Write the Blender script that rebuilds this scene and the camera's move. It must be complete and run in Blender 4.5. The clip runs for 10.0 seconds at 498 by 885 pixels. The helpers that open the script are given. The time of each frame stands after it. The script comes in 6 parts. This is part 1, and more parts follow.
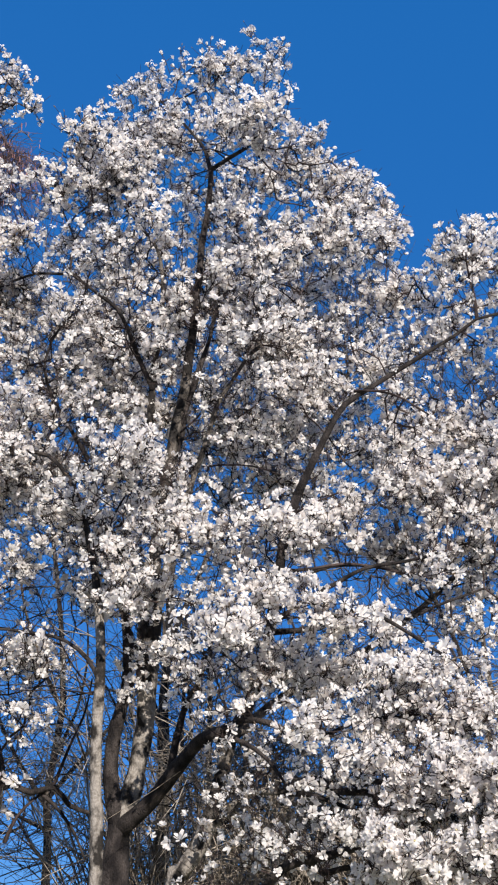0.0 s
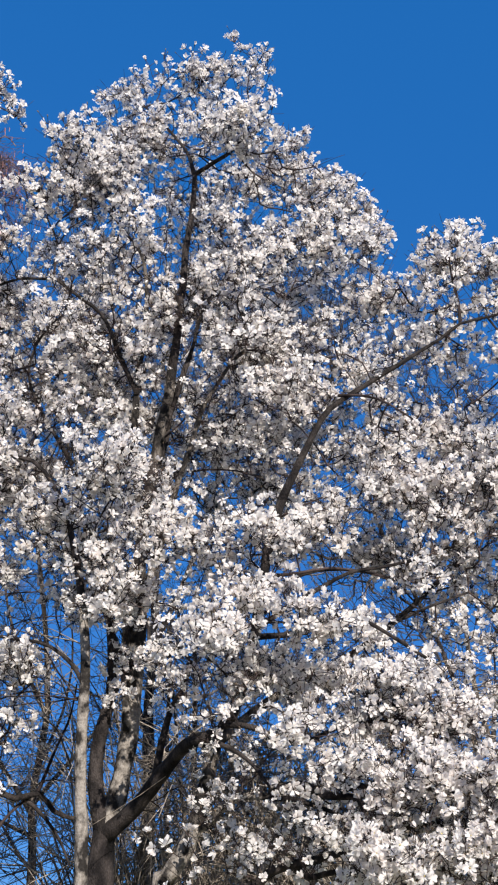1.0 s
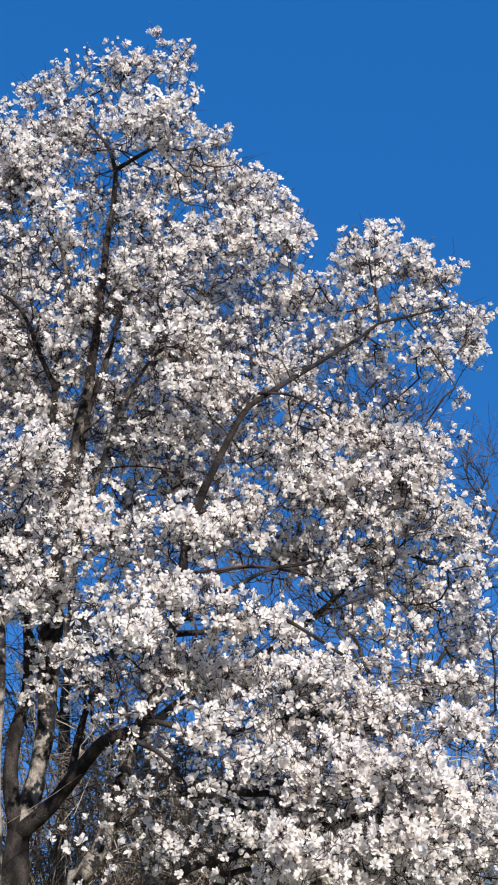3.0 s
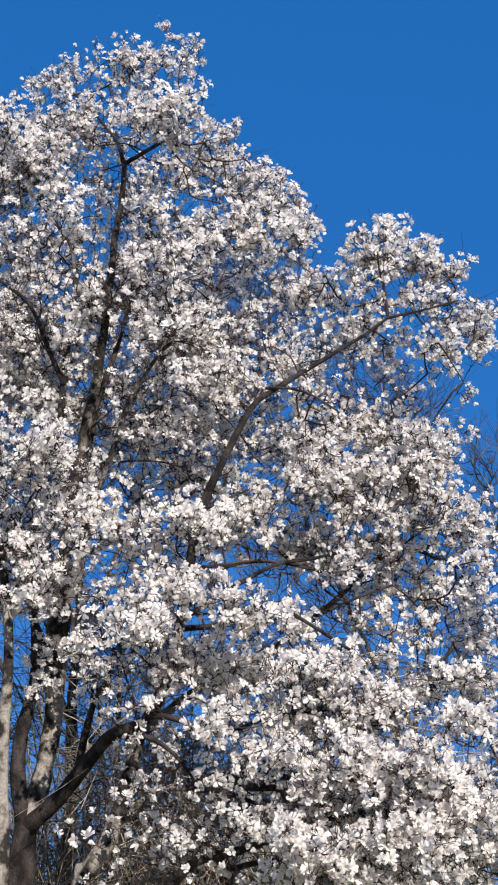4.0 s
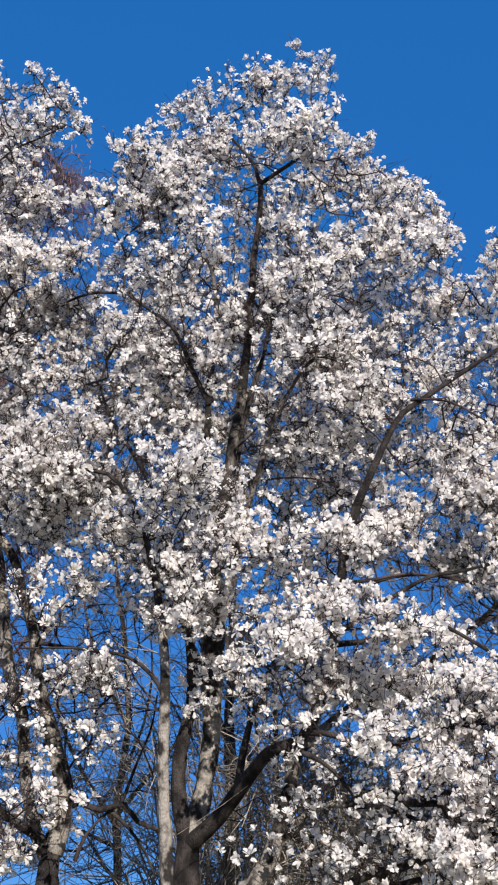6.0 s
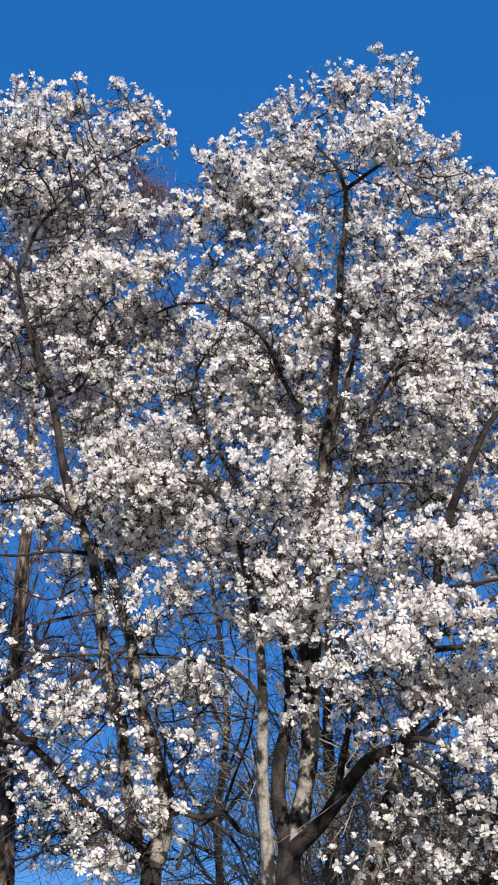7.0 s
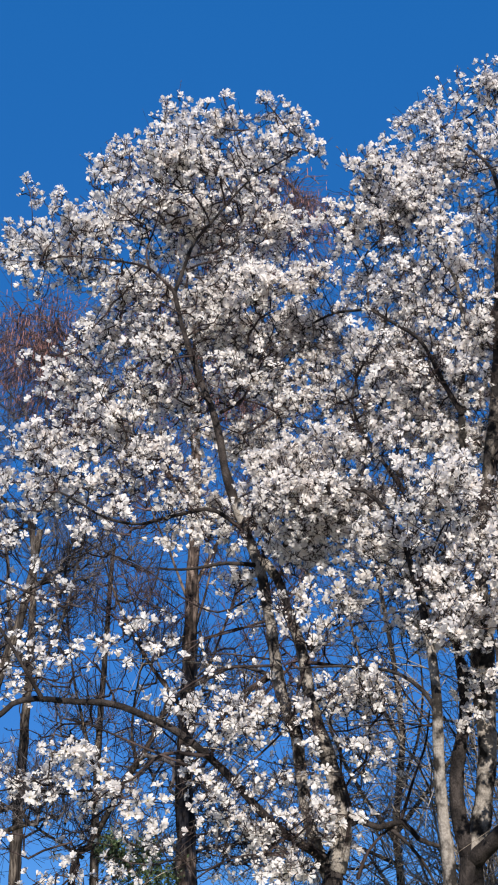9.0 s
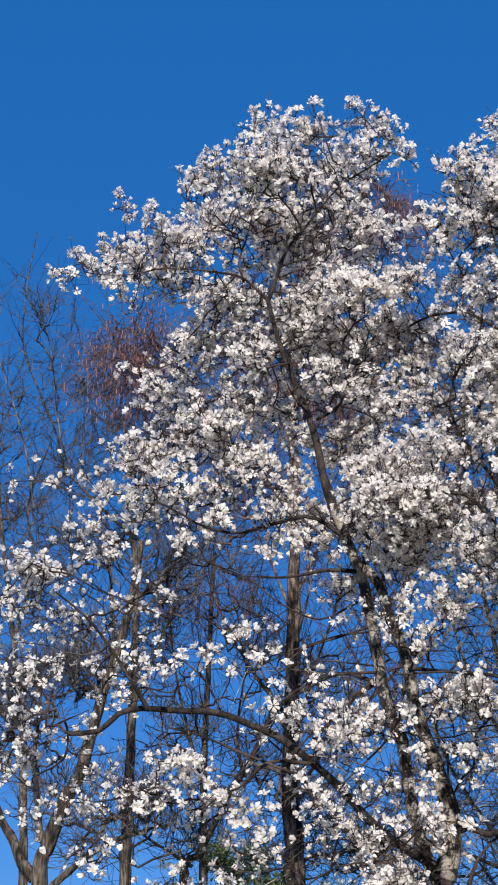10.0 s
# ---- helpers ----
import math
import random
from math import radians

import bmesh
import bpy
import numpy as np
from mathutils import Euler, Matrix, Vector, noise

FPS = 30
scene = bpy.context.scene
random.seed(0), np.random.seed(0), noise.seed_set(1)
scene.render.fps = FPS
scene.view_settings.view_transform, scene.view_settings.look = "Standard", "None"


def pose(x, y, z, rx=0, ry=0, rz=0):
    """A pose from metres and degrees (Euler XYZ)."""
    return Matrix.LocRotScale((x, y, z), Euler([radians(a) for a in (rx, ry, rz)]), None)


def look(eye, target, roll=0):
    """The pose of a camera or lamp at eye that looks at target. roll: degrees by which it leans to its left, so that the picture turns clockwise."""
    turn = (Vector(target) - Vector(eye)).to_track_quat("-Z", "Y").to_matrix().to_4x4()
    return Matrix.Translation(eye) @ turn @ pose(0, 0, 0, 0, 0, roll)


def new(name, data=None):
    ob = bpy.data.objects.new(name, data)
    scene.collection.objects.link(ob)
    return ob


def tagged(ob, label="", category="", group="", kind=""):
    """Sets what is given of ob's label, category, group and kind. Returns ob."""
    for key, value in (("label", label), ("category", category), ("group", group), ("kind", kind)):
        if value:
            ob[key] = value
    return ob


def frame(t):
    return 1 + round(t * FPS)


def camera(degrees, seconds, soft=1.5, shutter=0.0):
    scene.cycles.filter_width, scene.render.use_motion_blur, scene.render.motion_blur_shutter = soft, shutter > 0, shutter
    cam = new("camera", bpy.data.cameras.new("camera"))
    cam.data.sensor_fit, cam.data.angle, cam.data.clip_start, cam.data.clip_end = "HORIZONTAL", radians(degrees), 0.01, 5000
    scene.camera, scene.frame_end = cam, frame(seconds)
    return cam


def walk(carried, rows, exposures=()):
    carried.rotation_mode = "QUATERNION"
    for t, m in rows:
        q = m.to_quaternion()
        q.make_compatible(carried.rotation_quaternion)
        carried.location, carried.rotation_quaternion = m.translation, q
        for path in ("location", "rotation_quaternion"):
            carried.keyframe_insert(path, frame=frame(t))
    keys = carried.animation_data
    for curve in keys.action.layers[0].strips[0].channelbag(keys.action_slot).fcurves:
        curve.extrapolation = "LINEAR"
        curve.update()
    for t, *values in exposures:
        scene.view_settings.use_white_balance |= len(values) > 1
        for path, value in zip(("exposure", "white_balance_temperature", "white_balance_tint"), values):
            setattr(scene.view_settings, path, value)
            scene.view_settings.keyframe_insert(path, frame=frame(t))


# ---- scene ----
import collections
cam = camera(20.64, 10.0, 2.0)
EYE = (0.0, 0.0, 1.6)
# seconds, yaw, pitch, roll: the camera turns where it stands
ROWS = [
    (0, -0.345, 20.6, -0.917),
    (0.5, -0.485, 20.708, -0.799),
    (1, -0.908, 20.804, -0.561),
    (1.5, -1.53, 20.827, -0.391),
    (2, -2.467, 20.838, -0.036),
    (2.5, -3.623, 20.812, 0.221),
    (2.7, -3.917, 20.762, 0.249),
    (3.25, -4.36, 20.65, 0.14),
    (3.8, -4.149, 20.514, -0.034),
    (4, -3.992, 20.48, -0.076),
    (4.5, -3.035, 20.489, -0.338),
    (5, -1.093, 20.617, -0.565),
    (5.2, -0.44, 20.713, -0.504),
    (6.3, 3.704, 21.288, -0.122),
    (6.5, 4.508, 21.385, -0.128),
    (7, 6.589, 21.409, -0.26),
    (7.5, 7.744, 21.474, -0.287),
    (8, 9.376, 21.527, -0.209),
    (8.5, 11.585, 21.611, -0.333),
    (9, 13.81, 21.737, -0.453),
    (9.5, 16.615, 21.846, -0.531),
    (10, 18.162, 22.01, -0.566),
]
walk(cam, [(t, pose(*EYE, 90 + pitch, roll, yaw)) for t, yaw, pitch, roll in ROWS],
     [(0.0, 0.98), (5.0, 0.98), (7.5, 0.97), (10.0, 0.92)])

# ---- light ----
SUN_AZIMUTH, SUN_HEIGHT = radians(164), radians(27)   # clockwise from straight ahead
SUN_WAY = Vector((math.sin(SUN_AZIMUTH) * math.cos(SUN_HEIGHT), math.cos(SUN_AZIMUTH) * math.cos(SUN_HEIGHT), math.sin(SUN_HEIGHT)))
world = bpy.data.worlds.new("sky")
scene.world = world
world.use_nodes = True
wn, wl = world.node_tree.nodes, world.node_tree.links
sky = wn.new("ShaderNodeTexSky")
sky.sky_type, sky.sun_disc = "NISHITA", False
sky.sun_elevation, sky.sun_rotation = SUN_HEIGHT, SUN_AZIMUTH
sky.altitude, sky.air_density, sky.dust_density, sky.ozone_density = 0, 0.55, 0.4, 9.0
tone = wn.new("ShaderNodeVectorMath")   # a clear, deep blue spring sky
tone.operation = "MULTIPLY_ADD"
tone.inputs[1].default_value = (0.54, 0.54, 0.54)
tone.inputs[2].default_value = (0.03, 1.20, 4.10)
wl.new(sky.outputs[0], tone.inputs[0])
wl.new(tone.outputs[0], wn["Background"].inputs["Color"])
wn["Background"].inputs["Strength"].default_value = 0.0485
sun = new("sun", bpy.data.lights.new("sun", "SUN"))
sun.data.energy, sun.data.angle, sun.data.color = 4.5, radians(0.53), (1.0, 0.948, 0.872)
sun.matrix_world = look(SUN_WAY * 60, (0, 0, 0))


# ---- materials ----
def shader(name, rough=0.8):
    m = bpy.data.materials.new(name)
    m.use_nodes = True
    b = m.node_tree.nodes["Principled BSDF"]
    b.inputs["Roughness"].default_value = rough
    return m, m.node_tree.nodes, m.node_tree.links, b


def noise_tex(n, l, scale, detail, stretch=(1, 1, 1)):
    co, mp, t = n.new("ShaderNodeTexCoord"), n.new("ShaderNodeMapping"), n.new("ShaderNodeTexNoise")
    mp.inputs["Scale"].default_value = stretch
    t.inputs["Scale"].default_value, t.inputs["Detail"].default_value = scale, detail
    l.new(co.outputs["Object"], mp.inputs["Vector"])
    l.new(mp.outputs[0], t.inputs["Vector"])
    return t


def ramp(n, l, source, *stops):
    r = n.new("ShaderNodeValToRGB")
    while len(r.color_ramp.elements) < len(stops):
        r.color_ramp.elements.new(0.5)
    for e, (at, c) in zip(r.color_ramp.elements, stops):
        e.position, e.color = at, (*c, 1)
    l.new(source, r.inputs[0])
    return r


def mixed(n, l, kind, fac, a, b):
    x = n.new("ShaderNodeMix")
    x.data_type, x.blend_type = "RGBA", kind
    for key, v in ((0, fac), (6, a), (7, b)):
        if isinstance(v, (int, float)):
            x.inputs[key].default_value = v
        elif isinstance(v, tuple):
            x.inputs[key].default_value = (*v, 1)
        else:
            l.new(v, x.inputs[key])
    return x.outputs[2]


def bark(name, pale, mid, dark, scale, relief, stretch=(1, 1, 0.35), stops=(0.36, 0.47, 0.62), fissure=9, deep=0.53):
    m, n, l, b = shader(name, 0.9)
    b.inputs["Specular IOR Level"].default_value = 0.2
    broad = noise_tex(n, l, scale, 4, stretch)
    fine = noise_tex(n, l, scale * fissure, 6, stretch)
    base = ramp(n, l, broad.outputs["Fac"], (stops[0], dark), (stops[1], mid), (stops[2], pale))
    grain = ramp(n, l, fine.outputs["Fac"], (0.36, (deep + 0.02, deep, deep - 0.02)), (0.60, (1, 1, 1)))
    l.new(mixed(n, l, "MULTIPLY", 0.95, base.outputs[0], grain.outputs[0]), b.inputs["Base Color"])
    bump = n.new("ShaderNodeBump")
    bump.inputs["Strength"].default_value, bump.inputs["Distance"].default_value = relief, 0.02
    l.new(fine.outputs["Fac"], bump.inputs["Height"])
    l.new(bump.outputs[0], b.inputs["Normal"])
    return m


# dark patches: mottled bark, with dappled shade put into the colour as well
MAGNOLIA_BARK = bark("magnolia_bark", (0.235, 0.208, 0.182), (0.13, 0.114, 0.10), (0.020, 0.017, 0.015), 8.5, 0.6, (1, 1, 0.8), (0.42, 0.49, 0.56), fissure=7, deep=0.62)
# dark bark of limbs and fork trunks, with crown shade put into its colour
SHADED_LIMB_BARK = bark("shaded_limb_bark", (0.048, 0.039, 0.036), (0.020, 0.016, 0.015), (0.008, 0.006, 0.006), 9, 0.9, (1, 1, 0.6))
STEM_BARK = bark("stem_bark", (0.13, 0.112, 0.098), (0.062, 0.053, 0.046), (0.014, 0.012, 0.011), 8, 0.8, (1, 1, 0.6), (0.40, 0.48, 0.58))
TWIG_BARK = bark("twig_bark", (0.066, 0.047, 0.044), (0.026, 0.018, 0.017), (0.009, 0.006, 0.0055), 6, 0.3)
BIRCH_BARK = bark("peeling_bark", (0.20, 0.150, 0.125), (0.06, 0.043, 0.036), (0.009, 0.007, 0.006), 9, 1.0, (1, 1, 0.22), fissure=3, deep=0.12)
GREY_BARK = bark("grey_bark", (0.115, 0.095, 0.078), (0.045, 0.036, 0.031), (0.012, 0.010, 0.009), 10, 1.0, (1, 1, 0.2), fissure=3, deep=0.12)
RED_TWIG = bark("red_twig", (0.155, 0.138, 0.138), (0.046, 0.040, 0.042), (0.011, 0.010, 0.011), 5, 0.2)
BIRCH_TWIG = bark("birch_twig", (0.155, 0.105, 0.11), (0.070, 0.046, 0.050), (0.024, 0.016, 0.018), 5, 0.2)
CANE_BARK = bark("cane_bark", (0.42, 0.36, 0.30), (0.22, 0.185, 0.15), (0.06, 0.05, 0.042), 2, 0.2)


def thin(name, low, high, through_share, rough=0.55):
    """A thin, slightly translucent surface whose pieces differ a little in tint."""
    m, n, l, b = shader(name, rough)
    geo, info = n.new("ShaderNodeNewGeometry"), n.new("ShaderNodeObjectInfo")
    add = n.new("ShaderNodeMath")
    add.operation = "ADD"
    l.new(geo.outputs["Random Per Island"], add.inputs[0])
    l.new(info.outputs["Random"], add.inputs[1])
    frac = n.new("ShaderNodeMath")
    frac.operation = "FRACT"
    l.new(add.outputs[0], frac.inputs[0])
    tint = ramp(n, l, frac.outputs[0], (0.0, low), (0.45, tuple((p + q) / 2 for p, q in zip(low, high))), (1.0, high))
    vein = noise_tex(n, l, 60, 3)
    shade = ramp(n, l, vein.outputs["Fac"], (0.3, (0.86, 0.84, 0.82)), (0.6, (1, 1, 1)))
    colour = mixed(n, l, "MULTIPLY", 0.7, tint.outputs[0], shade.outputs[0])
    l.new(colour, b.inputs["Base Color"])
    glow, both = n.new("ShaderNodeBsdfTranslucent"), n.new("ShaderNodeMixShader")
    l.new(colour, glow.inputs["Color"])
    both.inputs[0].default_value = through_share
    l.new(b.outputs[0], both.inputs[1])
    l.new(glow.outputs[0], both.inputs[2])
    l.new(both.outputs[0], n["Material Output"].inputs["Surface"])
    return m


PETAL = thin("petal", (0.845, 0.785, 0.755), (0.90, 0.875, 0.85), 0.60)
BUD = thin("bud_scale", (0.055, 0.036, 0.024), (0.12, 0.085, 0.052), 0.0, 0.9)
STAMEN = thin("stamen", (0.45, 0.36, 0.16), (0.55, 0.48, 0.25), 0.0, 0.8)
CATKIN = thin("catkin", (0.20, 0.085, 0.075), (0.30, 0.15, 0.13), 0.1, 0.9)
EVERGREEN = thin("evergreen_leaf", (0.035, 0.055, 0.02), (0.07, 0.10, 0.035), 0.15, 0.5)


# ---- mesh tools ----
def mesh_object(name, verts, faces, materials, parent=None, slots=None, label="", kind="", smooth=True):
    me = bpy.data.meshes.new(name)
    me.from_pydata(verts, [], faces)
    for m in materials:
        me.materials.append(m)
    if slots is not None:
        me.polygons.foreach_set("material_index", slots)
    if smooth:
        me.polygons.foreach_set("use_smooth", [True] * len(me.polygons))
    me.update()
    ob = new(name, me)
    ob.parent = parent
    return tagged(ob, label=label, kind=kind)


def rings(points, radii, sides, turn=0.0, rough=0.0, rng=None):
    """Rings of a tube along points: verts and faces, with closed tips."""
    p = np.asarray(points, float)
    d = np.gradient(p, axis=0)
    d /= np.linalg.norm(d, axis=1)[:, None] + 1e-9
    ref = np.array([0.31, 0.87, 0.38]) if abs(d[0] @ np.array([0.31, 0.87, 0.38])) < 0.9 else np.array([0.9, -0.3, 0.3])
    u = np.cross(d, ref)
    u /= np.linalg.norm(u, axis=1)[:, None] + 1e-9
    v = np.cross(d, u)
    a = np.arange(sides) * (2 * math.pi / sides) + turn
    r = np.repeat(np.asarray(radii, float)[:, None], sides, axis=1)
    if rough:
        r = r * (1 + rough * rng.standard_normal(r.shape))
    ring = p[:, None] + r[..., None] * (np.cos(a)[None, :, None] * u[:, None] + np.sin(a)[None, :, None] * v[:, None])
    n = len(p)
    i, k = np.meshgrid(np.arange(n - 1), np.arange(sides), indexing="ij")
    k2 = (k + 1) % sides
    quads = np.stack([i * sides + k, i * sides + k2, (i + 1) * sides + k2, (i + 1) * sides + k], -1).reshape(-1, 4)
    return ring.reshape(-1, 3), quads


def spline(points, step):
    """A smooth line through the points, cut into even steps; with each cut's share of the way."""
    p = [Vector(q) for q in points]
    p = [p[0] * 2 - p[1]] + p + [p[-1] * 2 - p[-2]]
    out = []
    for a, b, c, d in zip(p, p[1:], p[2:], p[3:]):
        k = max(2, int((c - b).length / step))
        for j in range(k):
            t = j / k
            out.append(0.5 * ((2 * b) + (c - a) * t + (2 * a - 5 * b + 4 * c - d) * t * t + (3 * b - a - 3 * c + d) * t ** 3))
    out.append(p[-2])
    out = np.array(out)
    way = np.r_[0, np.cumsum(np.linalg.norm(np.diff(out, axis=0), axis=1))]
    return out, way / way[-1]


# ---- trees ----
VIEWPOINT = np.array((0.0, 0.0, 1.6))      # where the camera stands, before the trees


class Tree:
    def __init__(self, name, base, bark_material, twig_material, seed, label, category, group="", shaggy=True, clear_from=0.0):
        self.root = tagged(new(name), label=label, category=category, group=group)
        self.root.location = base
        self.base = np.array(base, float)
        self.bark, self.twig, self.shaggy, self.clear_from = bark_material, twig_material, shaggy, clear_from
        self.rng = np.random.default_rng(seed)
        self.nodes, self.length, self.targets, self.clear = [], [], [], []


def limb(tree, name, r0, r1, *points):
    """A trunk or bough through the points; a name with a star stands clear of blossom on the camera's side."""
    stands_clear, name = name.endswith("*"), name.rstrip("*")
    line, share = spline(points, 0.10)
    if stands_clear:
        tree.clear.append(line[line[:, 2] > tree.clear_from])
    wob = np.array([[*noise.noise_vector(Vector(q) * 2.3)] for q in line])
    line = line + wob * 0.018 * np.sin(np.pi * share)[:, None]
    r = r0 + (r1 - r0) * share ** (5 if name == "dtrunk" else 0.62)
    knobs = 0.16 if name in ("trunk", "stem") and not tree.shaggy else 0.10
    r *= 1 + knobs * np.array([noise.noise(Vector(q) * 5.0) for q in line]) + 0.08 * np.array([noise.noise(Vector(q) * 11.0) for q in line])
    if "trunk" in name:
        r[:4] *= 1 + 0.5 * np.exp(-np.maximum(line[:4, 2], 0) * 6)
    sides = 12 if r0 > 0.03 else 7
    shaggy = tree.shaggy and "trunk" in name
    if shaggy:
        sides = 18
    verts, quads = rings(line - tree.base, r, sides, rough=0.03, rng=tree.rng)
    if shaggy:      # ridges and loose plates of old bark
        k = np.arange(sides)[None, :] * 1.9
        ridge = np.array([[noise.noise(Vector((q, z * 1.6 + q * 3.1, 4.0))) for q in k[0]] for z in line[:, 2]])
        axis = (line - tree.base)[:, None]
        verts = (axis + (verts.reshape(len(line), sides, 3) - axis) * (1 + 0.20 * ridge[..., None])).reshape(-1, 3)
    last = len(verts) - sides
    tip = line[-1] - tree.base + (line[-1] - line[-2]) / np.linalg.norm(line[-1] - line[-2]) * r[-1] * 0.7
    root_end = line[0] - tree.base - (line[1] - line[0]) / np.linalg.norm(line[1] - line[0]) * r[0] * 0.6
    caps = [(last + i, last + (i + 1) % sides, len(verts)) for i in range(sides)] + [((i + 1) % sides, i, len(verts) + 1) for i in range(sides)]
    if tree.shaggy:
        pick = tree.bark if r0 > 0.026 else tree.twig
    else:           # pale bark of old stems; limbs darker, with crown shade put into the colour
        pick = tree.bark if name in ("trunk", "stem") else STEM_BARK if name == "mstem" else SHADED_LIMB_BARK if r0 > 0.020 else tree.twig
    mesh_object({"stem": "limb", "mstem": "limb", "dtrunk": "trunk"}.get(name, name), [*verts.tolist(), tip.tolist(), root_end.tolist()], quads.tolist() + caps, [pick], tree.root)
    start = 0.0
    if "trunk" not in name:
        start = 0.3
    tree.nodes.append(line[2:])
    tree.length.append(start + share[2:] * 0.5)


def spray(tree, x, y, z, wide, high, count, bloom=None):
    """Places for twig ends: count of them in a rounded clump; bloom is the number of blossoms on each, 0 leaves them bare."""
    tree.targets.append((np.array([x, y, z]), wide, high, count, bloom))


def grow(tree, per_end, reach=0.10, climb=0.25, bend=0.09, shake=0.012, haul=0.22, drop=0.075, fill=1.0):
    """Twigs from the limbs to all ends, each joined where the way is shortest; returns the ends and the directions in which they arrive."""
    rng = tree.rng
    ends, blooms = [], []
    for c, wide, high, count, bloom in tree.targets:
        bloom = per_end if bloom is None else bloom
        k = max(2, round(count * fill / bloom)) if bloom else count
        blooms.append(np.full(k, float(bloom)))
        q = rng.standard_normal((k, 3))
        q /= np.linalg.norm(q, axis=1)[:, None]
        q *= np.where(rng.random(k) < 0.3, np.minimum(np.abs(rng.standard_normal(k)) * 0.75, 1.25), rng.random(k) ** 0.42)[:, None]
        ends.append(c - np.array([0, 0, drop]) + q * np.array([wide, max(0.35, 0.5 * (wide + high)), high]))
    ends = np.concatenate(ends)
    limbs = np.concatenate(tree.nodes)
    near = np.concatenate([np.min(np.linalg.norm(limbs[None] - ends[i:i + 200, None], axis=2), axis=1) for i in range(0, len(ends), 200)])
    ends, blooms = ends[np.argsort(near)], np.concatenate(blooms)[np.argsort(near)]
    room = len(limbs) + len(ends) * 30
    pos, cost = np.zeros((room, 3)), np.zeros(room)
    up = np.full(room, -1)
    n = len(limbs)
    pos[:n], cost[:n] = limbs, np.concatenate(tree.length)
    tips, lines, ways = [], [], []
    for e in ends:
        d = np.linalg.norm(pos[:n] - e, axis=1)
        rise = (e[2] - pos[:n, 2]) / (d + 0.01)
        k = int(np.argmin(d * (0.9 + climb - climb * rise) + haul * cost[:n]))
        gap = d[k]
        steps = int(min(28, max(2, gap / reach)))
        lead = pos[k] - pos[up[k]] if up[k] >= 0 else np.array([0, 0, 0.1])
        lead = lead / (np.linalg.norm(lead) + 1e-9)
        mid = pos[k] + (e - pos[k]) * 0.5 + (lead * 0.14 + rng.standard_normal(3) * bend + np.array([0, 0, -0.05])) * gap
        t = np.linspace(0, 1, steps + 1)[1:, None]
        new_nodes = (1 - t) ** 2 * pos[k] + 2 * t * (1 - t) * mid + t * t * e
        new_nodes[:-1] += rng.standard_normal((steps - 1, 3)) * shake
        line = [k]
        for q in new_nodes:
            pos[n], cost[n], up[n] = q, cost[line[-1]] + gap / steps, line[-1]
            line.append(n)
            n += 1
        lines.append(line)
        tips.append(n - 1)
        ways.append(new_nodes[-1] - (new_nodes[-2] if steps > 1 else pos[k]))
    load = np.zeros(n)
    for line in reversed(lines):
        load[line[-1]] += 1
        for a, b in zip(line[::-1], line[-2::-1]):
            load[b] += load[a]
    return pos, load, lines, ends, np.array(ways), blooms


def twig_mesh(tree, pos, load, lines, thin_r, power, extra=(), stout=120):
    """The stoutest twigs as parts of their own, the fine rest as one."""
    verts, faces, at, made = [], [], 0, []
    for line in lines:
        own = load[line].copy()
        own[0] = own[1]
        made.append((pos[line] - tree.base, thin_r * np.minimum(own, 60) ** power))
    order = np.argsort([-r.max() for p, r in made], kind="stable")
    for i in order[:stout]:
        v, q = rings(*made[i], 6)
        mesh_object("twig", v.tolist(), q.tolist(), [tree.twig], tree.root)
    for p, r in [made[i] for i in order[stout:]] + [(p - tree.base, r) for p, r in extra]:
        v, q = rings(p, r, 4 if r[0] > 0.006 else 3)
        verts.append(v)
        faces.append(q + at)
        at += len(v)
    return mesh_object("twigs", np.concatenate(verts).tolist(), np.concatenate(faces).tolist(), [tree.twig], tree.root, kind="stuff")


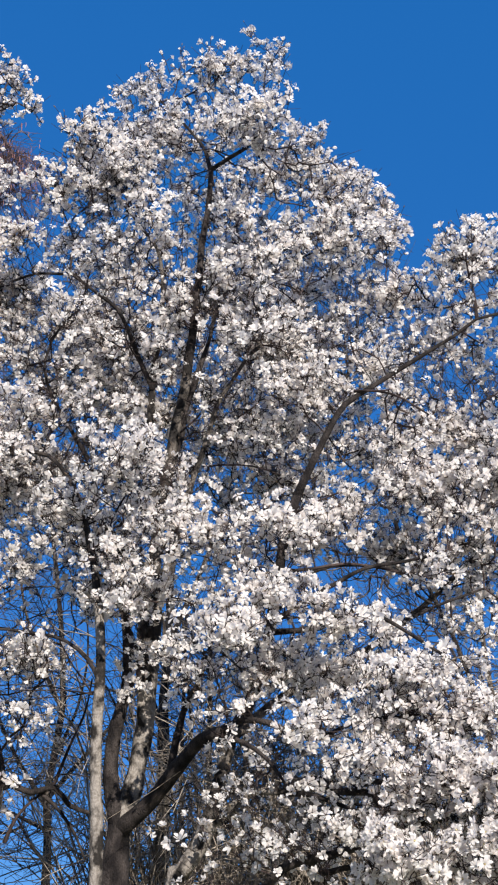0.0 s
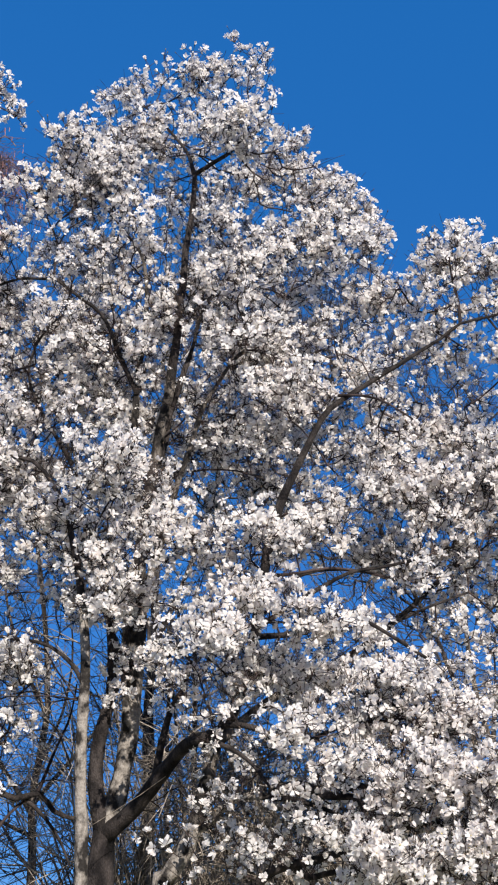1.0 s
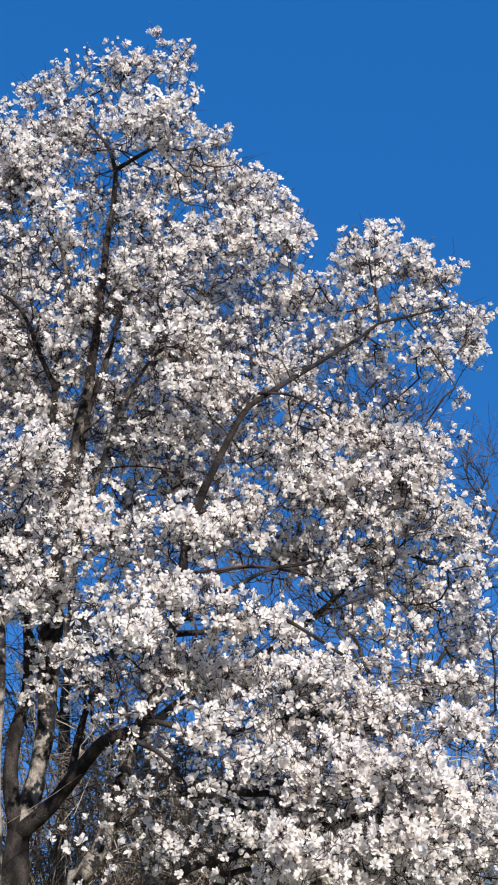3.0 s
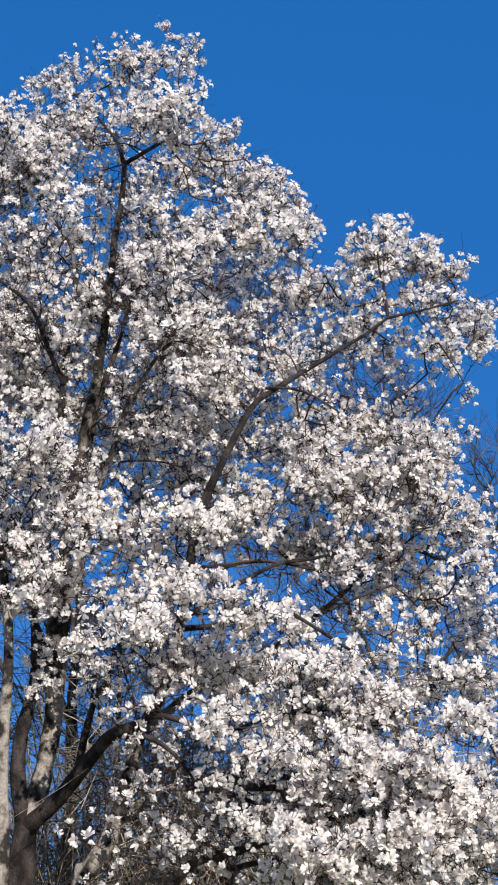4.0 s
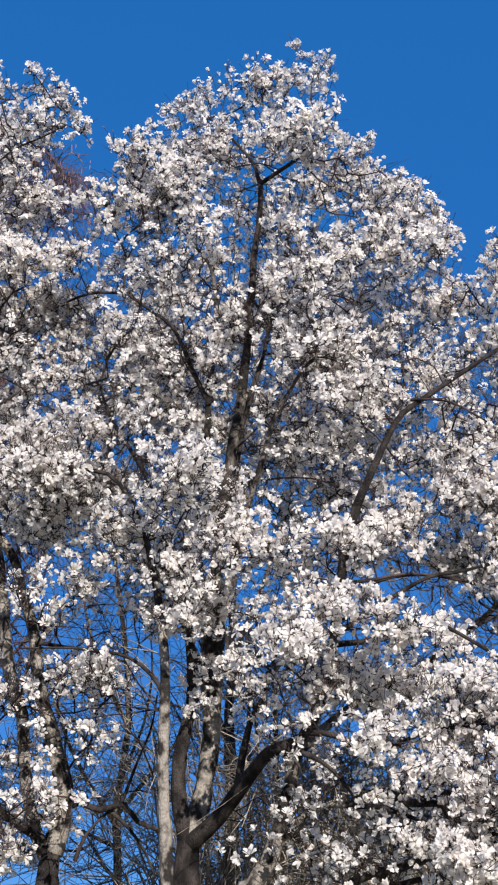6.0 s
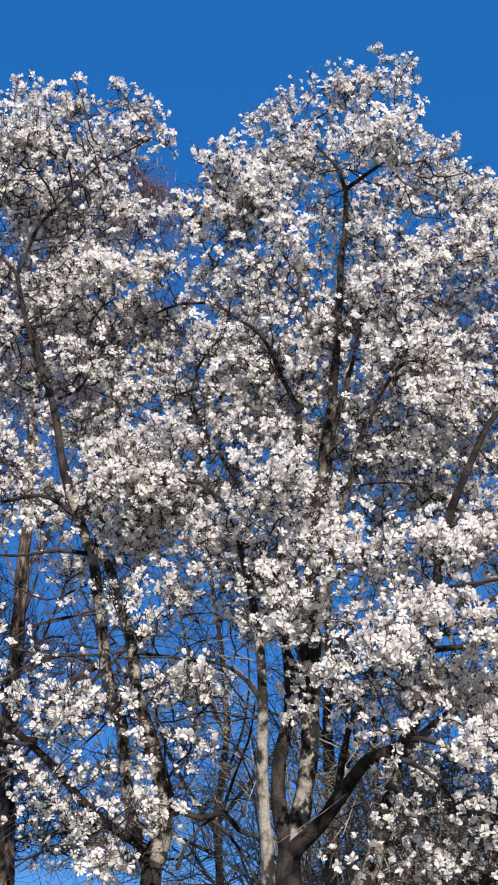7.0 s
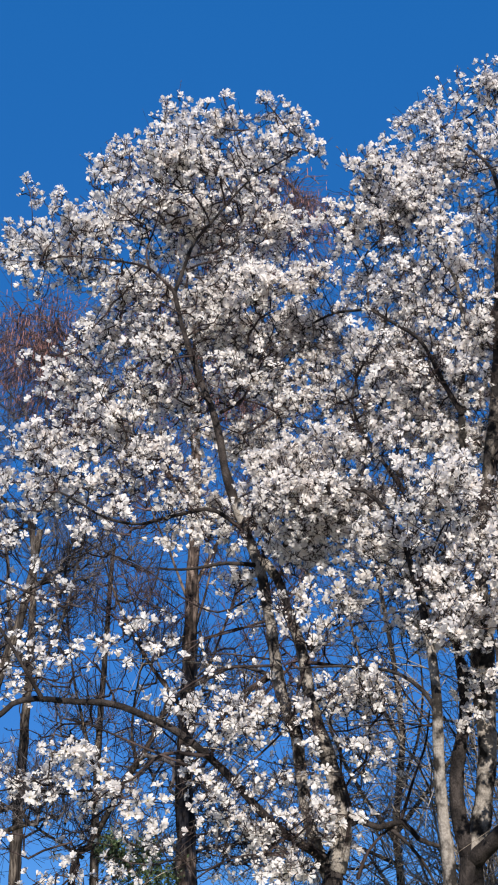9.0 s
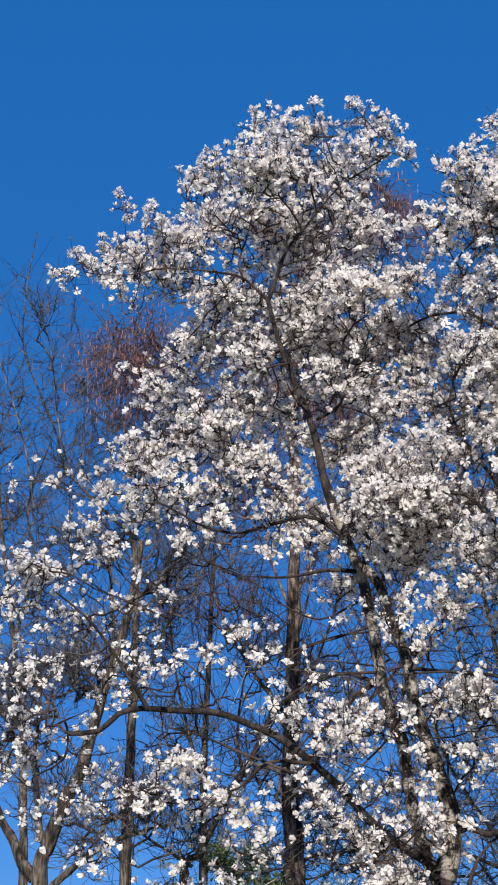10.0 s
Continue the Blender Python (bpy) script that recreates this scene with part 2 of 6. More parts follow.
# ---- blossoms ----
def blossom_shape(rng, petals, open_from, open_to, size, wide, full):
    """Verts, faces and slots of one blossom, pointing along z: strap-like petals in two whorls, a cone of stamens, a cup of bud scales."""
    verts, faces, slots = [], [], []
    for k in range(petals):
        turn = 2 * math.pi * (k + rng.uniform(-0.32, 0.32)) / petals
        inner = 20 if k % 3 == 0 else -6
        a0, a1 = radians(open_from + inner + rng.uniform(-18, 20)), radians(open_to + inner + rng.uniform(-42, 38))
        length, width = size * rng.uniform(0.80, 1.14), size * wide * rng.uniform(0.84, 1.16)
        twist, at = rng.uniform(-0.6, 0.6), len(verts)

        def station(share, out, rise, sides):
            w = width * (0.30 + 1.55 * share - 1.25 * share ** 3 if share else 0.24)
            for side in sides:
                x, y, z = out - abs(side) * length * 0.10 * share ** 4, side * w * 0.5, rise + abs(side) * w * 0.20 + side * twist * width * 0.35 * share
                verts.append((x * math.cos(turn) - y * math.sin(turn), x * math.sin(turn) + y * math.cos(turn), z))

        out, rise = 0.006, 0.0
        cuts = (0, 0.34, 0.70, 1.0) if full else (0, 0.62, 1.0)
        for j, share in enumerate(cuts):
            if j:
                a, step = a0 + (a1 - a0) * (share + cuts[j - 1]) * 0.5, (share - cuts[j - 1]) * length
                out, rise = out + math.cos(a) * step, rise + math.sin(a) * step
            station(share, out, rise, (-1, 0, 1) if full else (0,) if j == 0 else (-1, 1))
        if full:
            new_faces = [(at + 3 * j + i, at + 3 * j + i + 1, at + 3 * j + i + 4, at + 3 * j + i + 3) for j in range(3) for i in range(2)]
        else:
            new_faces = [(at, at + 2, at + 1), (at + 1, at + 2, at + 4, at + 3)]
        faces += new_faces
        slots += [0] * len(new_faces)
    for r0, z0, z1, slot in ((0.008, 0.0, 0.022, 2), (0.012, 0.006, -0.024, 1))[0 if full else 1:]:
        at, n = len(verts), 4 if full else 3
        verts += [(r0 * math.cos(i * 2 * math.pi / n), r0 * math.sin(i * 2 * math.pi / n), z0) for i in range(n)] + [(0, 0, z1)]
        faces += [(at + i, at + (i + 1) % n, at + n) for i in range(n)]
        slots += [slot] * n
    return np.array(verts), faces, slots


def petal_groups(shape, petals):
    """Splits a full blossom into its petals and its heart of stamens and bud scales."""
    v, f, s = shape
    groups = [(v[k * 12:k * 12 + 12], [tuple(i - k * 12 for i in q) for q in f[k * 6:k * 6 + 6]], [0] * 6) for k in range(petals)]
    cut = petals * 12
    return groups, (v[cut:], [tuple(i - cut for i in q) for q in f[petals * 6:]], s[petals * 6:])


def bud_shape():
    """A closed furry bud."""
    line = np.array([(0, 0, 0), (0, 0, 0.008), (0.001, 0, 0.02), (0.002, 0, 0.032)])
    v, q = rings(line, (0.003, 0.007, 0.006, 0.001), 5)
    return v, [tuple(f) for f in q.tolist()], [1] * len(q)


def shapes(full):
    rng = np.random.default_rng(11)
    return [blossom_shape(rng, n, a, b, s, w, full) for n, a, b, s, w in (
        (10, 52, 4, 0.066, 0.46), (9, 38, -26, 0.068, 0.43), (9, 66, 26, 0.068, 0.54), (9, 50, -10, 0.066, 0.48), (8, 74, 46, 0.066, 0.58), (7, 80, 62, 0.062, 0.60),
        (10, 32, -44, 0.068, 0.42), (9, 58, 12, 0.072, 0.50), (8, 22, -60, 0.068, 0.44), (6, 86, 78, 0.054, 0.56), (9, 64, 22, 0.064, 0.54))] + [bud_shape()]


NEAR_SHAPES, SHAPES = shapes(True), shapes(False)


def facing(way, rng):
    """Turns that take z to the ways given, with a chance spin."""
    w = way / (np.linalg.norm(way, axis=1)[:, None] + 1e-9)
    ref = rng.standard_normal(w.shape)
    u = np.cross(w, ref)
    u /= np.linalg.norm(u, axis=1)[:, None] + 1e-9
    return np.stack([u, np.cross(w, u), w], axis=2)


def flower_tree(tree, per_end, bud_share, large, thin_r, scale, fill, singles=300, deep_from=3, deep_share=0.35):
    rng = tree.rng
    pos, load, lines, ends, ways, blooms = grow(tree, per_end, 0.12, bend=0.038, shake=0.006, drop=0.11, fill=fill)
    middle = ends.mean(axis=0)
    spots, aims, spurs, bare_tips = [], [], [], []
    for e, w, bloom in zip(ends, ways, blooms):
        if not bloom:
            continue
        w = w / (np.linalg.norm(w) + 1e-9)
        for k in range(max(1, rng.poisson(bloom))):
            aim = w * 0.5 + np.array([0, 0, 0.3]) + rng.standard_normal(3) * 0.55 + (e - middle) * 0.06
            aim /= np.linalg.norm(aim)
            reach = 0.03 if k == 0 else rng.uniform(0.04, 0.11)
            spot = e + aim * reach + rng.standard_normal(3) * 0.012
            spots.append(spot)
            aims.append(aim)
            spurs.append((np.array([e, spot]), (0.0034, 0.0026)))
        for k in range(rng.poisson(0.8)):      # fine bare side twigs
            aim = w * 0.5 + np.array([0, 0, 0.25]) + rng.standard_normal(3) * 0.6
            aim *= rng.uniform(0.08, 0.30) / np.linalg.norm(aim)
            foot = e - w * rng.uniform(0.0, 0.20)
            spurs.append((np.array([foot, foot + aim * 0.5 + rng.standard_normal(3) * 0.012, foot + aim]), (0.0030, 0.0025, 0.0018)))
        if rng.random() < 0.3:      # a bare tip with a closed bud
            aim = w * 0.6 + np.array([0, 0, 0.6]) + rng.standard_normal(3) * 0.35
            aim /= np.linalg.norm(aim)
            tip = e + aim * rng.uniform(0.08, 0.22)
            spurs.append((np.array([e, (e + tip) / 2 + rng.standard_normal(3) * 0.012, tip]), (0.0034, 0.003, 0.0024)))
            bare_tips.append((tip, aim))
    # most blossoms on the line from the camera to a clear bough are left out
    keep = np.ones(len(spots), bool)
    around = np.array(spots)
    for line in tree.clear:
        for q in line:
            way = VIEWPOINT - q
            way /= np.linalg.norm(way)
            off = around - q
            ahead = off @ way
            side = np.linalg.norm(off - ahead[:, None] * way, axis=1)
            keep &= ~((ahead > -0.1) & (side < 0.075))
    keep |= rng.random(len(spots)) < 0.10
    # few blossoms open deep in the crown, where others stand before them on the sunny side
    to_sun = np.array(SUN_WAY)
    east = np.cross(to_sun, (0, 0, 1.0))
    east /= np.linalg.norm(east)
    depth = around @ to_sun
    cells = collections.defaultdict(list)
    spread = np.floor(np.stack([around @ east, around @ np.cross(east, to_sun)], axis=1) / 0.16).astype(int)
    for i in np.argsort(-depth):
        before = [j for j in cells[tuple(spread[i])] if 0.12 < depth[j] - depth[i] < 2.5]
        if len(before) >= deep_from and rng.random() < deep_share:
            keep[i] = False
        if keep[i]:
            cells[tuple(spread[i])].append(i)
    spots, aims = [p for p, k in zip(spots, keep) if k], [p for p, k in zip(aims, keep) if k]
    flowers = len(spots)
    spots, aims = np.array(spots + [q for q, a in bare_tips]), np.array(aims + [a for q, a in bare_tips])
    twig_mesh(tree, pos, load, lines, thin_r, 0.265, spurs, 260)
    n = len(spots)
    turn = facing(aims, rng)
    # the low, forward boughs carry the largest blossoms
    size = rng.uniform(0.74, 1.18, n) * (scale + np.clip((11.4 - spots[:, 1]) * 0.16, 0, large))
    kind = rng.integers(0, len(SHAPES) - 1, n)
    kind[rng.random(n) < bud_share] = len(SHAPES) - 1
    kind[flowers:] = len(SHAPES) - 1
    # the blossoms on the open side stand as parts of their own
    single = np.zeros(n, bool)
    single[np.argsort(spots[:flowers, 1])[:singles]] = True
    def blossom_mesh(name, v, f, s):
        me = bpy.data.meshes.new(name)
        me.from_pydata(v.tolist(), [], f)
        for m in (PETAL, BUD, STAMEN):
            me.materials.append(m)
        me.polygons.foreach_set("material_index", s)
        me.polygons.foreach_set("use_smooth", [True] * len(f))
        return me

    shared, taken_apart = [], []
    for shape in NEAR_SHAPES:
        shared.append(blossom_mesh("blossom" if len(shape[0]) > 25 else "bud", *shape))
        petals = len(shape[0]) // 12
        if len(shape[0]) > 25:
            groups, heart = petal_groups(shape, petals)
            taken_apart.append(([blossom_mesh("petal", *g) for g in groups], blossom_mesh("blossom", *heart)))
    chosen = np.flatnonzero(single)
    chosen = chosen[np.argsort(spots[chosen, 1], kind="stable")]
    for rank, i in enumerate(chosen):
        whole = kind[i] == len(NEAR_SHAPES) - 1 or rank >= 150
        ob = new("bud" if kind[i] == len(NEAR_SHAPES) - 1 else "blossom", shared[kind[i]] if whole else taken_apart[kind[i]][1])
        ob.parent = tree.root
        ob.matrix_basis = Matrix.LocRotScale(Vector(spots[i] - tree.base), Matrix(turn[i].tolist()).to_quaternion(), Vector((size[i],) * 3))
        for me in () if whole else taken_apart[kind[i]][0]:
            new("petal", me).parent = ob
    verts, faces, slots, at = [], [], [], 0
    for k, (v, f, s) in enumerate(SHAPES):
        ids = np.flatnonzero((kind == k) & ~single)
        if not len(ids):
            continue
        placed = np.einsum("nij,vj->nvi", turn[ids], v) * size[ids, None, None] + (spots[ids] - tree.base)[:, None]
        verts.append(placed.reshape(-1, 3))
        for j in range(len(ids)):
            off = at + j * len(v)
            faces += [tuple(i + off for i in q) for q in f]
            slots += s
        at += len(ids) * len(v)
    mesh_object("blossoms", np.concatenate(verts).tolist(), faces, [PETAL, BUD, STAMEN], tree.root, slots, kind="stuff")


def bare_crown(tree, thin_r=0.0045, power=0.40, catkins=0.0, fall=0.0, climb=0.8, bend=0.03, many=3):
    rng = tree.rng
    pos, load, lines, ends, ways, blooms = grow(tree, 1, 0.16, climb, bend, 0.004, 0.10)
    extra = []
    for e, w in zip(ends, ways):
        w = w / (np.linalg.norm(w) + 1e-9)
        for k in range(many):
            aim = w * 1.1 + rng.standard_normal(3) * 0.36 + np.array([0, 0, 0.35 - fall * (e[2] > 10)])
            aim *= rng.uniform(0.2, 0.95) / np.linalg.norm(aim)
            foot = e - w * 0.12 * k
            line = np.array([foot, foot + aim * 0.5 + rng.standard_normal(3) * 0.014, foot + aim])
            extra.append((line, (thin_r * 0.75, thin_r * 0.6, thin_r * 0.42)))
            for j in range(rng.poisson(0.8)):
                side = aim * rng.uniform(0.25, 0.6) + rng.standard_normal(3) * 0.10
                extra.append((np.array([line[1] * (1 - j * 0.2) + line[2] * j * 0.2, line[1] + side]), (thin_r * 0.6, thin_r * 0.45)))
    twig_mesh(tree, pos, load, lines, thin_r, power, extra)
    if catkins:
        verts, faces, at = [], [], 0
        for p, r in extra:
            for q in p[1:]:
                if rng.random() < catkins * 0.5 and q[2] > 10:
                    hang = rng.uniform(0.05, 0.13)
                    line = np.array([q, q + (0.004, 0, -hang * 0.35), q + (0.0, 0.004, -hang * 0.8), q + (0, 0, -hang)])
                    v, f = rings(line - tree.base, (0.003, 0.0065, 0.006, 0.002), 3)
                    verts.append(v)
                    faces.append(f + at)
                    at += len(v)
        mesh_object("catkins", np.concatenate(verts).tolist(), np.concatenate(faces).tolist(), [CATKIN], tree.root, kind="stuff", label="hanging reddish brown catkins")


# ---- ground ----
m, n, l, b = shader("lawn", 0.95)
broad, fine = noise_tex(n, l, 0.35, 5), noise_tex(n, l, 30, 5)
# unseen ground, its colours raised to bounce fill light up into the trees
col = ramp(n, l, broad.outputs["Fac"], (0.35, (0.33, 0.30, 0.19)), (0.55, (0.27, 0.265, 0.14)), (0.7, (0.43, 0.38, 0.26)))
spot = ramp(n, l, fine.outputs["Fac"], (0.35, (0.5, 0.5, 0.5)), (0.65, (1, 1, 1)))
l.new(mixed(n, l, "MULTIPLY", 0.8, col.outputs[0], spot.outputs[0]), b.inputs["Base Color"])
lawn_bump = n.new("ShaderNodeBump")
lawn_bump.inputs["Distance"].default_value = 0.05
l.new(fine.outputs["Fac"], lawn_bump.inputs["Height"])
l.new(lawn_bump.outputs[0], b.inputs["Normal"])
LAWN = m
# one sheet, finer near by, out to the horizon
edge = np.array([-3000, -800, -200, -80, *range(-40, 41, 2), 80, 200, 800, 3000.0])
gx, gy = np.meshgrid(edge, edge)
gz = np.array([[0.05 * noise.noise(Vector((x * 0.17, y * 0.17, 0))) if abs(x) < 60 and abs(y) < 60 else 0.0 for x, y in zip(r, q)] for r, q in zip(gx, gy)])
k = len(edge)
quads = [(j * k + i, j * k + i + 1, (j + 1) * k + i + 1, (j + 1) * k + i) for j in range(k - 1) for i in range(k - 1)]
ground = mesh_object("ground", np.stack([gx, gy, gz], -1).reshape(-1, 3).tolist(), quads, [LAWN], label="lawn out of view, paled to bounce light upward, with worn patches", kind="structure")
tagged(ground, category="ground")

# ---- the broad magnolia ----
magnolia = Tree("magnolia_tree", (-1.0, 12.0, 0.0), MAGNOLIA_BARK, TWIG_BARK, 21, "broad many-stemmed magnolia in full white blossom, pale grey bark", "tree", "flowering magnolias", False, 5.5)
limb(magnolia, "dtrunk", 0.15, 0.07, (-1.06, 12.00, -0.05), (-1.06, 12.00, 2.35), (-1.04, 12.00, 2.61), (-1.05, 12.00, 2.80))
limb(magnolia, "limb", 0.085, 0.028, (-1.05, 12.00, 2.59), (-1.13, 11.97, 2.98), (-1.12, 11.95, 3.40), (-1.03, 11.93, 3.79), (-1.03, 11.90, 4.08), (-1.08, 11.88, 4.43), (-1.13, 11.85, 4.68), (-1.22, 11.83, 4.99), (-1.32, 11.80, 5.30))
limb(magnolia, "stem", 0.092, 0.068, (-1.03, 12.00, 2.59), (-0.94, 12.00, 2.98), (-0.87, 12.00, 3.41), (-0.85, 12.00, 3.85), (-0.82, 12.00, 4.35), (-0.84, 12.00, 4.71))
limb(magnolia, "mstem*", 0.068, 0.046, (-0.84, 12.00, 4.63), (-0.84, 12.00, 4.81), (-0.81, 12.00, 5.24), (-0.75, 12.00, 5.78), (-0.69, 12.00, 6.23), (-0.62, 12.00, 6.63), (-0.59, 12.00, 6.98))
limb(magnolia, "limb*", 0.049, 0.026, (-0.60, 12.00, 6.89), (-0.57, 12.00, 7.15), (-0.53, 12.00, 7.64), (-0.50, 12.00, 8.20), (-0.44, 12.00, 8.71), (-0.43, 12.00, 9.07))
limb(magnolia, "limb", 0.028, 0.01, (-0.44, 12.00, 9.05), (-0.23, 11.90, 9.15), (-0.02, 11.80, 9.27), (0.10, 11.70, 9.52), (0.09, 11.60, 9.79))
limb(magnolia, "limb", 0.025, 0.01, (-0.44, 12.00, 9.05), (-0.52, 12.10, 9.37), (-0.75, 12.20, 9.76), (-0.99, 12.30, 10.06))
limb(magnolia, "limb", 0.03, 0.012, (-0.65, 12.00, 6.28), (-0.53, 12.03, 6.69), (-0.44, 12.07, 7.06), (-0.35, 12.10, 7.43), (-0.29, 12.13, 7.69), (-0.11, 12.17, 7.94), (0.06, 12.20, 8.08))
limb(magnolia, "mstem", 0.055, 0.015, (-0.82, 12.00, 5.08), (-0.88, 12.05, 5.69), (-0.94, 12.10, 6.28), (-0.93, 12.15, 6.76), (-0.91, 12.20, 7.21), (-0.89, 12.25, 7.78), (-0.93, 12.30, 8.20), (-1.02, 12.35, 8.42), (-1.20, 12.40, 8.66))
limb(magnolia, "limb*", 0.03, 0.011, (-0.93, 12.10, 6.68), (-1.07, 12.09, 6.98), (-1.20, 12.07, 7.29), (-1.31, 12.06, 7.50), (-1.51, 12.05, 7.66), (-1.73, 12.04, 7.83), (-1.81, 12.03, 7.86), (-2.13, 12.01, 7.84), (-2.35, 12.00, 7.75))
limb(magnolia, "limb", 0.014, 0.008, (-1.79, 12.00, 7.83), (-1.78, 12.00, 8.03), (-1.76, 12.00, 8.22), (-1.67, 12.00, 8.41))
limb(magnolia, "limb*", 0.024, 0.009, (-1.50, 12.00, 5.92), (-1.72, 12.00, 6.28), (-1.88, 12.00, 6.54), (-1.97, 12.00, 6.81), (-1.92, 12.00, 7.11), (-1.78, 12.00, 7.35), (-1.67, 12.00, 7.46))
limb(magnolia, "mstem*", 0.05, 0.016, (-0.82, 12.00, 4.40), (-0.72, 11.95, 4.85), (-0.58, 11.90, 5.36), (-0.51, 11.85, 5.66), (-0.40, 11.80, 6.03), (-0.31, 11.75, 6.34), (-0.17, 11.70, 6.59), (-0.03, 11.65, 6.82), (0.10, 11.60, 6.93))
limb(magnolia, "stem", 0.046, 0.036, (-0.88, 11.95, 3.46), (-0.91, 11.96, 3.85), (-0.93, 11.97, 4.20), (-0.92, 11.99, 4.56), (-0.89, 12.00, 4.93))
limb(magnolia, "trunk", 0.1, 0.07, (-0.55, 11.40, -0.05), (-0.55, 11.40, 2.01), (-0.47, 11.39, 2.22), (-0.39, 11.38, 2.35), (-0.32, 11.36, 2.49), (-0.25, 11.35, 2.65))
limb(magnolia, "mstem", 0.07, 0.055, (-0.26, 11.35, 2.62), (-0.21, 11.33, 2.83), (-0.15, 11.32, 3.09), (-0.09, 11.30, 3.33))
limb(magnolia, "limb", 0.055, 0.040, (-0.10, 11.30, 3.30), (0.05, 11.29, 3.59), (0.17, 11.27, 4.04), (0.25, 11.24, 4.52), (0.33, 11.22, 5.01), (0.43, 11.20, 5.34))
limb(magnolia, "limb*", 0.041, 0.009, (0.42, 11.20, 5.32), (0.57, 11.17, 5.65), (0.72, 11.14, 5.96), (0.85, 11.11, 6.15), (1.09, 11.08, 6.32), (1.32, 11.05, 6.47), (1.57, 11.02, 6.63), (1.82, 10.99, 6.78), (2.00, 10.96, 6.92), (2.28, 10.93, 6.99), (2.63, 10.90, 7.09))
limb(magnolia, "limb", 0.016, 0.007, (0.92, 11.10, 6.27), (1.11, 10.97, 6.22), (1.33, 10.83, 6.09), (1.51, 10.70, 5.90))
limb(magnolia, "limb*", 0.030, 0.012, (-0.74, 12.00, 5.78), (-0.63, 12.02, 6.18), (-0.59, 12.04, 6.53), (-0.51, 12.06, 6.86), (-0.39, 12.08, 7.26), (-0.36, 12.10, 7.52))
limb(magnolia, "limb", 0.010, 0.006, (-0.64, 11.90, 6.16), (-0.49, 11.85, 6.29), (-0.34, 11.80, 6.44), (-0.10, 11.75, 6.59), (0.18, 11.70, 6.49))
limb(magnolia, "limb", 0.012, 0.006, (-0.41, 11.80, 5.79), (-0.22, 11.73, 5.79), (0.04, 11.67, 5.75), (0.29, 11.60, 5.65))
limb(magnolia, "limb", 0.022, 0.009, (0.25, 11.30, 4.53), (0.48, 11.25, 4.63), (0.72, 11.20, 4.70), (0.95, 11.15, 4.70), (1.28, 11.10, 4.64), (1.41, 11.05, 4.43), (1.54, 11.00, 4.34))
limb(magnolia, "limb", 0.028, 0.012, (0.20, 11.30, 4.21), (0.53, 11.22, 4.42), (0.78, 11.14, 4.55), (0.99, 11.06, 4.65), (1.31, 10.98, 4.70), (1.63, 10.90, 4.76))
limb(magnolia, "limb", 0.026, 0.010, (0.72, 11.30, 3.82), (1.14, 11.30, 4.11), (1.39, 11.30, 4.28), (1.73, 11.30, 4.45), (2.02, 11.30, 4.56))
limb(magnolia, "limb", 0.018, 0.008, (2.01, 11.00, 6.95), (2.00, 11.00, 7.15), (1.96, 11.00, 7.37), (1.93, 11.00, 7.66))
limb(magnolia, "limb", 0.012, 0.006, (2.24, 11.00, 7.03), (2.37, 10.93, 6.79), (2.50, 10.87, 6.54), (2.62, 10.80, 6.25))
limb(magnolia, "limb", 0.085, 0.047, (-1.04, 12.00, 2.59), (-0.75, 11.70, 2.81), (-0.54, 11.40, 3.04), (-0.34, 11.10, 3.22), (-0.18, 10.80, 3.24))
limb(magnolia, "limb", 0.036, 0.012, (-0.29, 10.90, 3.20), (-0.17, 10.81, 3.26), (-0.01, 10.73, 3.33), (0.21, 10.64, 3.29), (0.47, 10.56, 3.17), (0.64, 10.47, 3.19), (0.85, 10.39, 3.28), (1.14, 10.30, 3.30))
limb(magnolia, "limb", 0.03, 0.01, (-0.21, 10.90, 3.20), (-0.07, 10.78, 3.18), (0.09, 10.65, 3.09), (0.24, 10.53, 2.94), (0.34, 10.40, 2.76))
limb(magnolia, "limb", 0.044, 0.018, (0.34, 11.10, 2.84), (0.48, 10.97, 2.89), (0.61, 10.84, 2.88), (0.71, 10.71, 2.79), (0.99, 10.59, 2.76), (1.05, 10.46, 2.58), (1.21, 10.33, 2.52), (1.53, 10.20, 2.56))
limb(magnolia, "limb", 0.026, 0.012, (0.86, 10.60, 2.81), (0.98, 10.50, 2.85), (1.23, 10.40, 2.79), (1.59, 10.30, 2.73), (2.03, 10.20, 2.64))
limb(magnolia, "limb", 0.04, 0.02, (-0.60, 11.50, 3.00), (-0.56, 11.45, 3.28), (-0.49, 11.40, 3.54), (-0.38, 11.35, 3.72), (-0.33, 11.30, 3.94))
limb(magnolia, "stem", 0.045, 0.026, (-0.24, 11.35, 2.60), (-0.13, 11.28, 2.65), (-0.05, 11.21, 2.75), (0.05, 11.14, 2.80), (0.19, 11.07, 2.82), (0.36, 11.00, 2.80))
limb(magnolia, "limb", 0.026, 0.012, (0.34, 11.00, 2.80), (0.53, 10.90, 2.78), (0.75, 10.80, 2.69), (1.00, 10.70, 2.60))
limb(magnolia, "limb", 0.065, 0.025, (-0.42, 11.30, 1.76), (-0.16, 11.19, 1.71), (0.07, 11.08, 1.96), (0.21, 10.96, 2.12), (0.30, 10.85, 2.22), (0.42, 10.74, 2.27), (0.65, 10.62, 2.31), (0.82, 10.51, 2.36), (1.05, 10.40, 2.33))
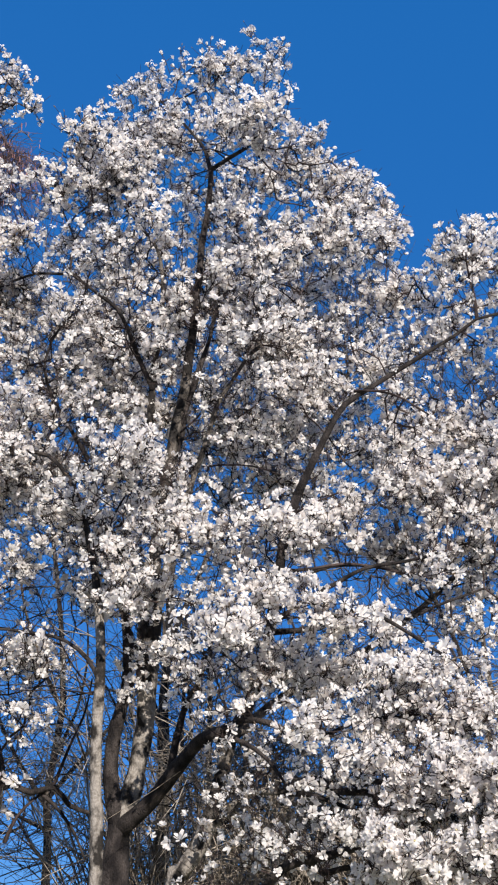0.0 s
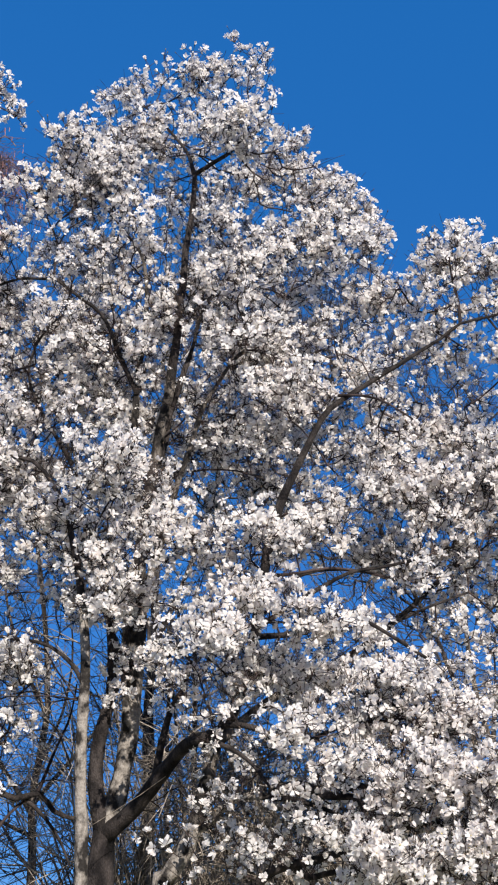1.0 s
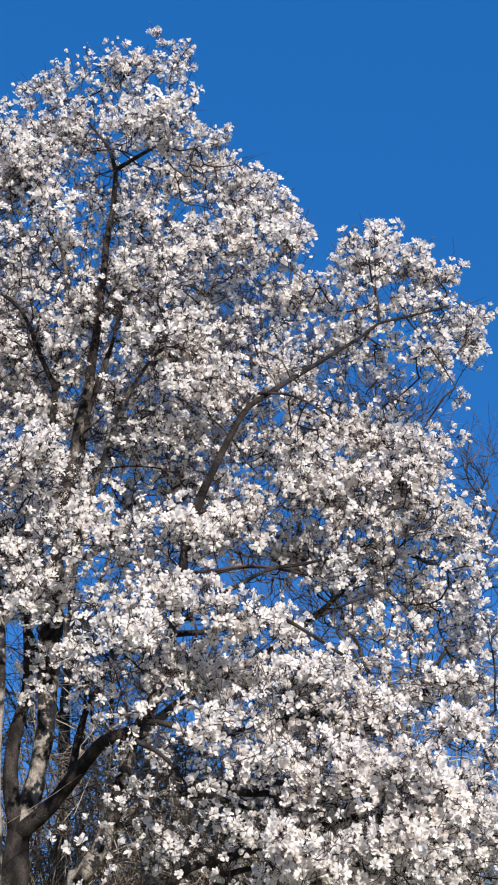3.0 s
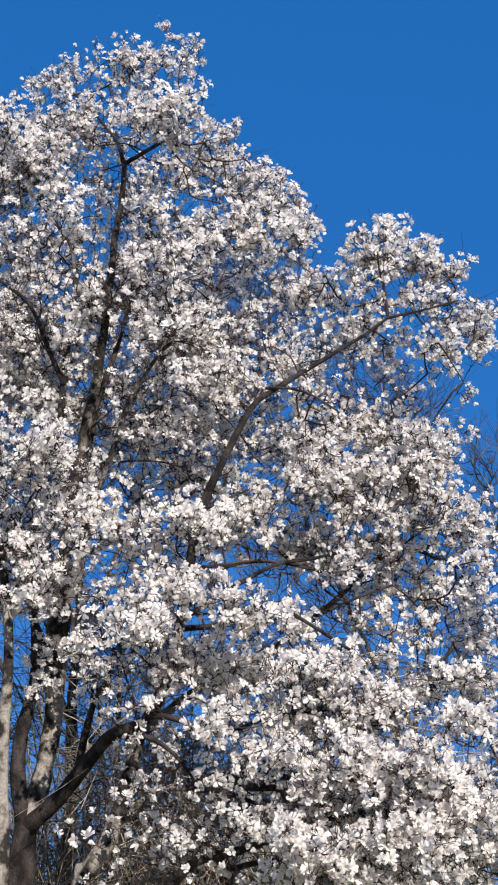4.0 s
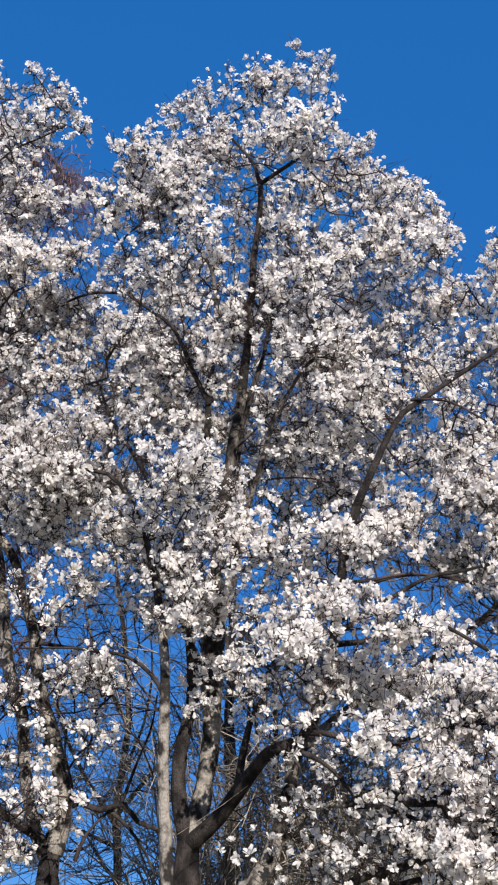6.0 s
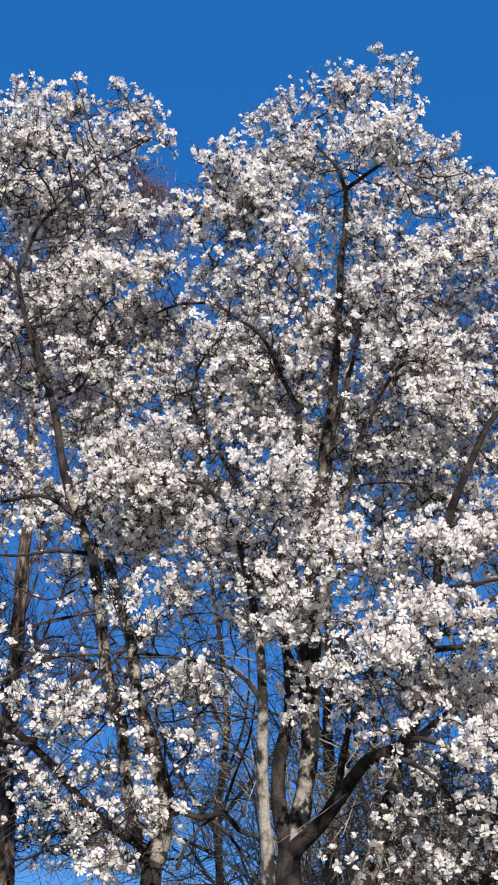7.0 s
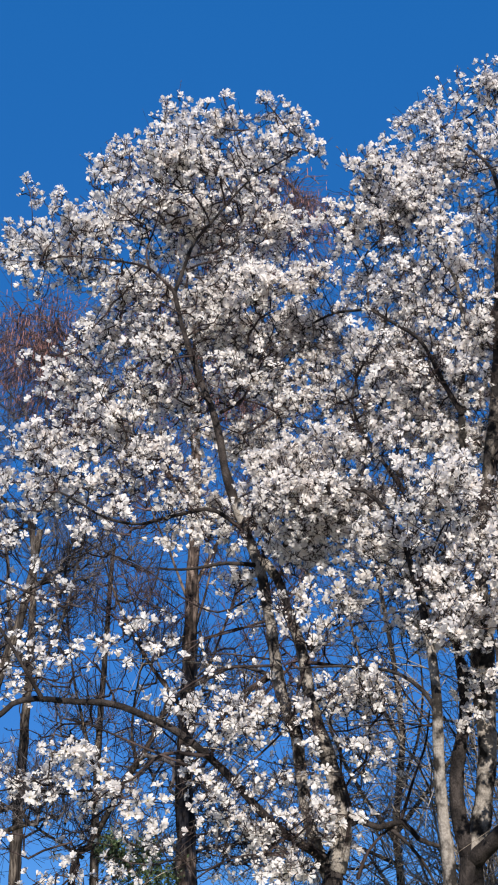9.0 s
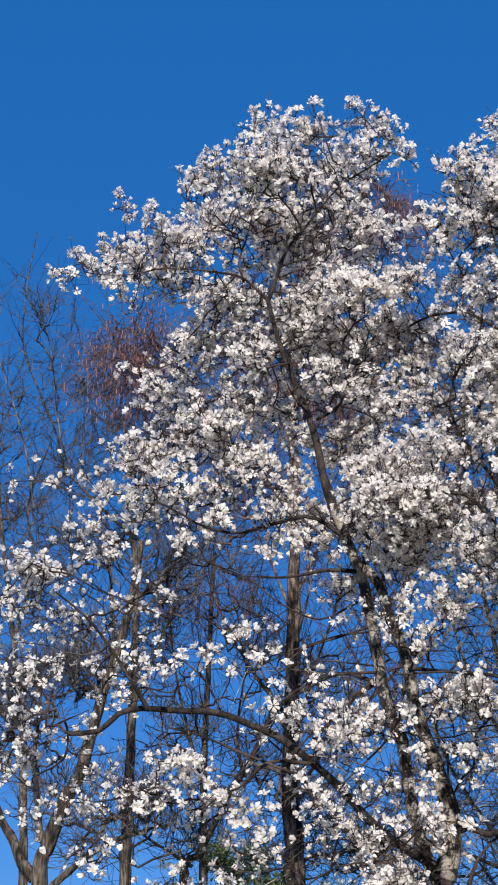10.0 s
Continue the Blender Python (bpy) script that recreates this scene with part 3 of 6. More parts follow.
limb(magnolia, "limb", 0.03, 0.012, (0.51, 10.80, 2.28), (0.61, 10.68, 2.19), (0.73, 10.56, 2.21), (0.90, 10.44, 2.24), (1.21, 10.32, 2.21), (1.56, 10.20, 2.24))
limb(magnolia, "limb", 0.014, 0.007, (0.41, 11.20, 5.17), (0.55, 11.10, 5.23), (0.76, 11.00, 5.29))
limb(magnolia, "limb", 0.017, 0.008, (0.32, 11.20, 4.65), (0.58, 11.16, 4.67), (0.81, 11.12, 4.70), (1.05, 11.08, 4.67), (1.33, 11.04, 4.61), (1.56, 11.00, 4.55))
limb(magnolia, "mstem", 0.045, 0.014, (-0.10, 11.20, 3.25), (0.21, 11.36, 3.54), (0.64, 11.52, 3.86), (1.14, 11.69, 4.16), (1.62, 11.85, 4.59), (2.07, 12.01, 5.01), (2.39, 12.18, 5.14), (2.71, 12.34, 5.09), (3.09, 12.50, 5.38))
limb(magnolia, "limb", 0.03, 0.012, (0.19, 11.00, 4.08), (0.60, 10.85, 4.09), (0.86, 10.70, 4.20), (1.21, 10.55, 4.03), (1.54, 10.40, 3.78))
limb(magnolia, "trunk", 0.088, 0.037, (-1.12, 10.90, -0.05), (-1.12, 10.90, 2.28), (-1.15, 10.90, 2.77), (-1.16, 10.90, 3.20), (-1.16, 10.90, 3.65), (-1.17, 10.90, 3.97), (-1.21, 10.90, 4.30))
limb(magnolia, "limb", 0.037, 0.012, (-1.21, 10.90, 4.29), (-1.27, 10.93, 4.64), (-1.37, 10.97, 5.05), (-1.52, 11.00, 5.37), (-1.72, 11.03, 5.59), (-2.08, 11.07, 5.67), (-2.39, 11.10, 5.86))
limb(magnolia, "limb", 0.021, 0.008, (-1.18, 10.90, 3.67), (-1.27, 10.94, 3.82), (-1.46, 10.98, 3.97), (-1.70, 11.02, 4.04), (-2.09, 11.06, 4.08), (-2.39, 11.10, 4.09))
limb(magnolia, "limb", 0.008, 0.004, (-1.22, 11.00, 3.55), (-1.41, 11.20, 3.81), (-1.59, 11.40, 4.11), (-1.75, 11.60, 4.38))
limb(magnolia, "limb", 0.008, 0.004, (-1.22, 10.95, 3.54), (-1.45, 11.10, 3.60), (-1.74, 11.25, 3.61), (-2.00, 11.40, 3.66))
limb(magnolia, "limb", 0.008, 0.004, (-1.20, 10.95, 3.56), (-1.39, 11.10, 3.56), (-1.65, 11.25, 3.55), (-1.99, 11.40, 3.54))
spray(magnolia, -1.23, 12.97, 10.74, 0.36, 0.21, 97)
spray(magnolia, -0.47, 12.37, 10.60, 0.47, 0.24, 156)
spray(magnolia, 0.12, 13.02, 11.17, 0.30, 0.20, 34)
spray(magnolia, 0.22, 11.76, 10.20, 0.18, 0.13, 10)
spray(magnolia, -0.93, 12.50, 9.85, 0.81, 0.34, 357)
spray(magnolia, -0.03, 11.58, 9.47, 0.49, 0.32, 256)
spray(magnolia, 0.56, 12.77, 9.87, 0.35, 0.31, 137)
spray(magnolia, -1.37, 11.89, 9.00, 0.46, 0.35, 215)
spray(magnolia, -0.65, 13.47, 9.80, 0.72, 0.36, 211)
spray(magnolia, 0.23, 12.91, 9.56, 0.56, 0.34, 197)
spray(magnolia, 0.94, 12.51, 9.30, 0.33, 0.30, 137)
spray(magnolia, 1.08, 12.32, 8.94, 0.34, 0.30, 130)
spray(magnolia, 0.76, 11.65, 8.17, 0.55, 0.30, 302)
spray(magnolia, 1.36, 12.25, 8.53, 0.27, 0.29, 126)
spray(magnolia, -0.01, 13.43, 9.14, 0.51, 0.32, 180)
spray(magnolia, -1.24, 12.67, 8.61, 0.51, 0.33, 128)
spray(magnolia, -0.34, 12.41, 8.04, 0.40, 0.29, 227)
spray(magnolia, 0.50, 13.35, 8.48, 0.50, 0.28, 144)
spray(magnolia, 1.32, 11.90, 7.70, 0.36, 0.22, 143)
spray(magnolia, -1.35, 12.50, 7.68, 0.43, 0.29, 150)
spray(magnolia, 0.17, 12.04, 7.34, 0.41, 0.25, 202)
spray(magnolia, -0.97, 13.67, 7.85, 0.50, 0.28, 108)
spray(magnolia, 0.85, 13.18, 7.80, 0.36, 0.30, 75)
spray(magnolia, -0.21, 12.74, 7.00, 0.51, 0.26, 101)
spray(magnolia, -1.36, 12.95, 7.07, 0.47, 0.29, 140)
spray(magnolia, 0.56, 12.04, 6.78, 0.33, 0.22, 84)
spray(magnolia, 1.42, 12.95, 7.39, 0.41, 0.24, 70)
spray(magnolia, 0.01, 12.59, 7.76, 0.35, 0.23, 108)
spray(magnolia, -0.64, 11.74, 7.44, 0.33, 0.22, 108)
spray(magnolia, 1.90, 11.11, 7.72, 0.29, 0.26, 137)
spray(magnolia, 2.33, 11.53, 7.90, 0.33, 0.22, 108)
spray(magnolia, 2.69, 11.70, 7.88, 0.28, 0.22, 90)
spray(magnolia, 2.92, 12.11, 7.60, 0.29, 0.23, 110)
spray(magnolia, 2.99, 11.61, 7.30, 0.16, 0.22, 60)
spray(magnolia, 2.57, 11.17, 6.79, 0.21, 0.18, 49)
spray(magnolia, 2.96, 12.10, 6.81, 0.11, 0.06, 10)
spray(magnolia, 1.86, 11.49, 7.21, 0.27, 0.16, 60)
spray(magnolia, 2.16, 11.75, 7.02, 0.24, 0.19, 55)
spray(magnolia, 1.70, 11.47, 7.49, 0.13, 0.27, 22)
spray(magnolia, 2.04, 11.10, 8.02, 0.13, 0.11, 20)
spray(magnolia, 1.71, 11.77, 6.35, 0.37, 0.24, 126)
spray(magnolia, 2.09, 11.88, 6.17, 0.35, 0.24, 160)
spray(magnolia, 2.25, 11.07, 5.81, 0.25, 0.22, 101)
spray(magnolia, 2.59, 11.44, 6.10, 0.21, 0.16, 30)
spray(magnolia, 1.33, 11.31, 5.99, 0.40, 0.23, 126)
spray(magnolia, 2.18, 11.04, 5.49, 0.39, 0.25, 239)
spray(magnolia, 1.50, 11.11, 5.55, 0.44, 0.25, 247)
spray(magnolia, 1.04, 12.65, 6.39, 0.34, 0.22, 60)
spray(magnolia, 1.88, 12.04, 5.61, 0.42, 0.21, 160)
spray(magnolia, 1.35, 11.34, 6.44, 0.31, 0.18, 63)
spray(magnolia, 2.26, 11.84, 6.62, 0.22, 0.16, 30)
spray(magnolia, -1.04, 10.26, 5.35, 0.50, 0.25, 228)
spray(magnolia, -0.61, 11.48, 5.59, 0.30, 0.25, 150)
spray(magnolia, -0.81, 10.95, 5.16, 0.43, 0.19, 113)
spray(magnolia, -0.19, 12.55, 6.32, 0.44, 0.22, 96)
spray(magnolia, 0.17, 10.49, 4.92, 0.41, 0.23, 156)
spray(magnolia, -0.33, 10.63, 4.87, 0.41, 0.23, 141)
spray(magnolia, -1.04, 10.59, 4.80, 0.41, 0.23, 127)
spray(magnolia, -0.95, 11.26, 4.56, 0.39, 0.22, 215)
spray(magnolia, -1.22, 11.20, 4.49, 0.24, 0.17, 70)
spray(magnolia, 0.87, 11.30, 5.40, 0.22, 0.20, 81)
spray(magnolia, 0.54, 11.54, 5.16, 0.22, 0.20, 90)
spray(magnolia, 1.32, 11.86, 5.17, 0.33, 0.23, 146)
spray(magnolia, 1.83, 11.15, 5.01, 0.37, 0.22, 135)
spray(magnolia, 2.36, 11.03, 5.23, 0.20, 0.20, 72)
spray(magnolia, 2.76, 11.73, 5.31, 0.31, 0.26, 120)
spray(magnolia, 2.59, 10.75, 4.56, 0.24, 0.24, 71)
spray(magnolia, 1.55, 11.65, 4.84, 0.30, 0.15, 45)
spray(magnolia, 2.08, 11.83, 4.80, 0.26, 0.21, 60)
spray(magnolia, 2.55, 11.88, 4.76, 0.26, 0.18, 52)
spray(magnolia, 0.13, 10.33, 4.32, 0.40, 0.22, 170)
spray(magnolia, 0.69, 10.11, 4.10, 0.37, 0.19, 132)
spray(magnolia, 1.13, 11.10, 4.25, 0.19, 0.14, 60)
spray(magnolia, 1.84, 11.67, 4.49, 0.30, 0.18, 63)
spray(magnolia, 2.13, 11.13, 4.22, 0.24, 0.19, 50)
spray(magnolia, 2.70, 11.31, 4.27, 0.22, 0.25, 101)
spray(magnolia, -0.12, 10.10, 3.96, 0.34, 0.19, 102)
spray(magnolia, -0.39, 10.98, 3.79, 0.25, 0.21, 47)
spray(magnolia, 0.19, 10.74, 3.83, 0.41, 0.25, 171)
spray(magnolia, 0.75, 10.99, 3.80, 0.42, 0.23, 156)
spray(magnolia, 1.15, 10.12, 3.67, 0.36, 0.19, 132)
spray(magnolia, 1.70, 10.90, 3.88, 0.28, 0.19, 53)
spray(magnolia, 2.30, 11.12, 3.79, 0.29, 0.12, 67)
spray(magnolia, 2.67, 11.30, 3.83, 0.20, 0.24, 100)
spray(magnolia, 0.43, 9.97, 3.26, 0.33, 0.19, 68)
spray(magnolia, 0.92, 10.39, 3.42, 0.39, 0.22, 170)
spray(magnolia, 1.42, 10.30, 3.37, 0.39, 0.26, 254)
spray(magnolia, 1.78, 10.36, 3.42, 0.22, 0.22, 86)
spray(magnolia, 2.21, 9.59, 3.21, 0.21, 0.19, 57)
spray(magnolia, 1.43, 9.82, 2.89, 0.45, 0.25, 332)
spray(magnolia, 1.87, 9.60, 2.90, 0.24, 0.20, 113)
spray(magnolia, 0.88, 10.04, 3.03, 0.34, 0.17, 70)
spray(magnolia, 0.48, 10.17, 2.97, 0.25, 0.17, 15)
spray(magnolia, 2.03, 9.66, 2.64, 0.37, 0.25, 254)
spray(magnolia, 1.76, 10.43, 2.64, 0.44, 0.22, 236)
spray(magnolia, 1.14, 10.18, 2.69, 0.34, 0.21, 138)
spray(magnolia, 0.77, 10.20, 2.61, 0.25, 0.17, 38)
spray(magnolia, 2.39, 10.34, 2.79, 0.22, 0.22, 102)
spray(magnolia, 2.51, 10.81, 2.42, 0.28, 0.28, 158)
spray(magnolia, 1.89, 10.32, 2.31, 0.43, 0.22, 204)
spray(magnolia, 1.30, 9.63, 2.30, 0.36, 0.20, 156)
spray(magnolia, 1.00, 9.71, 2.41, 0.24, 0.16, 68)
spray(magnolia, 0.49, 10.47, 2.72, 0.17, 0.15, 13)
spray(magnolia, 0.87, 9.95, 2.21, 0.29, 0.12, 33)
spray(magnolia, 2.90, 10.56, 2.61, 0.32, 0.45, 264)
spray(magnolia, 2.73, 10.21, 3.19, 0.26, 0.26, 90)
spray(magnolia, 2.74, 10.03, 4.01, 0.22, 0.35, 88)
spray(magnolia, 3.03, 10.54, 4.79, 0.24, 0.24, 47)
spray(magnolia, -1.59, 11.36, 9.05, 0.28, 0.25, 101)
spray(magnolia, -1.83, 11.50, 8.58, 0.34, 0.25, 108)
spray(magnolia, -1.97, 11.51, 8.69, 0.12, 0.08, 12)
spray(magnolia, -2.30, 11.68, 8.15, 0.28, 0.20, 79)
spray(magnolia, -2.30, 12.37, 7.93, 0.41, 0.26, 157)
spray(magnolia, -1.90, 12.74, 8.70, 0.36, 0.27, 67)
spray(magnolia, -1.47, 12.25, 8.93, 0.36, 0.30, 120)
spray(magnolia, -1.73, 12.48, 7.57, 0.40, 0.23, 98)
spray(magnolia, -2.39, 11.71, 6.89, 0.43, 0.24, 90)
spray(magnolia, -1.84, 11.10, 6.15, 0.40, 0.20, 160)
spray(magnolia, -1.82, 12.30, 7.00, 0.34, 0.22, 60)
spray(magnolia, -2.35, 12.36, 7.55, 0.29, 0.20, 61)
spray(magnolia, -2.22, 11.01, 5.66, 0.44, 0.20, 215)
spray(magnolia, -2.51, 11.37, 6.07, 0.36, 0.21, 154)
spray(magnolia, -2.03, 11.69, 5.62, 0.47, 0.18, 188)
spray(magnolia, -1.52, 10.98, 5.21, 0.34, 0.22, 109)
spray(magnolia, -1.71, 11.65, 5.81, 0.36, 0.21, 168)
spray(magnolia, -2.27, 11.33, 5.46, 0.30, 0.18, 115)
spray(magnolia, -1.27, 11.34, 4.95, 0.34, 0.25, 157)
spray(magnolia, -1.87, 11.38, 4.78, 0.20, 0.15, 12)
spray(magnolia, -1.62, 11.78, 4.68, 0.30, 0.18, 14)
spray(magnolia, -1.01, 10.66, 4.37, 0.23, 0.18, 75)
spray(magnolia, -0.92, 11.76, 4.10, 0.15, 0.12, 30)
spray(magnolia, -0.94, 11.86, 3.87, 0.09, 0.06, 11)
spray(magnolia, -0.08, 12.25, 6.50, 0.49, 0.27, 135)
spray(magnolia, -0.55, 13.32, 6.54, 0.35, 0.35, 90)
spray(magnolia, 0.31, 12.51, 6.03, 0.38, 0.33, 105)
spray(magnolia, 0.74, 13.25, 6.67, 0.35, 0.29, 75)
spray(magnolia, -1.07, 12.41, 6.67, 0.44, 0.33, 144)
spray(magnolia, -1.53, 12.76, 7.42, 0.35, 0.35, 108)
spray(magnolia, -0.64, 12.29, 6.87, 0.33, 0.28, 75)
spray(magnolia, 1.34, 13.23, 7.84, 0.36, 0.24, 48)
spray(magnolia, 0.07, 12.51, 7.22, 0.40, 0.28, 105)
spray(magnolia, 0.94, 12.76, 6.98, 0.34, 0.29, 90)
spray(magnolia, -0.19, 13.21, 6.02, 0.35, 0.29, 90)
spray(magnolia, 0.70, 12.62, 5.72, 0.27, 0.22, 40)
spray(magnolia, -3.19, 13.14, 7.96, 0.37, 0.31, 90)
spray(magnolia, -2.70, 12.61, 7.82, 0.35, 0.24, 72)
spray(magnolia, -3.00, 13.22, 7.45, 0.37, 0.30, 75)
spray(magnolia, -2.34, 12.98, 7.38, 0.36, 0.30, 60)
spray(magnolia, -3.32, 13.29, 7.24, 0.31, 0.24, 50)
spray(magnolia, -1.73, 12.90, 6.99, 0.41, 0.29, 105)
spray(magnolia, -1.26, 12.34, 7.10, 0.34, 0.34, 108)
spray(magnolia, -1.52, 12.64, 8.02, 0.29, 0.29, 62)
spray(magnolia, -0.07, 13.22, 6.79, 0.35, 0.29, 75)
spray(magnolia, 0.45, 13.19, 6.88, 0.35, 0.29, 90)
spray(magnolia, 0.50, 12.25, 6.97, 0.28, 0.33, 90)
spray(magnolia, -0.78, 12.86, 10.50, 0.58, 0.39, 73)
spray(magnolia, 0.10, 12.85, 9.94, 0.57, 0.38, 73)
spray(magnolia, -1.43, 13.38, 10.23, 0.59, 0.40, 73)
spray(magnolia, -0.49, 12.77, 8.96, 0.61, 0.43, 112)
spray(magnolia, 0.75, 13.49, 9.71, 0.52, 0.39, 65)
spray(magnolia, -1.18, 12.95, 8.30, 0.60, 0.36, 81)
spray(magnolia, 0.32, 13.67, 8.93, 0.64, 0.38, 96)
spray(magnolia, 1.07, 12.84, 8.37, 0.48, 0.36, 65)
spray(magnolia, -0.30, 13.80, 8.06, 0.63, 0.38, 96)
spray(magnolia, -1.26, 12.96, 7.39, 0.53, 0.35, 73)
spray(magnolia, 0.58, 12.55, 7.50, 0.46, 0.34, 77)
spray(magnolia, -0.75, 12.73, 6.56, 0.56, 0.34, 81)
spray(magnolia, 0.27, 13.64, 6.94, 0.54, 0.36, 73)
spray(magnolia, 1.05, 12.74, 6.72, 0.45, 0.34, 65)
spray(magnolia, 1.74, 12.85, 6.42, 0.51, 0.34, 73)
spray(magnolia, 1.62, 13.89, 6.15, 0.55, 0.36, 73)
spray(magnolia, 0.73, 13.08, 6.12, 0.40, 0.34, 57)
spray(magnolia, -0.06, 13.40, 5.48, 0.52, 0.35, 73)
spray(magnolia, -0.85, 13.26, 5.43, 0.51, 0.34, 73)
spray(magnolia, 2.35, 13.16, 6.05, 0.47, 0.35, 65)
spray(magnolia, 2.07, 13.76, 5.50, 0.42, 0.30, 70)
spray(magnolia, -0.26, 12.55, 4.80, 0.43, 0.27, 54)
spray(magnolia, 1.48, 13.03, 3.94, 0.50, 0.33, 86)
spray(magnolia, 0.62, 13.13, 4.28, 0.50, 0.33, 162)
spray(magnolia, -1.49, 13.46, 10.32, 0.53, 0.40, 65)
spray(magnolia, -2.01, 13.52, 8.77, 0.51, 0.38, 65)
spray(magnolia, -2.57, 12.50, 8.15, 0.47, 0.30, 54)
spray(magnolia, -2.22, 12.64, 7.54, 0.47, 0.29, 54)
spray(magnolia, -1.30, 12.83, 8.50, 0.36, 0.36, 48)
spray(magnolia, -2.62, 12.97, 6.81, 0.47, 0.29, 64)
spray(magnolia, -1.76, 13.57, 6.75, 0.48, 0.30, 64)
spray(magnolia, -1.27, 13.54, 6.21, 0.42, 0.36, 67)
spray(magnolia, -2.15, 13.80, 6.08, 0.48, 0.30, 100)
spray(magnolia, -0.03, 12.17, 10.72, 0.06, 0.05, 6)
spray(magnolia, 0.31, 12.48, 10.70, 0.09, 0.06, 8)
spray(magnolia, 0.19, 12.25, 10.68, 0.05, 0.05, 3)
spray(magnolia, 1.64, 11.15, 6.87, 0.26, 0.15, 52)
spray(magnolia, 1.82, 10.87, 7.30, 0.20, 0.15, 30)
spray(magnolia, 2.30, 11.26, 7.34, 0.32, 0.13, 60)
spray(magnolia, 2.34, 11.07, 6.74, 0.21, 0.15, 16)
spray(magnolia, 1.75, 12.07, 8.11, 0.14, 0.23, 13)
spray(magnolia, 2.99, 11.55, 7.09, 0.11, 0.16, 24)
spray(magnolia, 0.07, 10.92, 2.98, 0.27, 0.14, 8)
spray(magnolia, -0.10, 11.20, 2.67, 0.28, 0.19, 10)
spray(magnolia, 0.30, 11.01, 2.48, 0.27, 0.18, 18)
spray(magnolia, -0.59, 11.11, 4.00, 0.19, 0.14, 36)
spray(magnolia, -0.15, 10.68, 3.42, 0.22, 0.18, 19)
spray(magnolia, 0.07, 10.96, 3.21, 0.27, 0.14, 11)
spray(magnolia, 0.62, 11.24, 2.46, 0.23, 0.19, 30)
spray(magnolia, 0.04, 10.32, 2.92, 0.30, 0.17, 9, 1.1)
spray(magnolia, 0.14, 10.55, 2.58, 0.39, 0.22, 14, 1.1)
spray(magnolia, 0.39, 10.40, 2.45, 0.35, 0.22, 14, 1.1)
spray(magnolia, 0.74, 11.35, 3.06, 0.33, 0.19, 16, 1.1)
spray(magnolia, -0.27, 10.41, 3.48, 0.17, 0.17, 7, 1.1)
spray(magnolia, -0.17, 11.13, 2.81, 0.23, 0.28, 13, 1.1)
spray(magnolia, -0.44, 10.32, 2.52, 0.21, 0.26, 4, 1.1)
spray(magnolia, 0.68, 11.11, 2.55, 0.28, 0.23, 21, 1.1)
spray(magnolia, -0.07, 10.81, 2.35, 0.27, 0.22, 7, 1.1)
spray(magnolia, -0.49, 10.90, 2.17, 0.14, 0.09, 3, 1.1)
spray(magnolia, 0.96, 11.25, 3.14, 0.28, 0.24, 21, 1.1)
spray(magnolia, 1.17, 10.63, 2.76, 0.27, 0.22, 16, 1.1)
spray(magnolia, 0.51, 11.17, 2.17, 0.37, 0.14, 10, 1.1)
spray(magnolia, -1.23, 12.15, 9.26, 0.36, 0.30, 60)
spray(magnolia, -1.32, 10.98, 7.81, 0.31, 0.26, 33)
spray(magnolia, -0.93, 11.30, 8.14, 0.32, 0.32, 63)
spray(magnolia, -0.76, 11.68, 7.49, 0.27, 0.32, 45)
spray(magnolia, -1.08, 11.70, 7.16, 0.27, 0.27, 50)
spray(magnolia, -1.47, 12.22, 7.31, 0.28, 0.22, 40)
spray(magnolia, -0.18, 11.34, 8.36, 0.38, 0.33, 73)
spray(magnolia, 0.22, 11.23, 7.85, 0.37, 0.32, 73)
spray(magnolia, -1.59, 11.02, 6.96, 0.46, 0.31, 108)
spray(magnolia, -1.03, 12.21, 7.19, 0.44, 0.33, 96)
spray(magnolia, -0.48, 12.20, 7.56, 0.45, 0.34, 84)
spray(magnolia, 0.19, 12.04, 7.13, 0.44, 0.33, 96)
spray(magnolia, 0.79, 12.11, 7.54, 0.45, 0.33, 84)
spray(magnolia, -1.36, 11.39, 7.62, 0.43, 0.32, 84)
spray(magnolia, 0.01, 11.82, 7.87, 0.44, 0.33, 84)
spray(magnolia, -1.91, 12.03, 6.74, 0.44, 0.27, 80)
spray(magnolia, 0.53, 11.35, 6.38, 0.36, 0.25, 70)
spray(magnolia, 1.22, 12.02, 7.02, 0.38, 0.27, 70)
spray(magnolia, 1.10, 12.12, 6.13, 0.43, 0.27, 80)
spray(magnolia, 1.68, 11.73, 5.66, 0.41, 0.31, 96)
spray(magnolia, 1.38, 11.90, 5.18, 0.41, 0.26, 80)
spray(magnolia, 0.71, 11.04, 5.11, 0.38, 0.24, 70)
spray(magnolia, 2.08, 11.53, 6.14, 0.31, 0.31, 72)
spray(magnolia, 0.03, 11.45, 6.08, 0.36, 0.25, 70)
spray(magnolia, -0.39, 11.50, 6.54, 0.36, 0.26, 61)
spray(magnolia, -0.73, 12.29, 6.51, 0.38, 0.27, 52)
spray(magnolia, 0.36, 12.32, 5.96, 0.38, 0.27, 52)
spray(magnolia, 1.49, 10.78, 4.69, 0.33, 0.19, 31)
spray(magnolia, 2.09, 11.52, 4.91, 0.35, 0.20, 56)
spray(magnolia, 1.77, 10.98, 5.14, 0.34, 0.19, 31)
spray(magnolia, 2.33, 11.61, 5.25, 0.31, 0.26, 60)
spray(magnolia, 2.50, 12.06, 4.80, 0.32, 0.26, 60)
spray(magnolia, 1.61, 10.90, 5.32, 0.29, 0.19, 23)
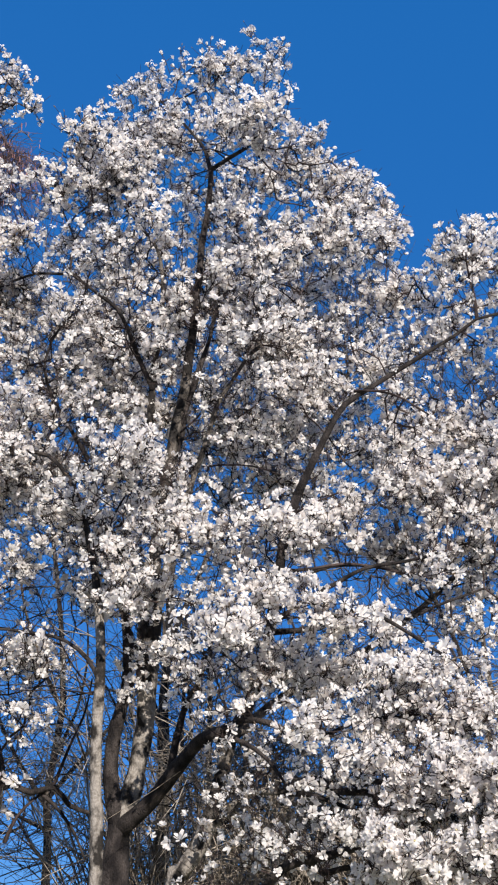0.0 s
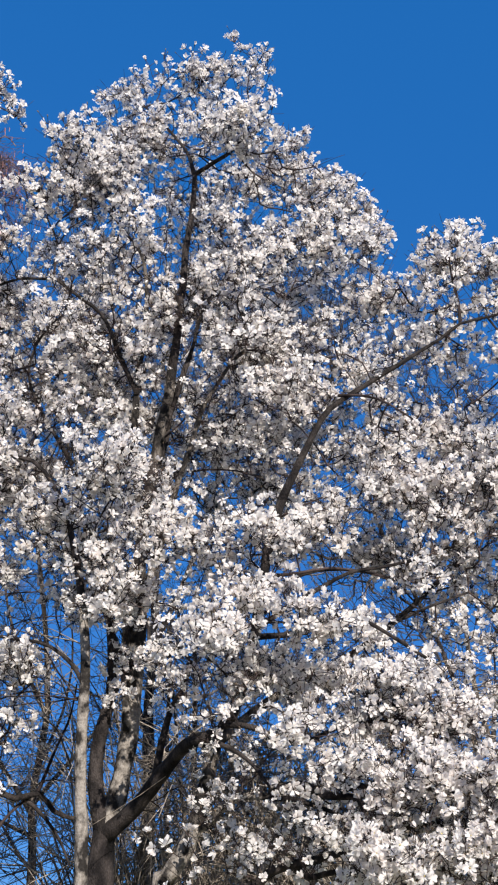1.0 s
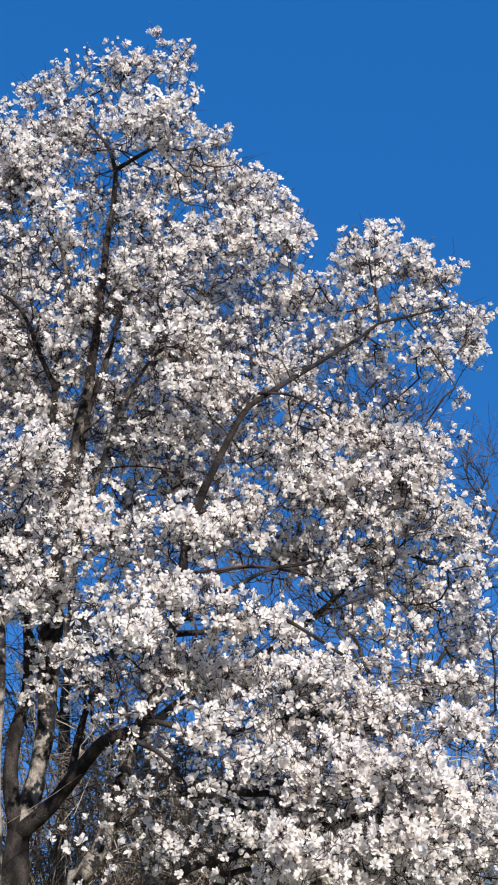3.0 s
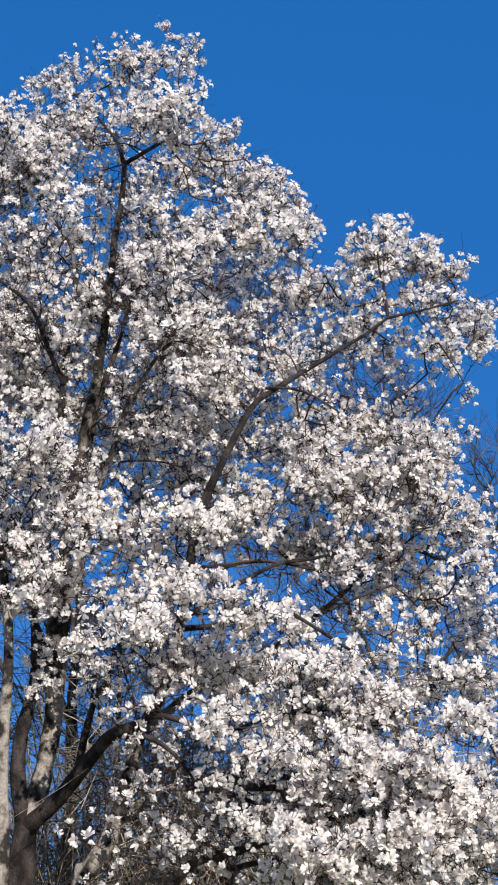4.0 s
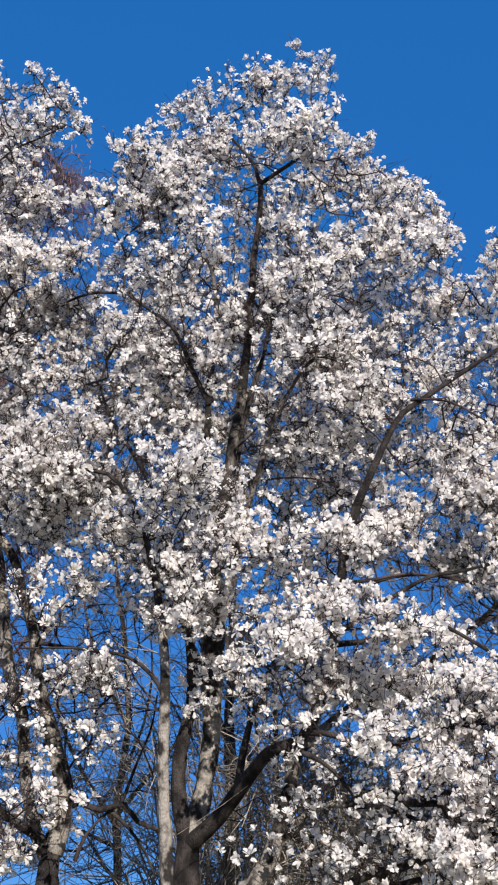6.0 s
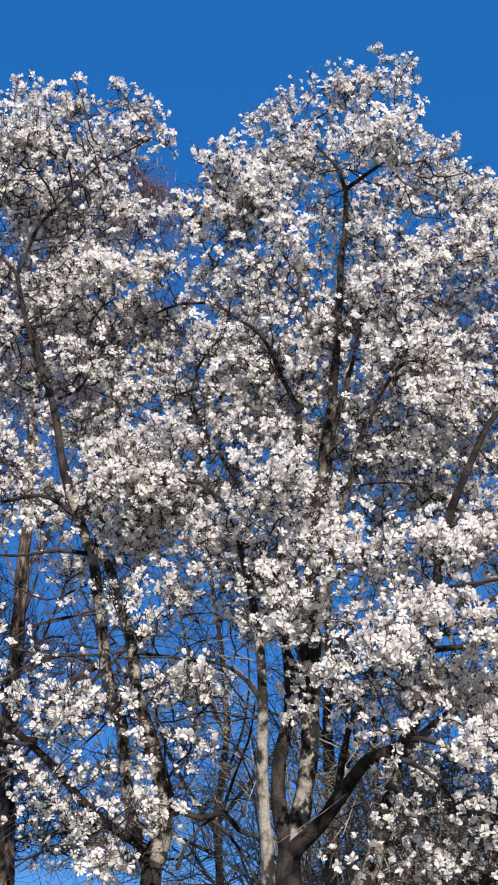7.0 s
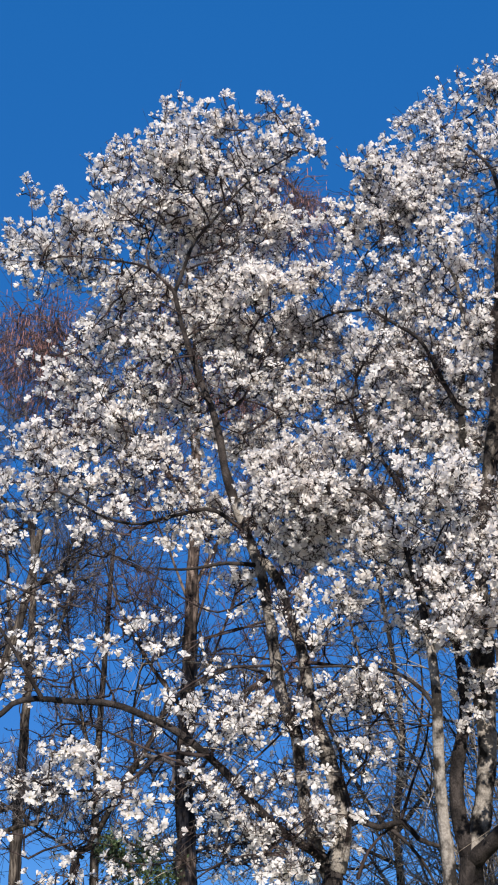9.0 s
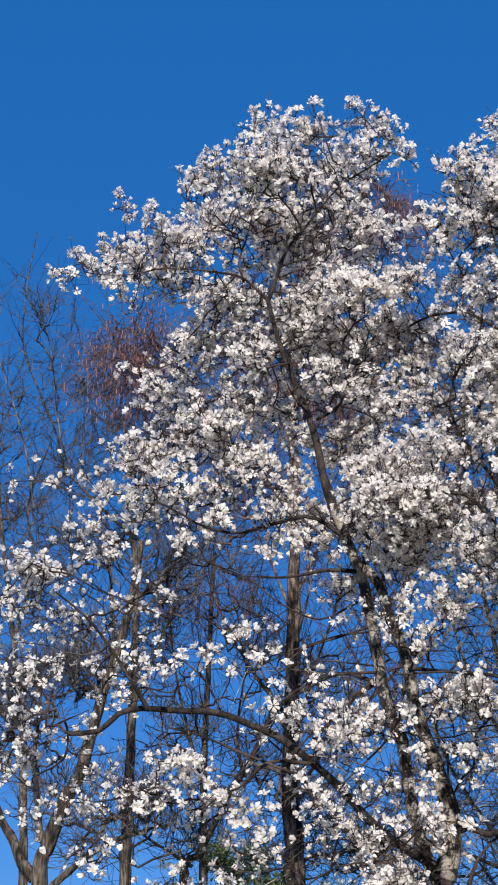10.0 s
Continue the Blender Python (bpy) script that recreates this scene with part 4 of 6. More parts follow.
spray(magnolia, 0.26, 11.24, 7.02, 0.31, 0.26, 45)
spray(magnolia, 0.47, 11.18, 6.55, 0.30, 0.25, 45)
spray(magnolia, 0.34, 11.69, 6.21, 0.31, 0.26, 45)
spray(magnolia, 0.87, 11.84, 6.97, 0.27, 0.27, 31)
spray(magnolia, 1.73, 9.46, 2.46, 0.32, 0.24, 75)
spray(magnolia, 1.76, 9.69, 2.14, 0.29, 0.16, 44)
spray(magnolia, 1.71, 9.92, 2.93, 0.25, 0.17, 23)
spray(magnolia, -1.65, 11.30, 4.36, 0.29, 0.24, 14, 0)
spray(magnolia, -1.84, 11.94, 3.61, 0.46, 0.35, 10, 0)
spray(magnolia, -1.78, 12.25, 3.16, 0.41, 0.31, 10, 0)
spray(magnolia, -2.46, 11.58, 6.72, 0.43, 0.32, 40, 0)
spray(magnolia, -1.93, 11.56, 7.03, 0.37, 0.32, 30, 0)
spray(magnolia, -0.38, 11.81, 3.00, 0.29, 0.25, 30, 0)
spray(magnolia, 0.98, 12.06, 5.11, 0.42, 0.26, 40, 0)
spray(magnolia, 1.54, 11.64, 4.59, 0.40, 0.25, 40, 0)
spray(magnolia, 2.06, 11.78, 4.52, 0.41, 0.25, 40, 0)
spray(magnolia, 0.07, 11.62, 3.63, 0.29, 0.24, 25, 0)
spray(magnolia, 0.65, 11.75, 3.14, 0.39, 0.20, 40, 0)
spray(magnolia, 1.00, 11.41, 2.82, 0.38, 0.19, 40, 0)
spray(magnolia, 2.41, 11.50, 4.61, 0.30, 0.30, 30, 0)
spray(magnolia, 0.81, 10.95, 6.76, 0.30, 0.25, 30, 0)
spray(magnolia, 2.12, 12.20, 6.89, 0.33, 0.22, 30, 0)
spray(magnolia, 0.08, 11.04, 2.87, 0.37, 0.28, 40, 0)
spray(magnolia, -0.20, 12.44, 10.96, 0.12, 0.09, 5, 0)
spray(magnolia, 0.20, 12.19, 10.68, 0.16, 0.09, 5, 0)
spray(magnolia, 1.16, 12.35, 9.11, 0.36, 0.24, 12, 0)
spray(magnolia, -0.58, 11.64, 9.20, 0.69, 0.46, 60, 0)
spray(magnolia, 0.54, 11.67, 8.74, 0.51, 0.40, 50, 0)
spray(magnolia, -0.79, 11.38, 7.79, 0.64, 0.43, 60, 0)
spray(magnolia, 0.26, 11.01, 7.22, 0.56, 0.36, 60, 0)
spray(magnolia, -0.51, 11.78, 6.82, 0.64, 0.43, 60, 0)
spray(magnolia, -0.98, 11.76, 5.68, 0.62, 0.36, 60, 0)
spray(magnolia, 0.04, 11.36, 5.05, 0.54, 0.29, 60, 0)
spray(magnolia, 1.44, 12.19, 6.28, 0.54, 0.33, 60, 0)
spray(magnolia, 2.19, 12.20, 5.89, 0.49, 0.32, 60, 0)
spray(magnolia, 2.24, 11.41, 7.60, 0.43, 0.27, 40, 0)
spray(magnolia, 0.54, 11.55, 4.15, 0.54, 0.29, 60, 0)
spray(magnolia, 1.47, 11.20, 4.04, 0.48, 0.29, 60, 0)
spray(magnolia, 1.34, 11.91, 3.45, 0.55, 0.30, 60, 0)
spray(magnolia, 1.89, 11.17, 2.89, 0.56, 0.28, 60, 0)
spray(magnolia, 2.43, 11.34, 3.60, 0.39, 0.34, 50, 0)
spray(magnolia, 2.89, 12.24, 4.81, 0.32, 0.43, 40, 0)
spray(magnolia, 1.42, 11.11, 2.58, 0.51, 0.28, 50, 0)
spray(magnolia, -1.85, 12.35, 9.43, 0.49, 0.37, 50, 0)
spray(magnolia, -2.16, 11.88, 7.93, 0.45, 0.34, 50, 0)
spray(magnolia, -1.37, 11.38, 7.86, 0.38, 0.32, 40, 0)
spray(magnolia, -1.91, 12.23, 6.37, 0.55, 0.33, 60, 0)
spray(magnolia, -2.23, 11.92, 5.82, 0.48, 0.27, 50, 0)
spray(magnolia, -1.47, 12.19, 5.48, 0.48, 0.27, 50, 0)
spray(magnolia, -1.00, 11.63, 4.82, 0.30, 0.25, 14, 0)
spray(magnolia, -0.79, 11.20, 6.80, 0.28, 0.22, 34)
spray(magnolia, -0.42, 11.10, 7.01, 0.3, 0.25, 40)
spray(magnolia, -0.09, 11.10, 6.70, 0.32, 0.25, 44)
spray(magnolia, 0.13, 11.20, 7.18, 0.28, 0.22, 34)
spray(magnolia, -0.31, 11.30, 7.61, 0.26, 0.22, 30)
spray(magnolia, 0.19, 11.00, 6.32, 0.3, 0.25, 40)
spray(magnolia, -1.24, 11.00, 6.09, 0.28, 0.2, 30)
spray(magnolia, -0.94, 10.90, 5.67, 0.28, 0.2, 30)
spray(magnolia, -1.35, 11.20, 6.84, 0.24, 0.2, 24)
flower_tree(magnolia, 3.5, 0.07, 0.03, 0.0027, 0.77, 1.75)

# ---- the slimmer magnolia beside it ----
slim_magnolia = Tree("magnolia_tree", (-3.2, 12.0, 0.0), MAGNOLIA_BARK, TWIG_BARK, 22, "slimmer leaning magnolia with white blossom, sparser on low boughs", "tree", "flowering magnolias", False)
limb(slim_magnolia, "dtrunk", 0.13, 0.06, (-2.23, 12.00, -0.05), (-2.23, 12.00, 2.35), (-2.20, 12.00, 2.53), (-2.20, 12.00, 2.69))
limb(slim_magnolia, "stem*", 0.06, 0.048, (-2.25, 12.00, 2.46), (-2.40, 11.99, 2.85), (-2.48, 11.98, 3.33), (-2.53, 11.97, 3.68), (-2.61, 11.96, 3.93), (-2.68, 11.95, 4.18), (-2.74, 11.94, 4.59), (-2.80, 11.93, 4.91), (-2.86, 11.92, 5.23), (-2.98, 11.91, 5.56), (-3.10, 11.90, 5.90))
limb(slim_magnolia, "limb*", 0.048, 0.022, (-3.10, 11.90, 5.89), (-3.20, 11.88, 6.24), (-3.27, 11.87, 6.65), (-3.39, 11.85, 7.01), (-3.52, 11.83, 7.37), (-3.62, 11.82, 7.68), (-3.74, 11.80, 8.18))
limb(slim_magnolia, "stem*", 0.095, 0.04, (-2.20, 12.00, 2.53), (-2.14, 12.01, 2.81), (-2.17, 12.02, 3.19), (-2.26, 12.03, 3.53), (-2.37, 12.04, 3.84), (-2.43, 12.06, 4.14), (-2.49, 12.07, 4.46), (-2.62, 12.08, 4.84), (-2.73, 12.09, 5.17), (-2.89, 12.10, 5.39))
limb(slim_magnolia, "limb*", 0.018, 0.004, (-3.73, 11.80, 8.17), (-3.94, 11.78, 8.40), (-4.05, 11.75, 8.47), (-4.26, 11.72, 8.53), (-4.54, 11.70, 8.61), (-4.84, 11.68, 8.66), (-5.15, 11.65, 8.63), (-5.43, 11.62, 8.64), (-5.72, 11.60, 8.71))
limb(slim_magnolia, "limb", 0.014, 0.006, (-4.00, 11.80, 8.42), (-4.07, 11.87, 8.73), (-4.00, 11.93, 9.10), (-3.96, 12.00, 9.41))
limb(slim_magnolia, "limb*", 0.024, 0.007, (-3.73, 11.80, 8.17), (-3.64, 11.80, 8.43), (-3.52, 11.80, 8.74), (-3.28, 11.80, 9.03), (-2.97, 11.80, 9.38), (-2.67, 11.80, 9.53), (-2.43, 11.80, 9.67))
limb(slim_magnolia, "limb", 0.018, 0.008, (-3.26, 11.90, 6.83), (-3.06, 12.00, 6.99), (-2.96, 12.10, 7.34), (-2.95, 12.20, 7.60))
limb(slim_magnolia, "limb", 0.025, 0.01, (-2.87, 11.90, 5.25), (-3.14, 11.77, 5.25), (-3.53, 11.63, 5.17), (-3.70, 11.50, 5.16))
limb(slim_magnolia, "limb*", 0.026, 0.01, (-2.94, 11.90, 5.52), (-3.15, 11.83, 5.71), (-3.35, 11.76, 5.79), (-3.66, 11.69, 5.71), (-3.91, 11.61, 5.63), (-4.23, 11.54, 5.69), (-4.43, 11.47, 5.80), (-4.70, 11.40, 5.95))
limb(slim_magnolia, "limb", 0.022, 0.01, (-2.72, 11.90, 4.21), (-3.11, 12.03, 4.34), (-3.46, 12.17, 4.24), (-3.71, 12.30, 4.17))
limb(slim_magnolia, "limb", 0.022, 0.008, (-2.71, 11.90, 4.22), (-3.06, 12.10, 4.06), (-3.47, 12.30, 3.75), (-3.73, 12.50, 3.53))
limb(slim_magnolia, "limb", 0.014, 0.006, (-2.77, 11.90, 4.72), (-3.11, 11.97, 4.66), (-3.45, 12.03, 4.58), (-3.72, 12.10, 4.42))
limb(slim_magnolia, "limb", 0.02, 0.01, (-2.45, 12.00, 4.34), (-2.24, 12.13, 4.34), (-2.00, 12.27, 4.33), (-1.70, 12.40, 4.25))
limb(slim_magnolia, "limb", 0.014, 0.006, (-4.54, 11.40, 4.80), (-4.81, 11.35, 4.92), (-5.02, 11.30, 5.01), (-5.23, 11.25, 5.09), (-5.44, 11.20, 5.23))
limb(slim_magnolia, "limb", 0.014, 0.007, (-3.36, 11.40, 3.36), (-3.65, 11.35, 3.48), (-3.94, 11.30, 3.61), (-4.24, 11.25, 3.72), (-4.43, 11.20, 3.76))
limb(slim_magnolia, "limb*", 0.045, 0.024, (-2.19, 12.00, 2.58), (-2.60, 11.89, 2.83), (-2.86, 11.78, 3.06), (-3.18, 11.67, 3.42), (-3.51, 11.56, 3.68), (-3.78, 11.45, 3.80), (-4.06, 11.35, 3.91), (-4.34, 11.24, 3.92), (-4.67, 11.13, 3.93), (-4.84, 11.02, 3.87), (-4.97, 10.91, 3.71), (-5.21, 10.80, 3.68))
limb(slim_magnolia, "limb", 0.022, 0.009, (-4.56, 11.00, 3.90), (-4.70, 10.90, 4.16), (-4.88, 10.80, 4.45), (-5.07, 10.70, 4.69), (-5.31, 10.60, 4.89))
limb(slim_magnolia, "limb", 0.034, 0.02, (-2.13, 12.00, 2.89), (-2.00, 12.06, 2.95), (-1.84, 12.12, 2.89), (-1.65, 12.18, 2.94), (-1.51, 12.24, 2.80), (-1.34, 12.30, 2.75))
limb(slim_magnolia, "limb", 0.018, 0.007, (-1.66, 12.20, 2.94), (-1.59, 12.27, 3.18), (-1.53, 12.35, 3.38), (-1.43, 12.43, 3.69), (-1.40, 12.50, 3.96))
limb(slim_magnolia, "limb", 0.02, 0.01, (-2.04, 12.20, 2.48), (-1.95, 12.20, 2.69), (-1.83, 12.20, 2.83), (-1.70, 12.20, 2.93))
limb(slim_magnolia, "limb", 0.022, 0.01, (-1.77, 12.20, 2.91), (-1.58, 12.20, 2.74), (-1.43, 12.20, 2.55), (-1.34, 12.20, 2.34))
limb(slim_magnolia, "limb", 0.02, 0.008, (-3.21, 11.60, 3.46), (-3.58, 11.45, 3.47), (-3.93, 11.30, 3.22), (-4.24, 11.15, 3.45), (-4.44, 11.00, 3.44))
limb(slim_magnolia, "limb", 0.016, 0.007, (-2.72, 11.90, 4.30), (-2.96, 11.82, 4.29), (-3.16, 11.75, 4.26), (-3.41, 11.68, 4.13), (-3.60, 11.60, 3.98))
limb(slim_magnolia, "limb", 0.017, 0.007, (-2.73, 11.90, 4.24), (-2.90, 11.80, 4.10), (-3.09, 11.70, 3.92), (-3.28, 11.60, 3.70), (-3.39, 11.50, 3.54))
limb(slim_magnolia, "limb", 0.01, 0.005, (-2.74, 11.90, 4.67), (-3.10, 11.97, 4.68), (-3.31, 12.05, 4.65), (-3.59, 12.12, 4.60), (-3.91, 12.20, 4.50))
limb(slim_magnolia, "limb", 0.01, 0.005, (-2.73, 12.00, 4.38), (-3.01, 12.10, 4.44), (-3.29, 12.20, 4.50), (-3.60, 12.30, 4.51), (-3.86, 12.40, 4.44))
limb(slim_magnolia, "limb", 0.012, 0.006, (-2.49, 12.10, 4.46), (-2.28, 12.20, 4.64), (-2.07, 12.30, 4.75), (-1.73, 12.40, 4.80))
limb(slim_magnolia, "limb", 0.012, 0.006, (-2.50, 11.60, 2.61), (-2.67, 11.50, 2.63), (-2.85, 11.40, 2.61), (-3.05, 11.30, 2.53), (-3.20, 11.20, 2.42))
limb(slim_magnolia, "limb", 0.016, 0.009, (-2.09, 11.95, 2.77), (-2.04, 11.90, 3.08), (-2.10, 11.85, 3.33), (-2.10, 11.80, 3.60))
limb(slim_magnolia, "limb", 0.012, 0.006, (-2.54, 11.80, 3.81), (-2.62, 11.70, 3.64), (-2.75, 11.60, 3.48), (-2.93, 11.50, 3.29), (-3.02, 11.40, 3.09))
limb(slim_magnolia, "limb", 0.01, 0.005, (-3.59, 11.60, 3.85), (-3.76, 11.50, 3.54), (-3.98, 11.40, 3.25), (-4.20, 11.30, 3.00), (-4.30, 11.20, 2.72))
limb(slim_magnolia, "limb", 0.01, 0.005, (-4.07, 11.60, 3.91), (-4.27, 11.68, 4.25), (-4.59, 11.75, 4.55), (-4.86, 11.82, 4.91), (-5.02, 11.90, 5.17))
limb(slim_magnolia, "limb", 0.012, 0.005, (-3.15, 11.90, 5.53), (-3.41, 11.85, 5.70), (-3.68, 11.80, 6.11), (-3.85, 11.75, 6.46), (-4.18, 11.70, 6.65))
limb(slim_magnolia, "limb", 0.012, 0.005, (-2.91, 12.00, 4.99), (-3.27, 11.95, 4.84), (-3.64, 11.90, 5.01), (-3.91, 11.85, 5.24), (-4.35, 11.80, 5.45))
limb(slim_magnolia, "limb", 0.01, 0.005, (-2.37, 12.10, 3.99), (-2.12, 12.23, 4.36), (-1.83, 12.37, 4.53), (-1.53, 12.50, 4.60))
limb(slim_magnolia, "limb", 0.01, 0.005, (-2.33, 12.10, 3.73), (-2.10, 12.23, 3.75), (-1.81, 12.37, 3.86), (-1.52, 12.50, 3.82))
spray(slim_magnolia, -4.02, 12.67, 10.99, 0.27, 0.19, 61)
spray(slim_magnolia, -3.39, 12.00, 10.33, 0.31, 0.22, 96)
spray(slim_magnolia, -2.85, 12.39, 10.63, 0.23, 0.16, 52)
spray(slim_magnolia, -2.64, 12.58, 10.56, 0.19, 0.19, 45)
spray(slim_magnolia, -2.20, 11.59, 9.55, 0.09, 0.08, 13)
spray(slim_magnolia, -4.58, 12.61, 10.40, 0.40, 0.26, 132)
spray(slim_magnolia, -3.53, 11.22, 9.40, 0.47, 0.29, 239)
spray(slim_magnolia, -3.36, 12.82, 10.34, 0.49, 0.29, 202)
spray(slim_magnolia, -2.67, 11.84, 9.76, 0.27, 0.21, 79)
spray(slim_magnolia, -5.84, 12.85, 10.37, 0.11, 0.12, 14)
spray(slim_magnolia, -5.10, 11.82, 9.48, 0.19, 0.14, 30)
spray(slim_magnolia, -6.05, 12.25, 9.35, 0.09, 0.09, 10)
spray(slim_magnolia, -6.46, 12.66, 9.42, 0.15, 0.08, 11)
spray(slim_magnolia, -5.89, 12.88, 9.74, 0.30, 0.27, 99)
spray(slim_magnolia, -5.12, 12.49, 9.47, 0.39, 0.29, 148)
spray(slim_magnolia, -4.65, 12.67, 9.78, 0.46, 0.29, 157)
spray(slim_magnolia, -3.98, 12.45, 9.53, 0.44, 0.28, 141)
spray(slim_magnolia, -3.51, 12.85, 9.61, 0.51, 0.32, 219)
spray(slim_magnolia, -2.80, 12.04, 9.08, 0.30, 0.27, 112)
spray(slim_magnolia, -5.24, 12.80, 9.22, 0.39, 0.20, 81)
spray(slim_magnolia, -5.62, 12.58, 8.95, 0.10, 0.16, 15)
spray(slim_magnolia, -4.21, 12.03, 8.44, 0.42, 0.24, 154)
spray(slim_magnolia, -3.46, 12.20, 8.34, 0.47, 0.27, 233)
spray(slim_magnolia, -2.77, 11.59, 8.05, 0.31, 0.22, 110)
spray(slim_magnolia, -2.66, 12.80, 9.42, 0.13, 0.16, 15)
spray(slim_magnolia, -4.68, 12.47, 8.19, 0.49, 0.25, 160)
spray(slim_magnolia, -3.94, 12.36, 8.03, 0.48, 0.24, 160)
spray(slim_magnolia, -3.32, 12.81, 8.15, 0.43, 0.24, 154)
spray(slim_magnolia, -2.71, 12.60, 8.09, 0.30, 0.27, 101)
spray(slim_magnolia, -5.09, 12.38, 7.67, 0.36, 0.24, 60)
spray(slim_magnolia, -4.44, 12.74, 7.67, 0.43, 0.24, 126)
spray(slim_magnolia, -3.63, 12.78, 7.65, 0.36, 0.24, 48)
spray(slim_magnolia, -2.84, 12.55, 7.44, 0.41, 0.26, 94)
spray(slim_magnolia, -4.61, 12.02, 6.88, 0.40, 0.23, 112)
spray(slim_magnolia, -5.17, 11.89, 6.71, 0.35, 0.23, 96)
spray(slim_magnolia, -5.59, 12.17, 6.55, 0.18, 0.18, 27)
spray(slim_magnolia, -4.18, 12.56, 6.91, 0.29, 0.24, 60)
spray(slim_magnolia, -3.19, 12.72, 6.86, 0.29, 0.20, 87)
spray(slim_magnolia, -2.49, 11.89, 6.23, 0.43, 0.21, 207)
spray(slim_magnolia, -2.22, 12.10, 5.99, 0.38, 0.27, 209)
spray(slim_magnolia, -5.37, 12.86, 6.57, 0.43, 0.24, 98)
spray(slim_magnolia, -5.81, 12.42, 6.16, 0.36, 0.24, 72)
spray(slim_magnolia, -6.08, 11.62, 5.51, 0.34, 0.25, 81)
spray(slim_magnolia, -4.48, 12.38, 6.38, 0.29, 0.23, 70)
spray(slim_magnolia, -3.61, 11.53, 5.82, 0.21, 0.16, 36)
spray(slim_magnolia, -3.54, 12.45, 6.13, 0.23, 0.20, 63)
spray(slim_magnolia, -3.13, 12.90, 6.24, 0.29, 0.23, 100)
spray(slim_magnolia, -2.63, 12.18, 5.66, 0.32, 0.16, 72)
spray(slim_magnolia, -5.90, 12.21, 5.14, 0.51, 0.23, 31, 1.1)
spray(slim_magnolia, -2.33, 10.93, 4.65, 0.26, 0.19, 15, 1.1)
spray(slim_magnolia, -2.10, 12.25, 5.03, 0.18, 0.12, 8, 1.1)
spray(slim_magnolia, -2.24, 11.14, 4.45, 0.27, 0.19, 22, 1.1)
spray(slim_magnolia, -2.34, 12.08, 4.12, 0.51, 0.18, 45, 1.1)
spray(slim_magnolia, -1.77, 11.32, 3.98, 0.27, 0.17, 30, 1.1)
spray(slim_magnolia, -2.57, 11.45, 3.86, 0.27, 0.15, 18, 1.1)
spray(slim_magnolia, -4.41, 11.09, 4.43, 0.50, 0.20, 19, 1.1)
spray(slim_magnolia, -3.68, 10.95, 4.50, 0.32, 0.20, 8, 1.1)
spray(slim_magnolia, -6.29, 11.95, 4.47, 0.31, 0.23, 24, 1.1)
spray(slim_magnolia, -6.17, 11.94, 3.81, 0.43, 0.28, 42, 1.1)
spray(slim_magnolia, -4.22, 11.07, 3.53, 0.33, 0.15, 26, 1.1)
spray(slim_magnolia, -4.20, 11.77, 3.30, 0.34, 0.18, 40, 1.1)
spray(slim_magnolia, -4.70, 11.26, 3.29, 0.22, 0.18, 20, 1.1)
spray(slim_magnolia, -2.69, 12.16, 3.39, 0.29, 0.18, 25, 1.1)
spray(slim_magnolia, -3.07, 11.09, 3.17, 0.26, 0.19, 17, 1.1)
spray(slim_magnolia, -2.61, 11.72, 2.86, 0.33, 0.15, 30, 1.1)
spray(slim_magnolia, -2.46, 12.15, 2.67, 0.17, 0.13, 13, 1.1)
spray(slim_magnolia, -5.28, 11.65, 2.82, 0.29, 0.16, 14, 1.1)
spray(slim_magnolia, -3.85, 11.84, 2.86, 0.34, 0.18, 12, 1.1)
spray(slim_magnolia, -4.55, 12.03, 2.60, 0.23, 0.13, 14, 1.1)
spray(slim_magnolia, -6.39, 11.89, 5.26, 0.25, 0.23, 15, 1.1)
spray(slim_magnolia, -5.19, 12.05, 4.32, 0.37, 0.22, 12, 1.1)
spray(slim_magnolia, -6.36, 11.21, 4.86, 0.30, 0.44, 38, 1.1)
spray(slim_magnolia, -6.86, 12.17, 3.99, 0.32, 0.47, 38, 1.1)
spray(slim_magnolia, -3.21, 11.61, 4.32, 0.22, 0.20, 12, 1.1)
spray(slim_magnolia, -3.16, 12.18, 3.82, 0.35, 0.21, 18, 1.1)
spray(slim_magnolia, -3.71, 11.88, 4.10, 0.35, 0.21, 14, 1.1)
spray(slim_magnolia, -5.55, 11.93, 3.36, 0.30, 0.27, 18, 1.1)
spray(slim_magnolia, -3.03, 12.23, 3.12, 0.23, 0.16, 14, 1.1)
spray(slim_magnolia, -4.12, 12.66, 10.35, 0.66, 0.39, 81)
spray(slim_magnolia, -3.33, 12.69, 9.84, 0.58, 0.38, 108)
spray(slim_magnolia, -4.71, 12.30, 9.36, 0.63, 0.32, 67)
spray(slim_magnolia, -4.19, 13.35, 9.56, 0.60, 0.40, 73)
spray(slim_magnolia, -3.25, 13.36, 9.41, 0.52, 0.39, 65)
spray(slim_magnolia, -4.77, 13.44, 8.81, 0.59, 0.40, 73)
spray(slim_magnolia, -3.79, 13.13, 8.37, 0.57, 0.38, 73)
spray(slim_magnolia, -3.01, 13.33, 8.22, 0.50, 0.38, 77)
spray(slim_magnolia, -4.96, 12.89, 7.80, 0.56, 0.38, 108)
spray(slim_magnolia, -4.16, 13.28, 7.66, 0.50, 0.31, 80)
spray(slim_magnolia, -2.97, 12.56, 7.08, 0.46, 0.29, 54)
spray(slim_magnolia, -5.45, 13.16, 7.29, 0.51, 0.32, 80)
spray(slim_magnolia, -4.64, 13.16, 7.13, 0.50, 0.31, 80)
spray(slim_magnolia, -5.65, 11.72, 8.85, 0.15, 0.09, 17)
spray(slim_magnolia, -5.28, 12.08, 9.05, 0.31, 0.19, 67)
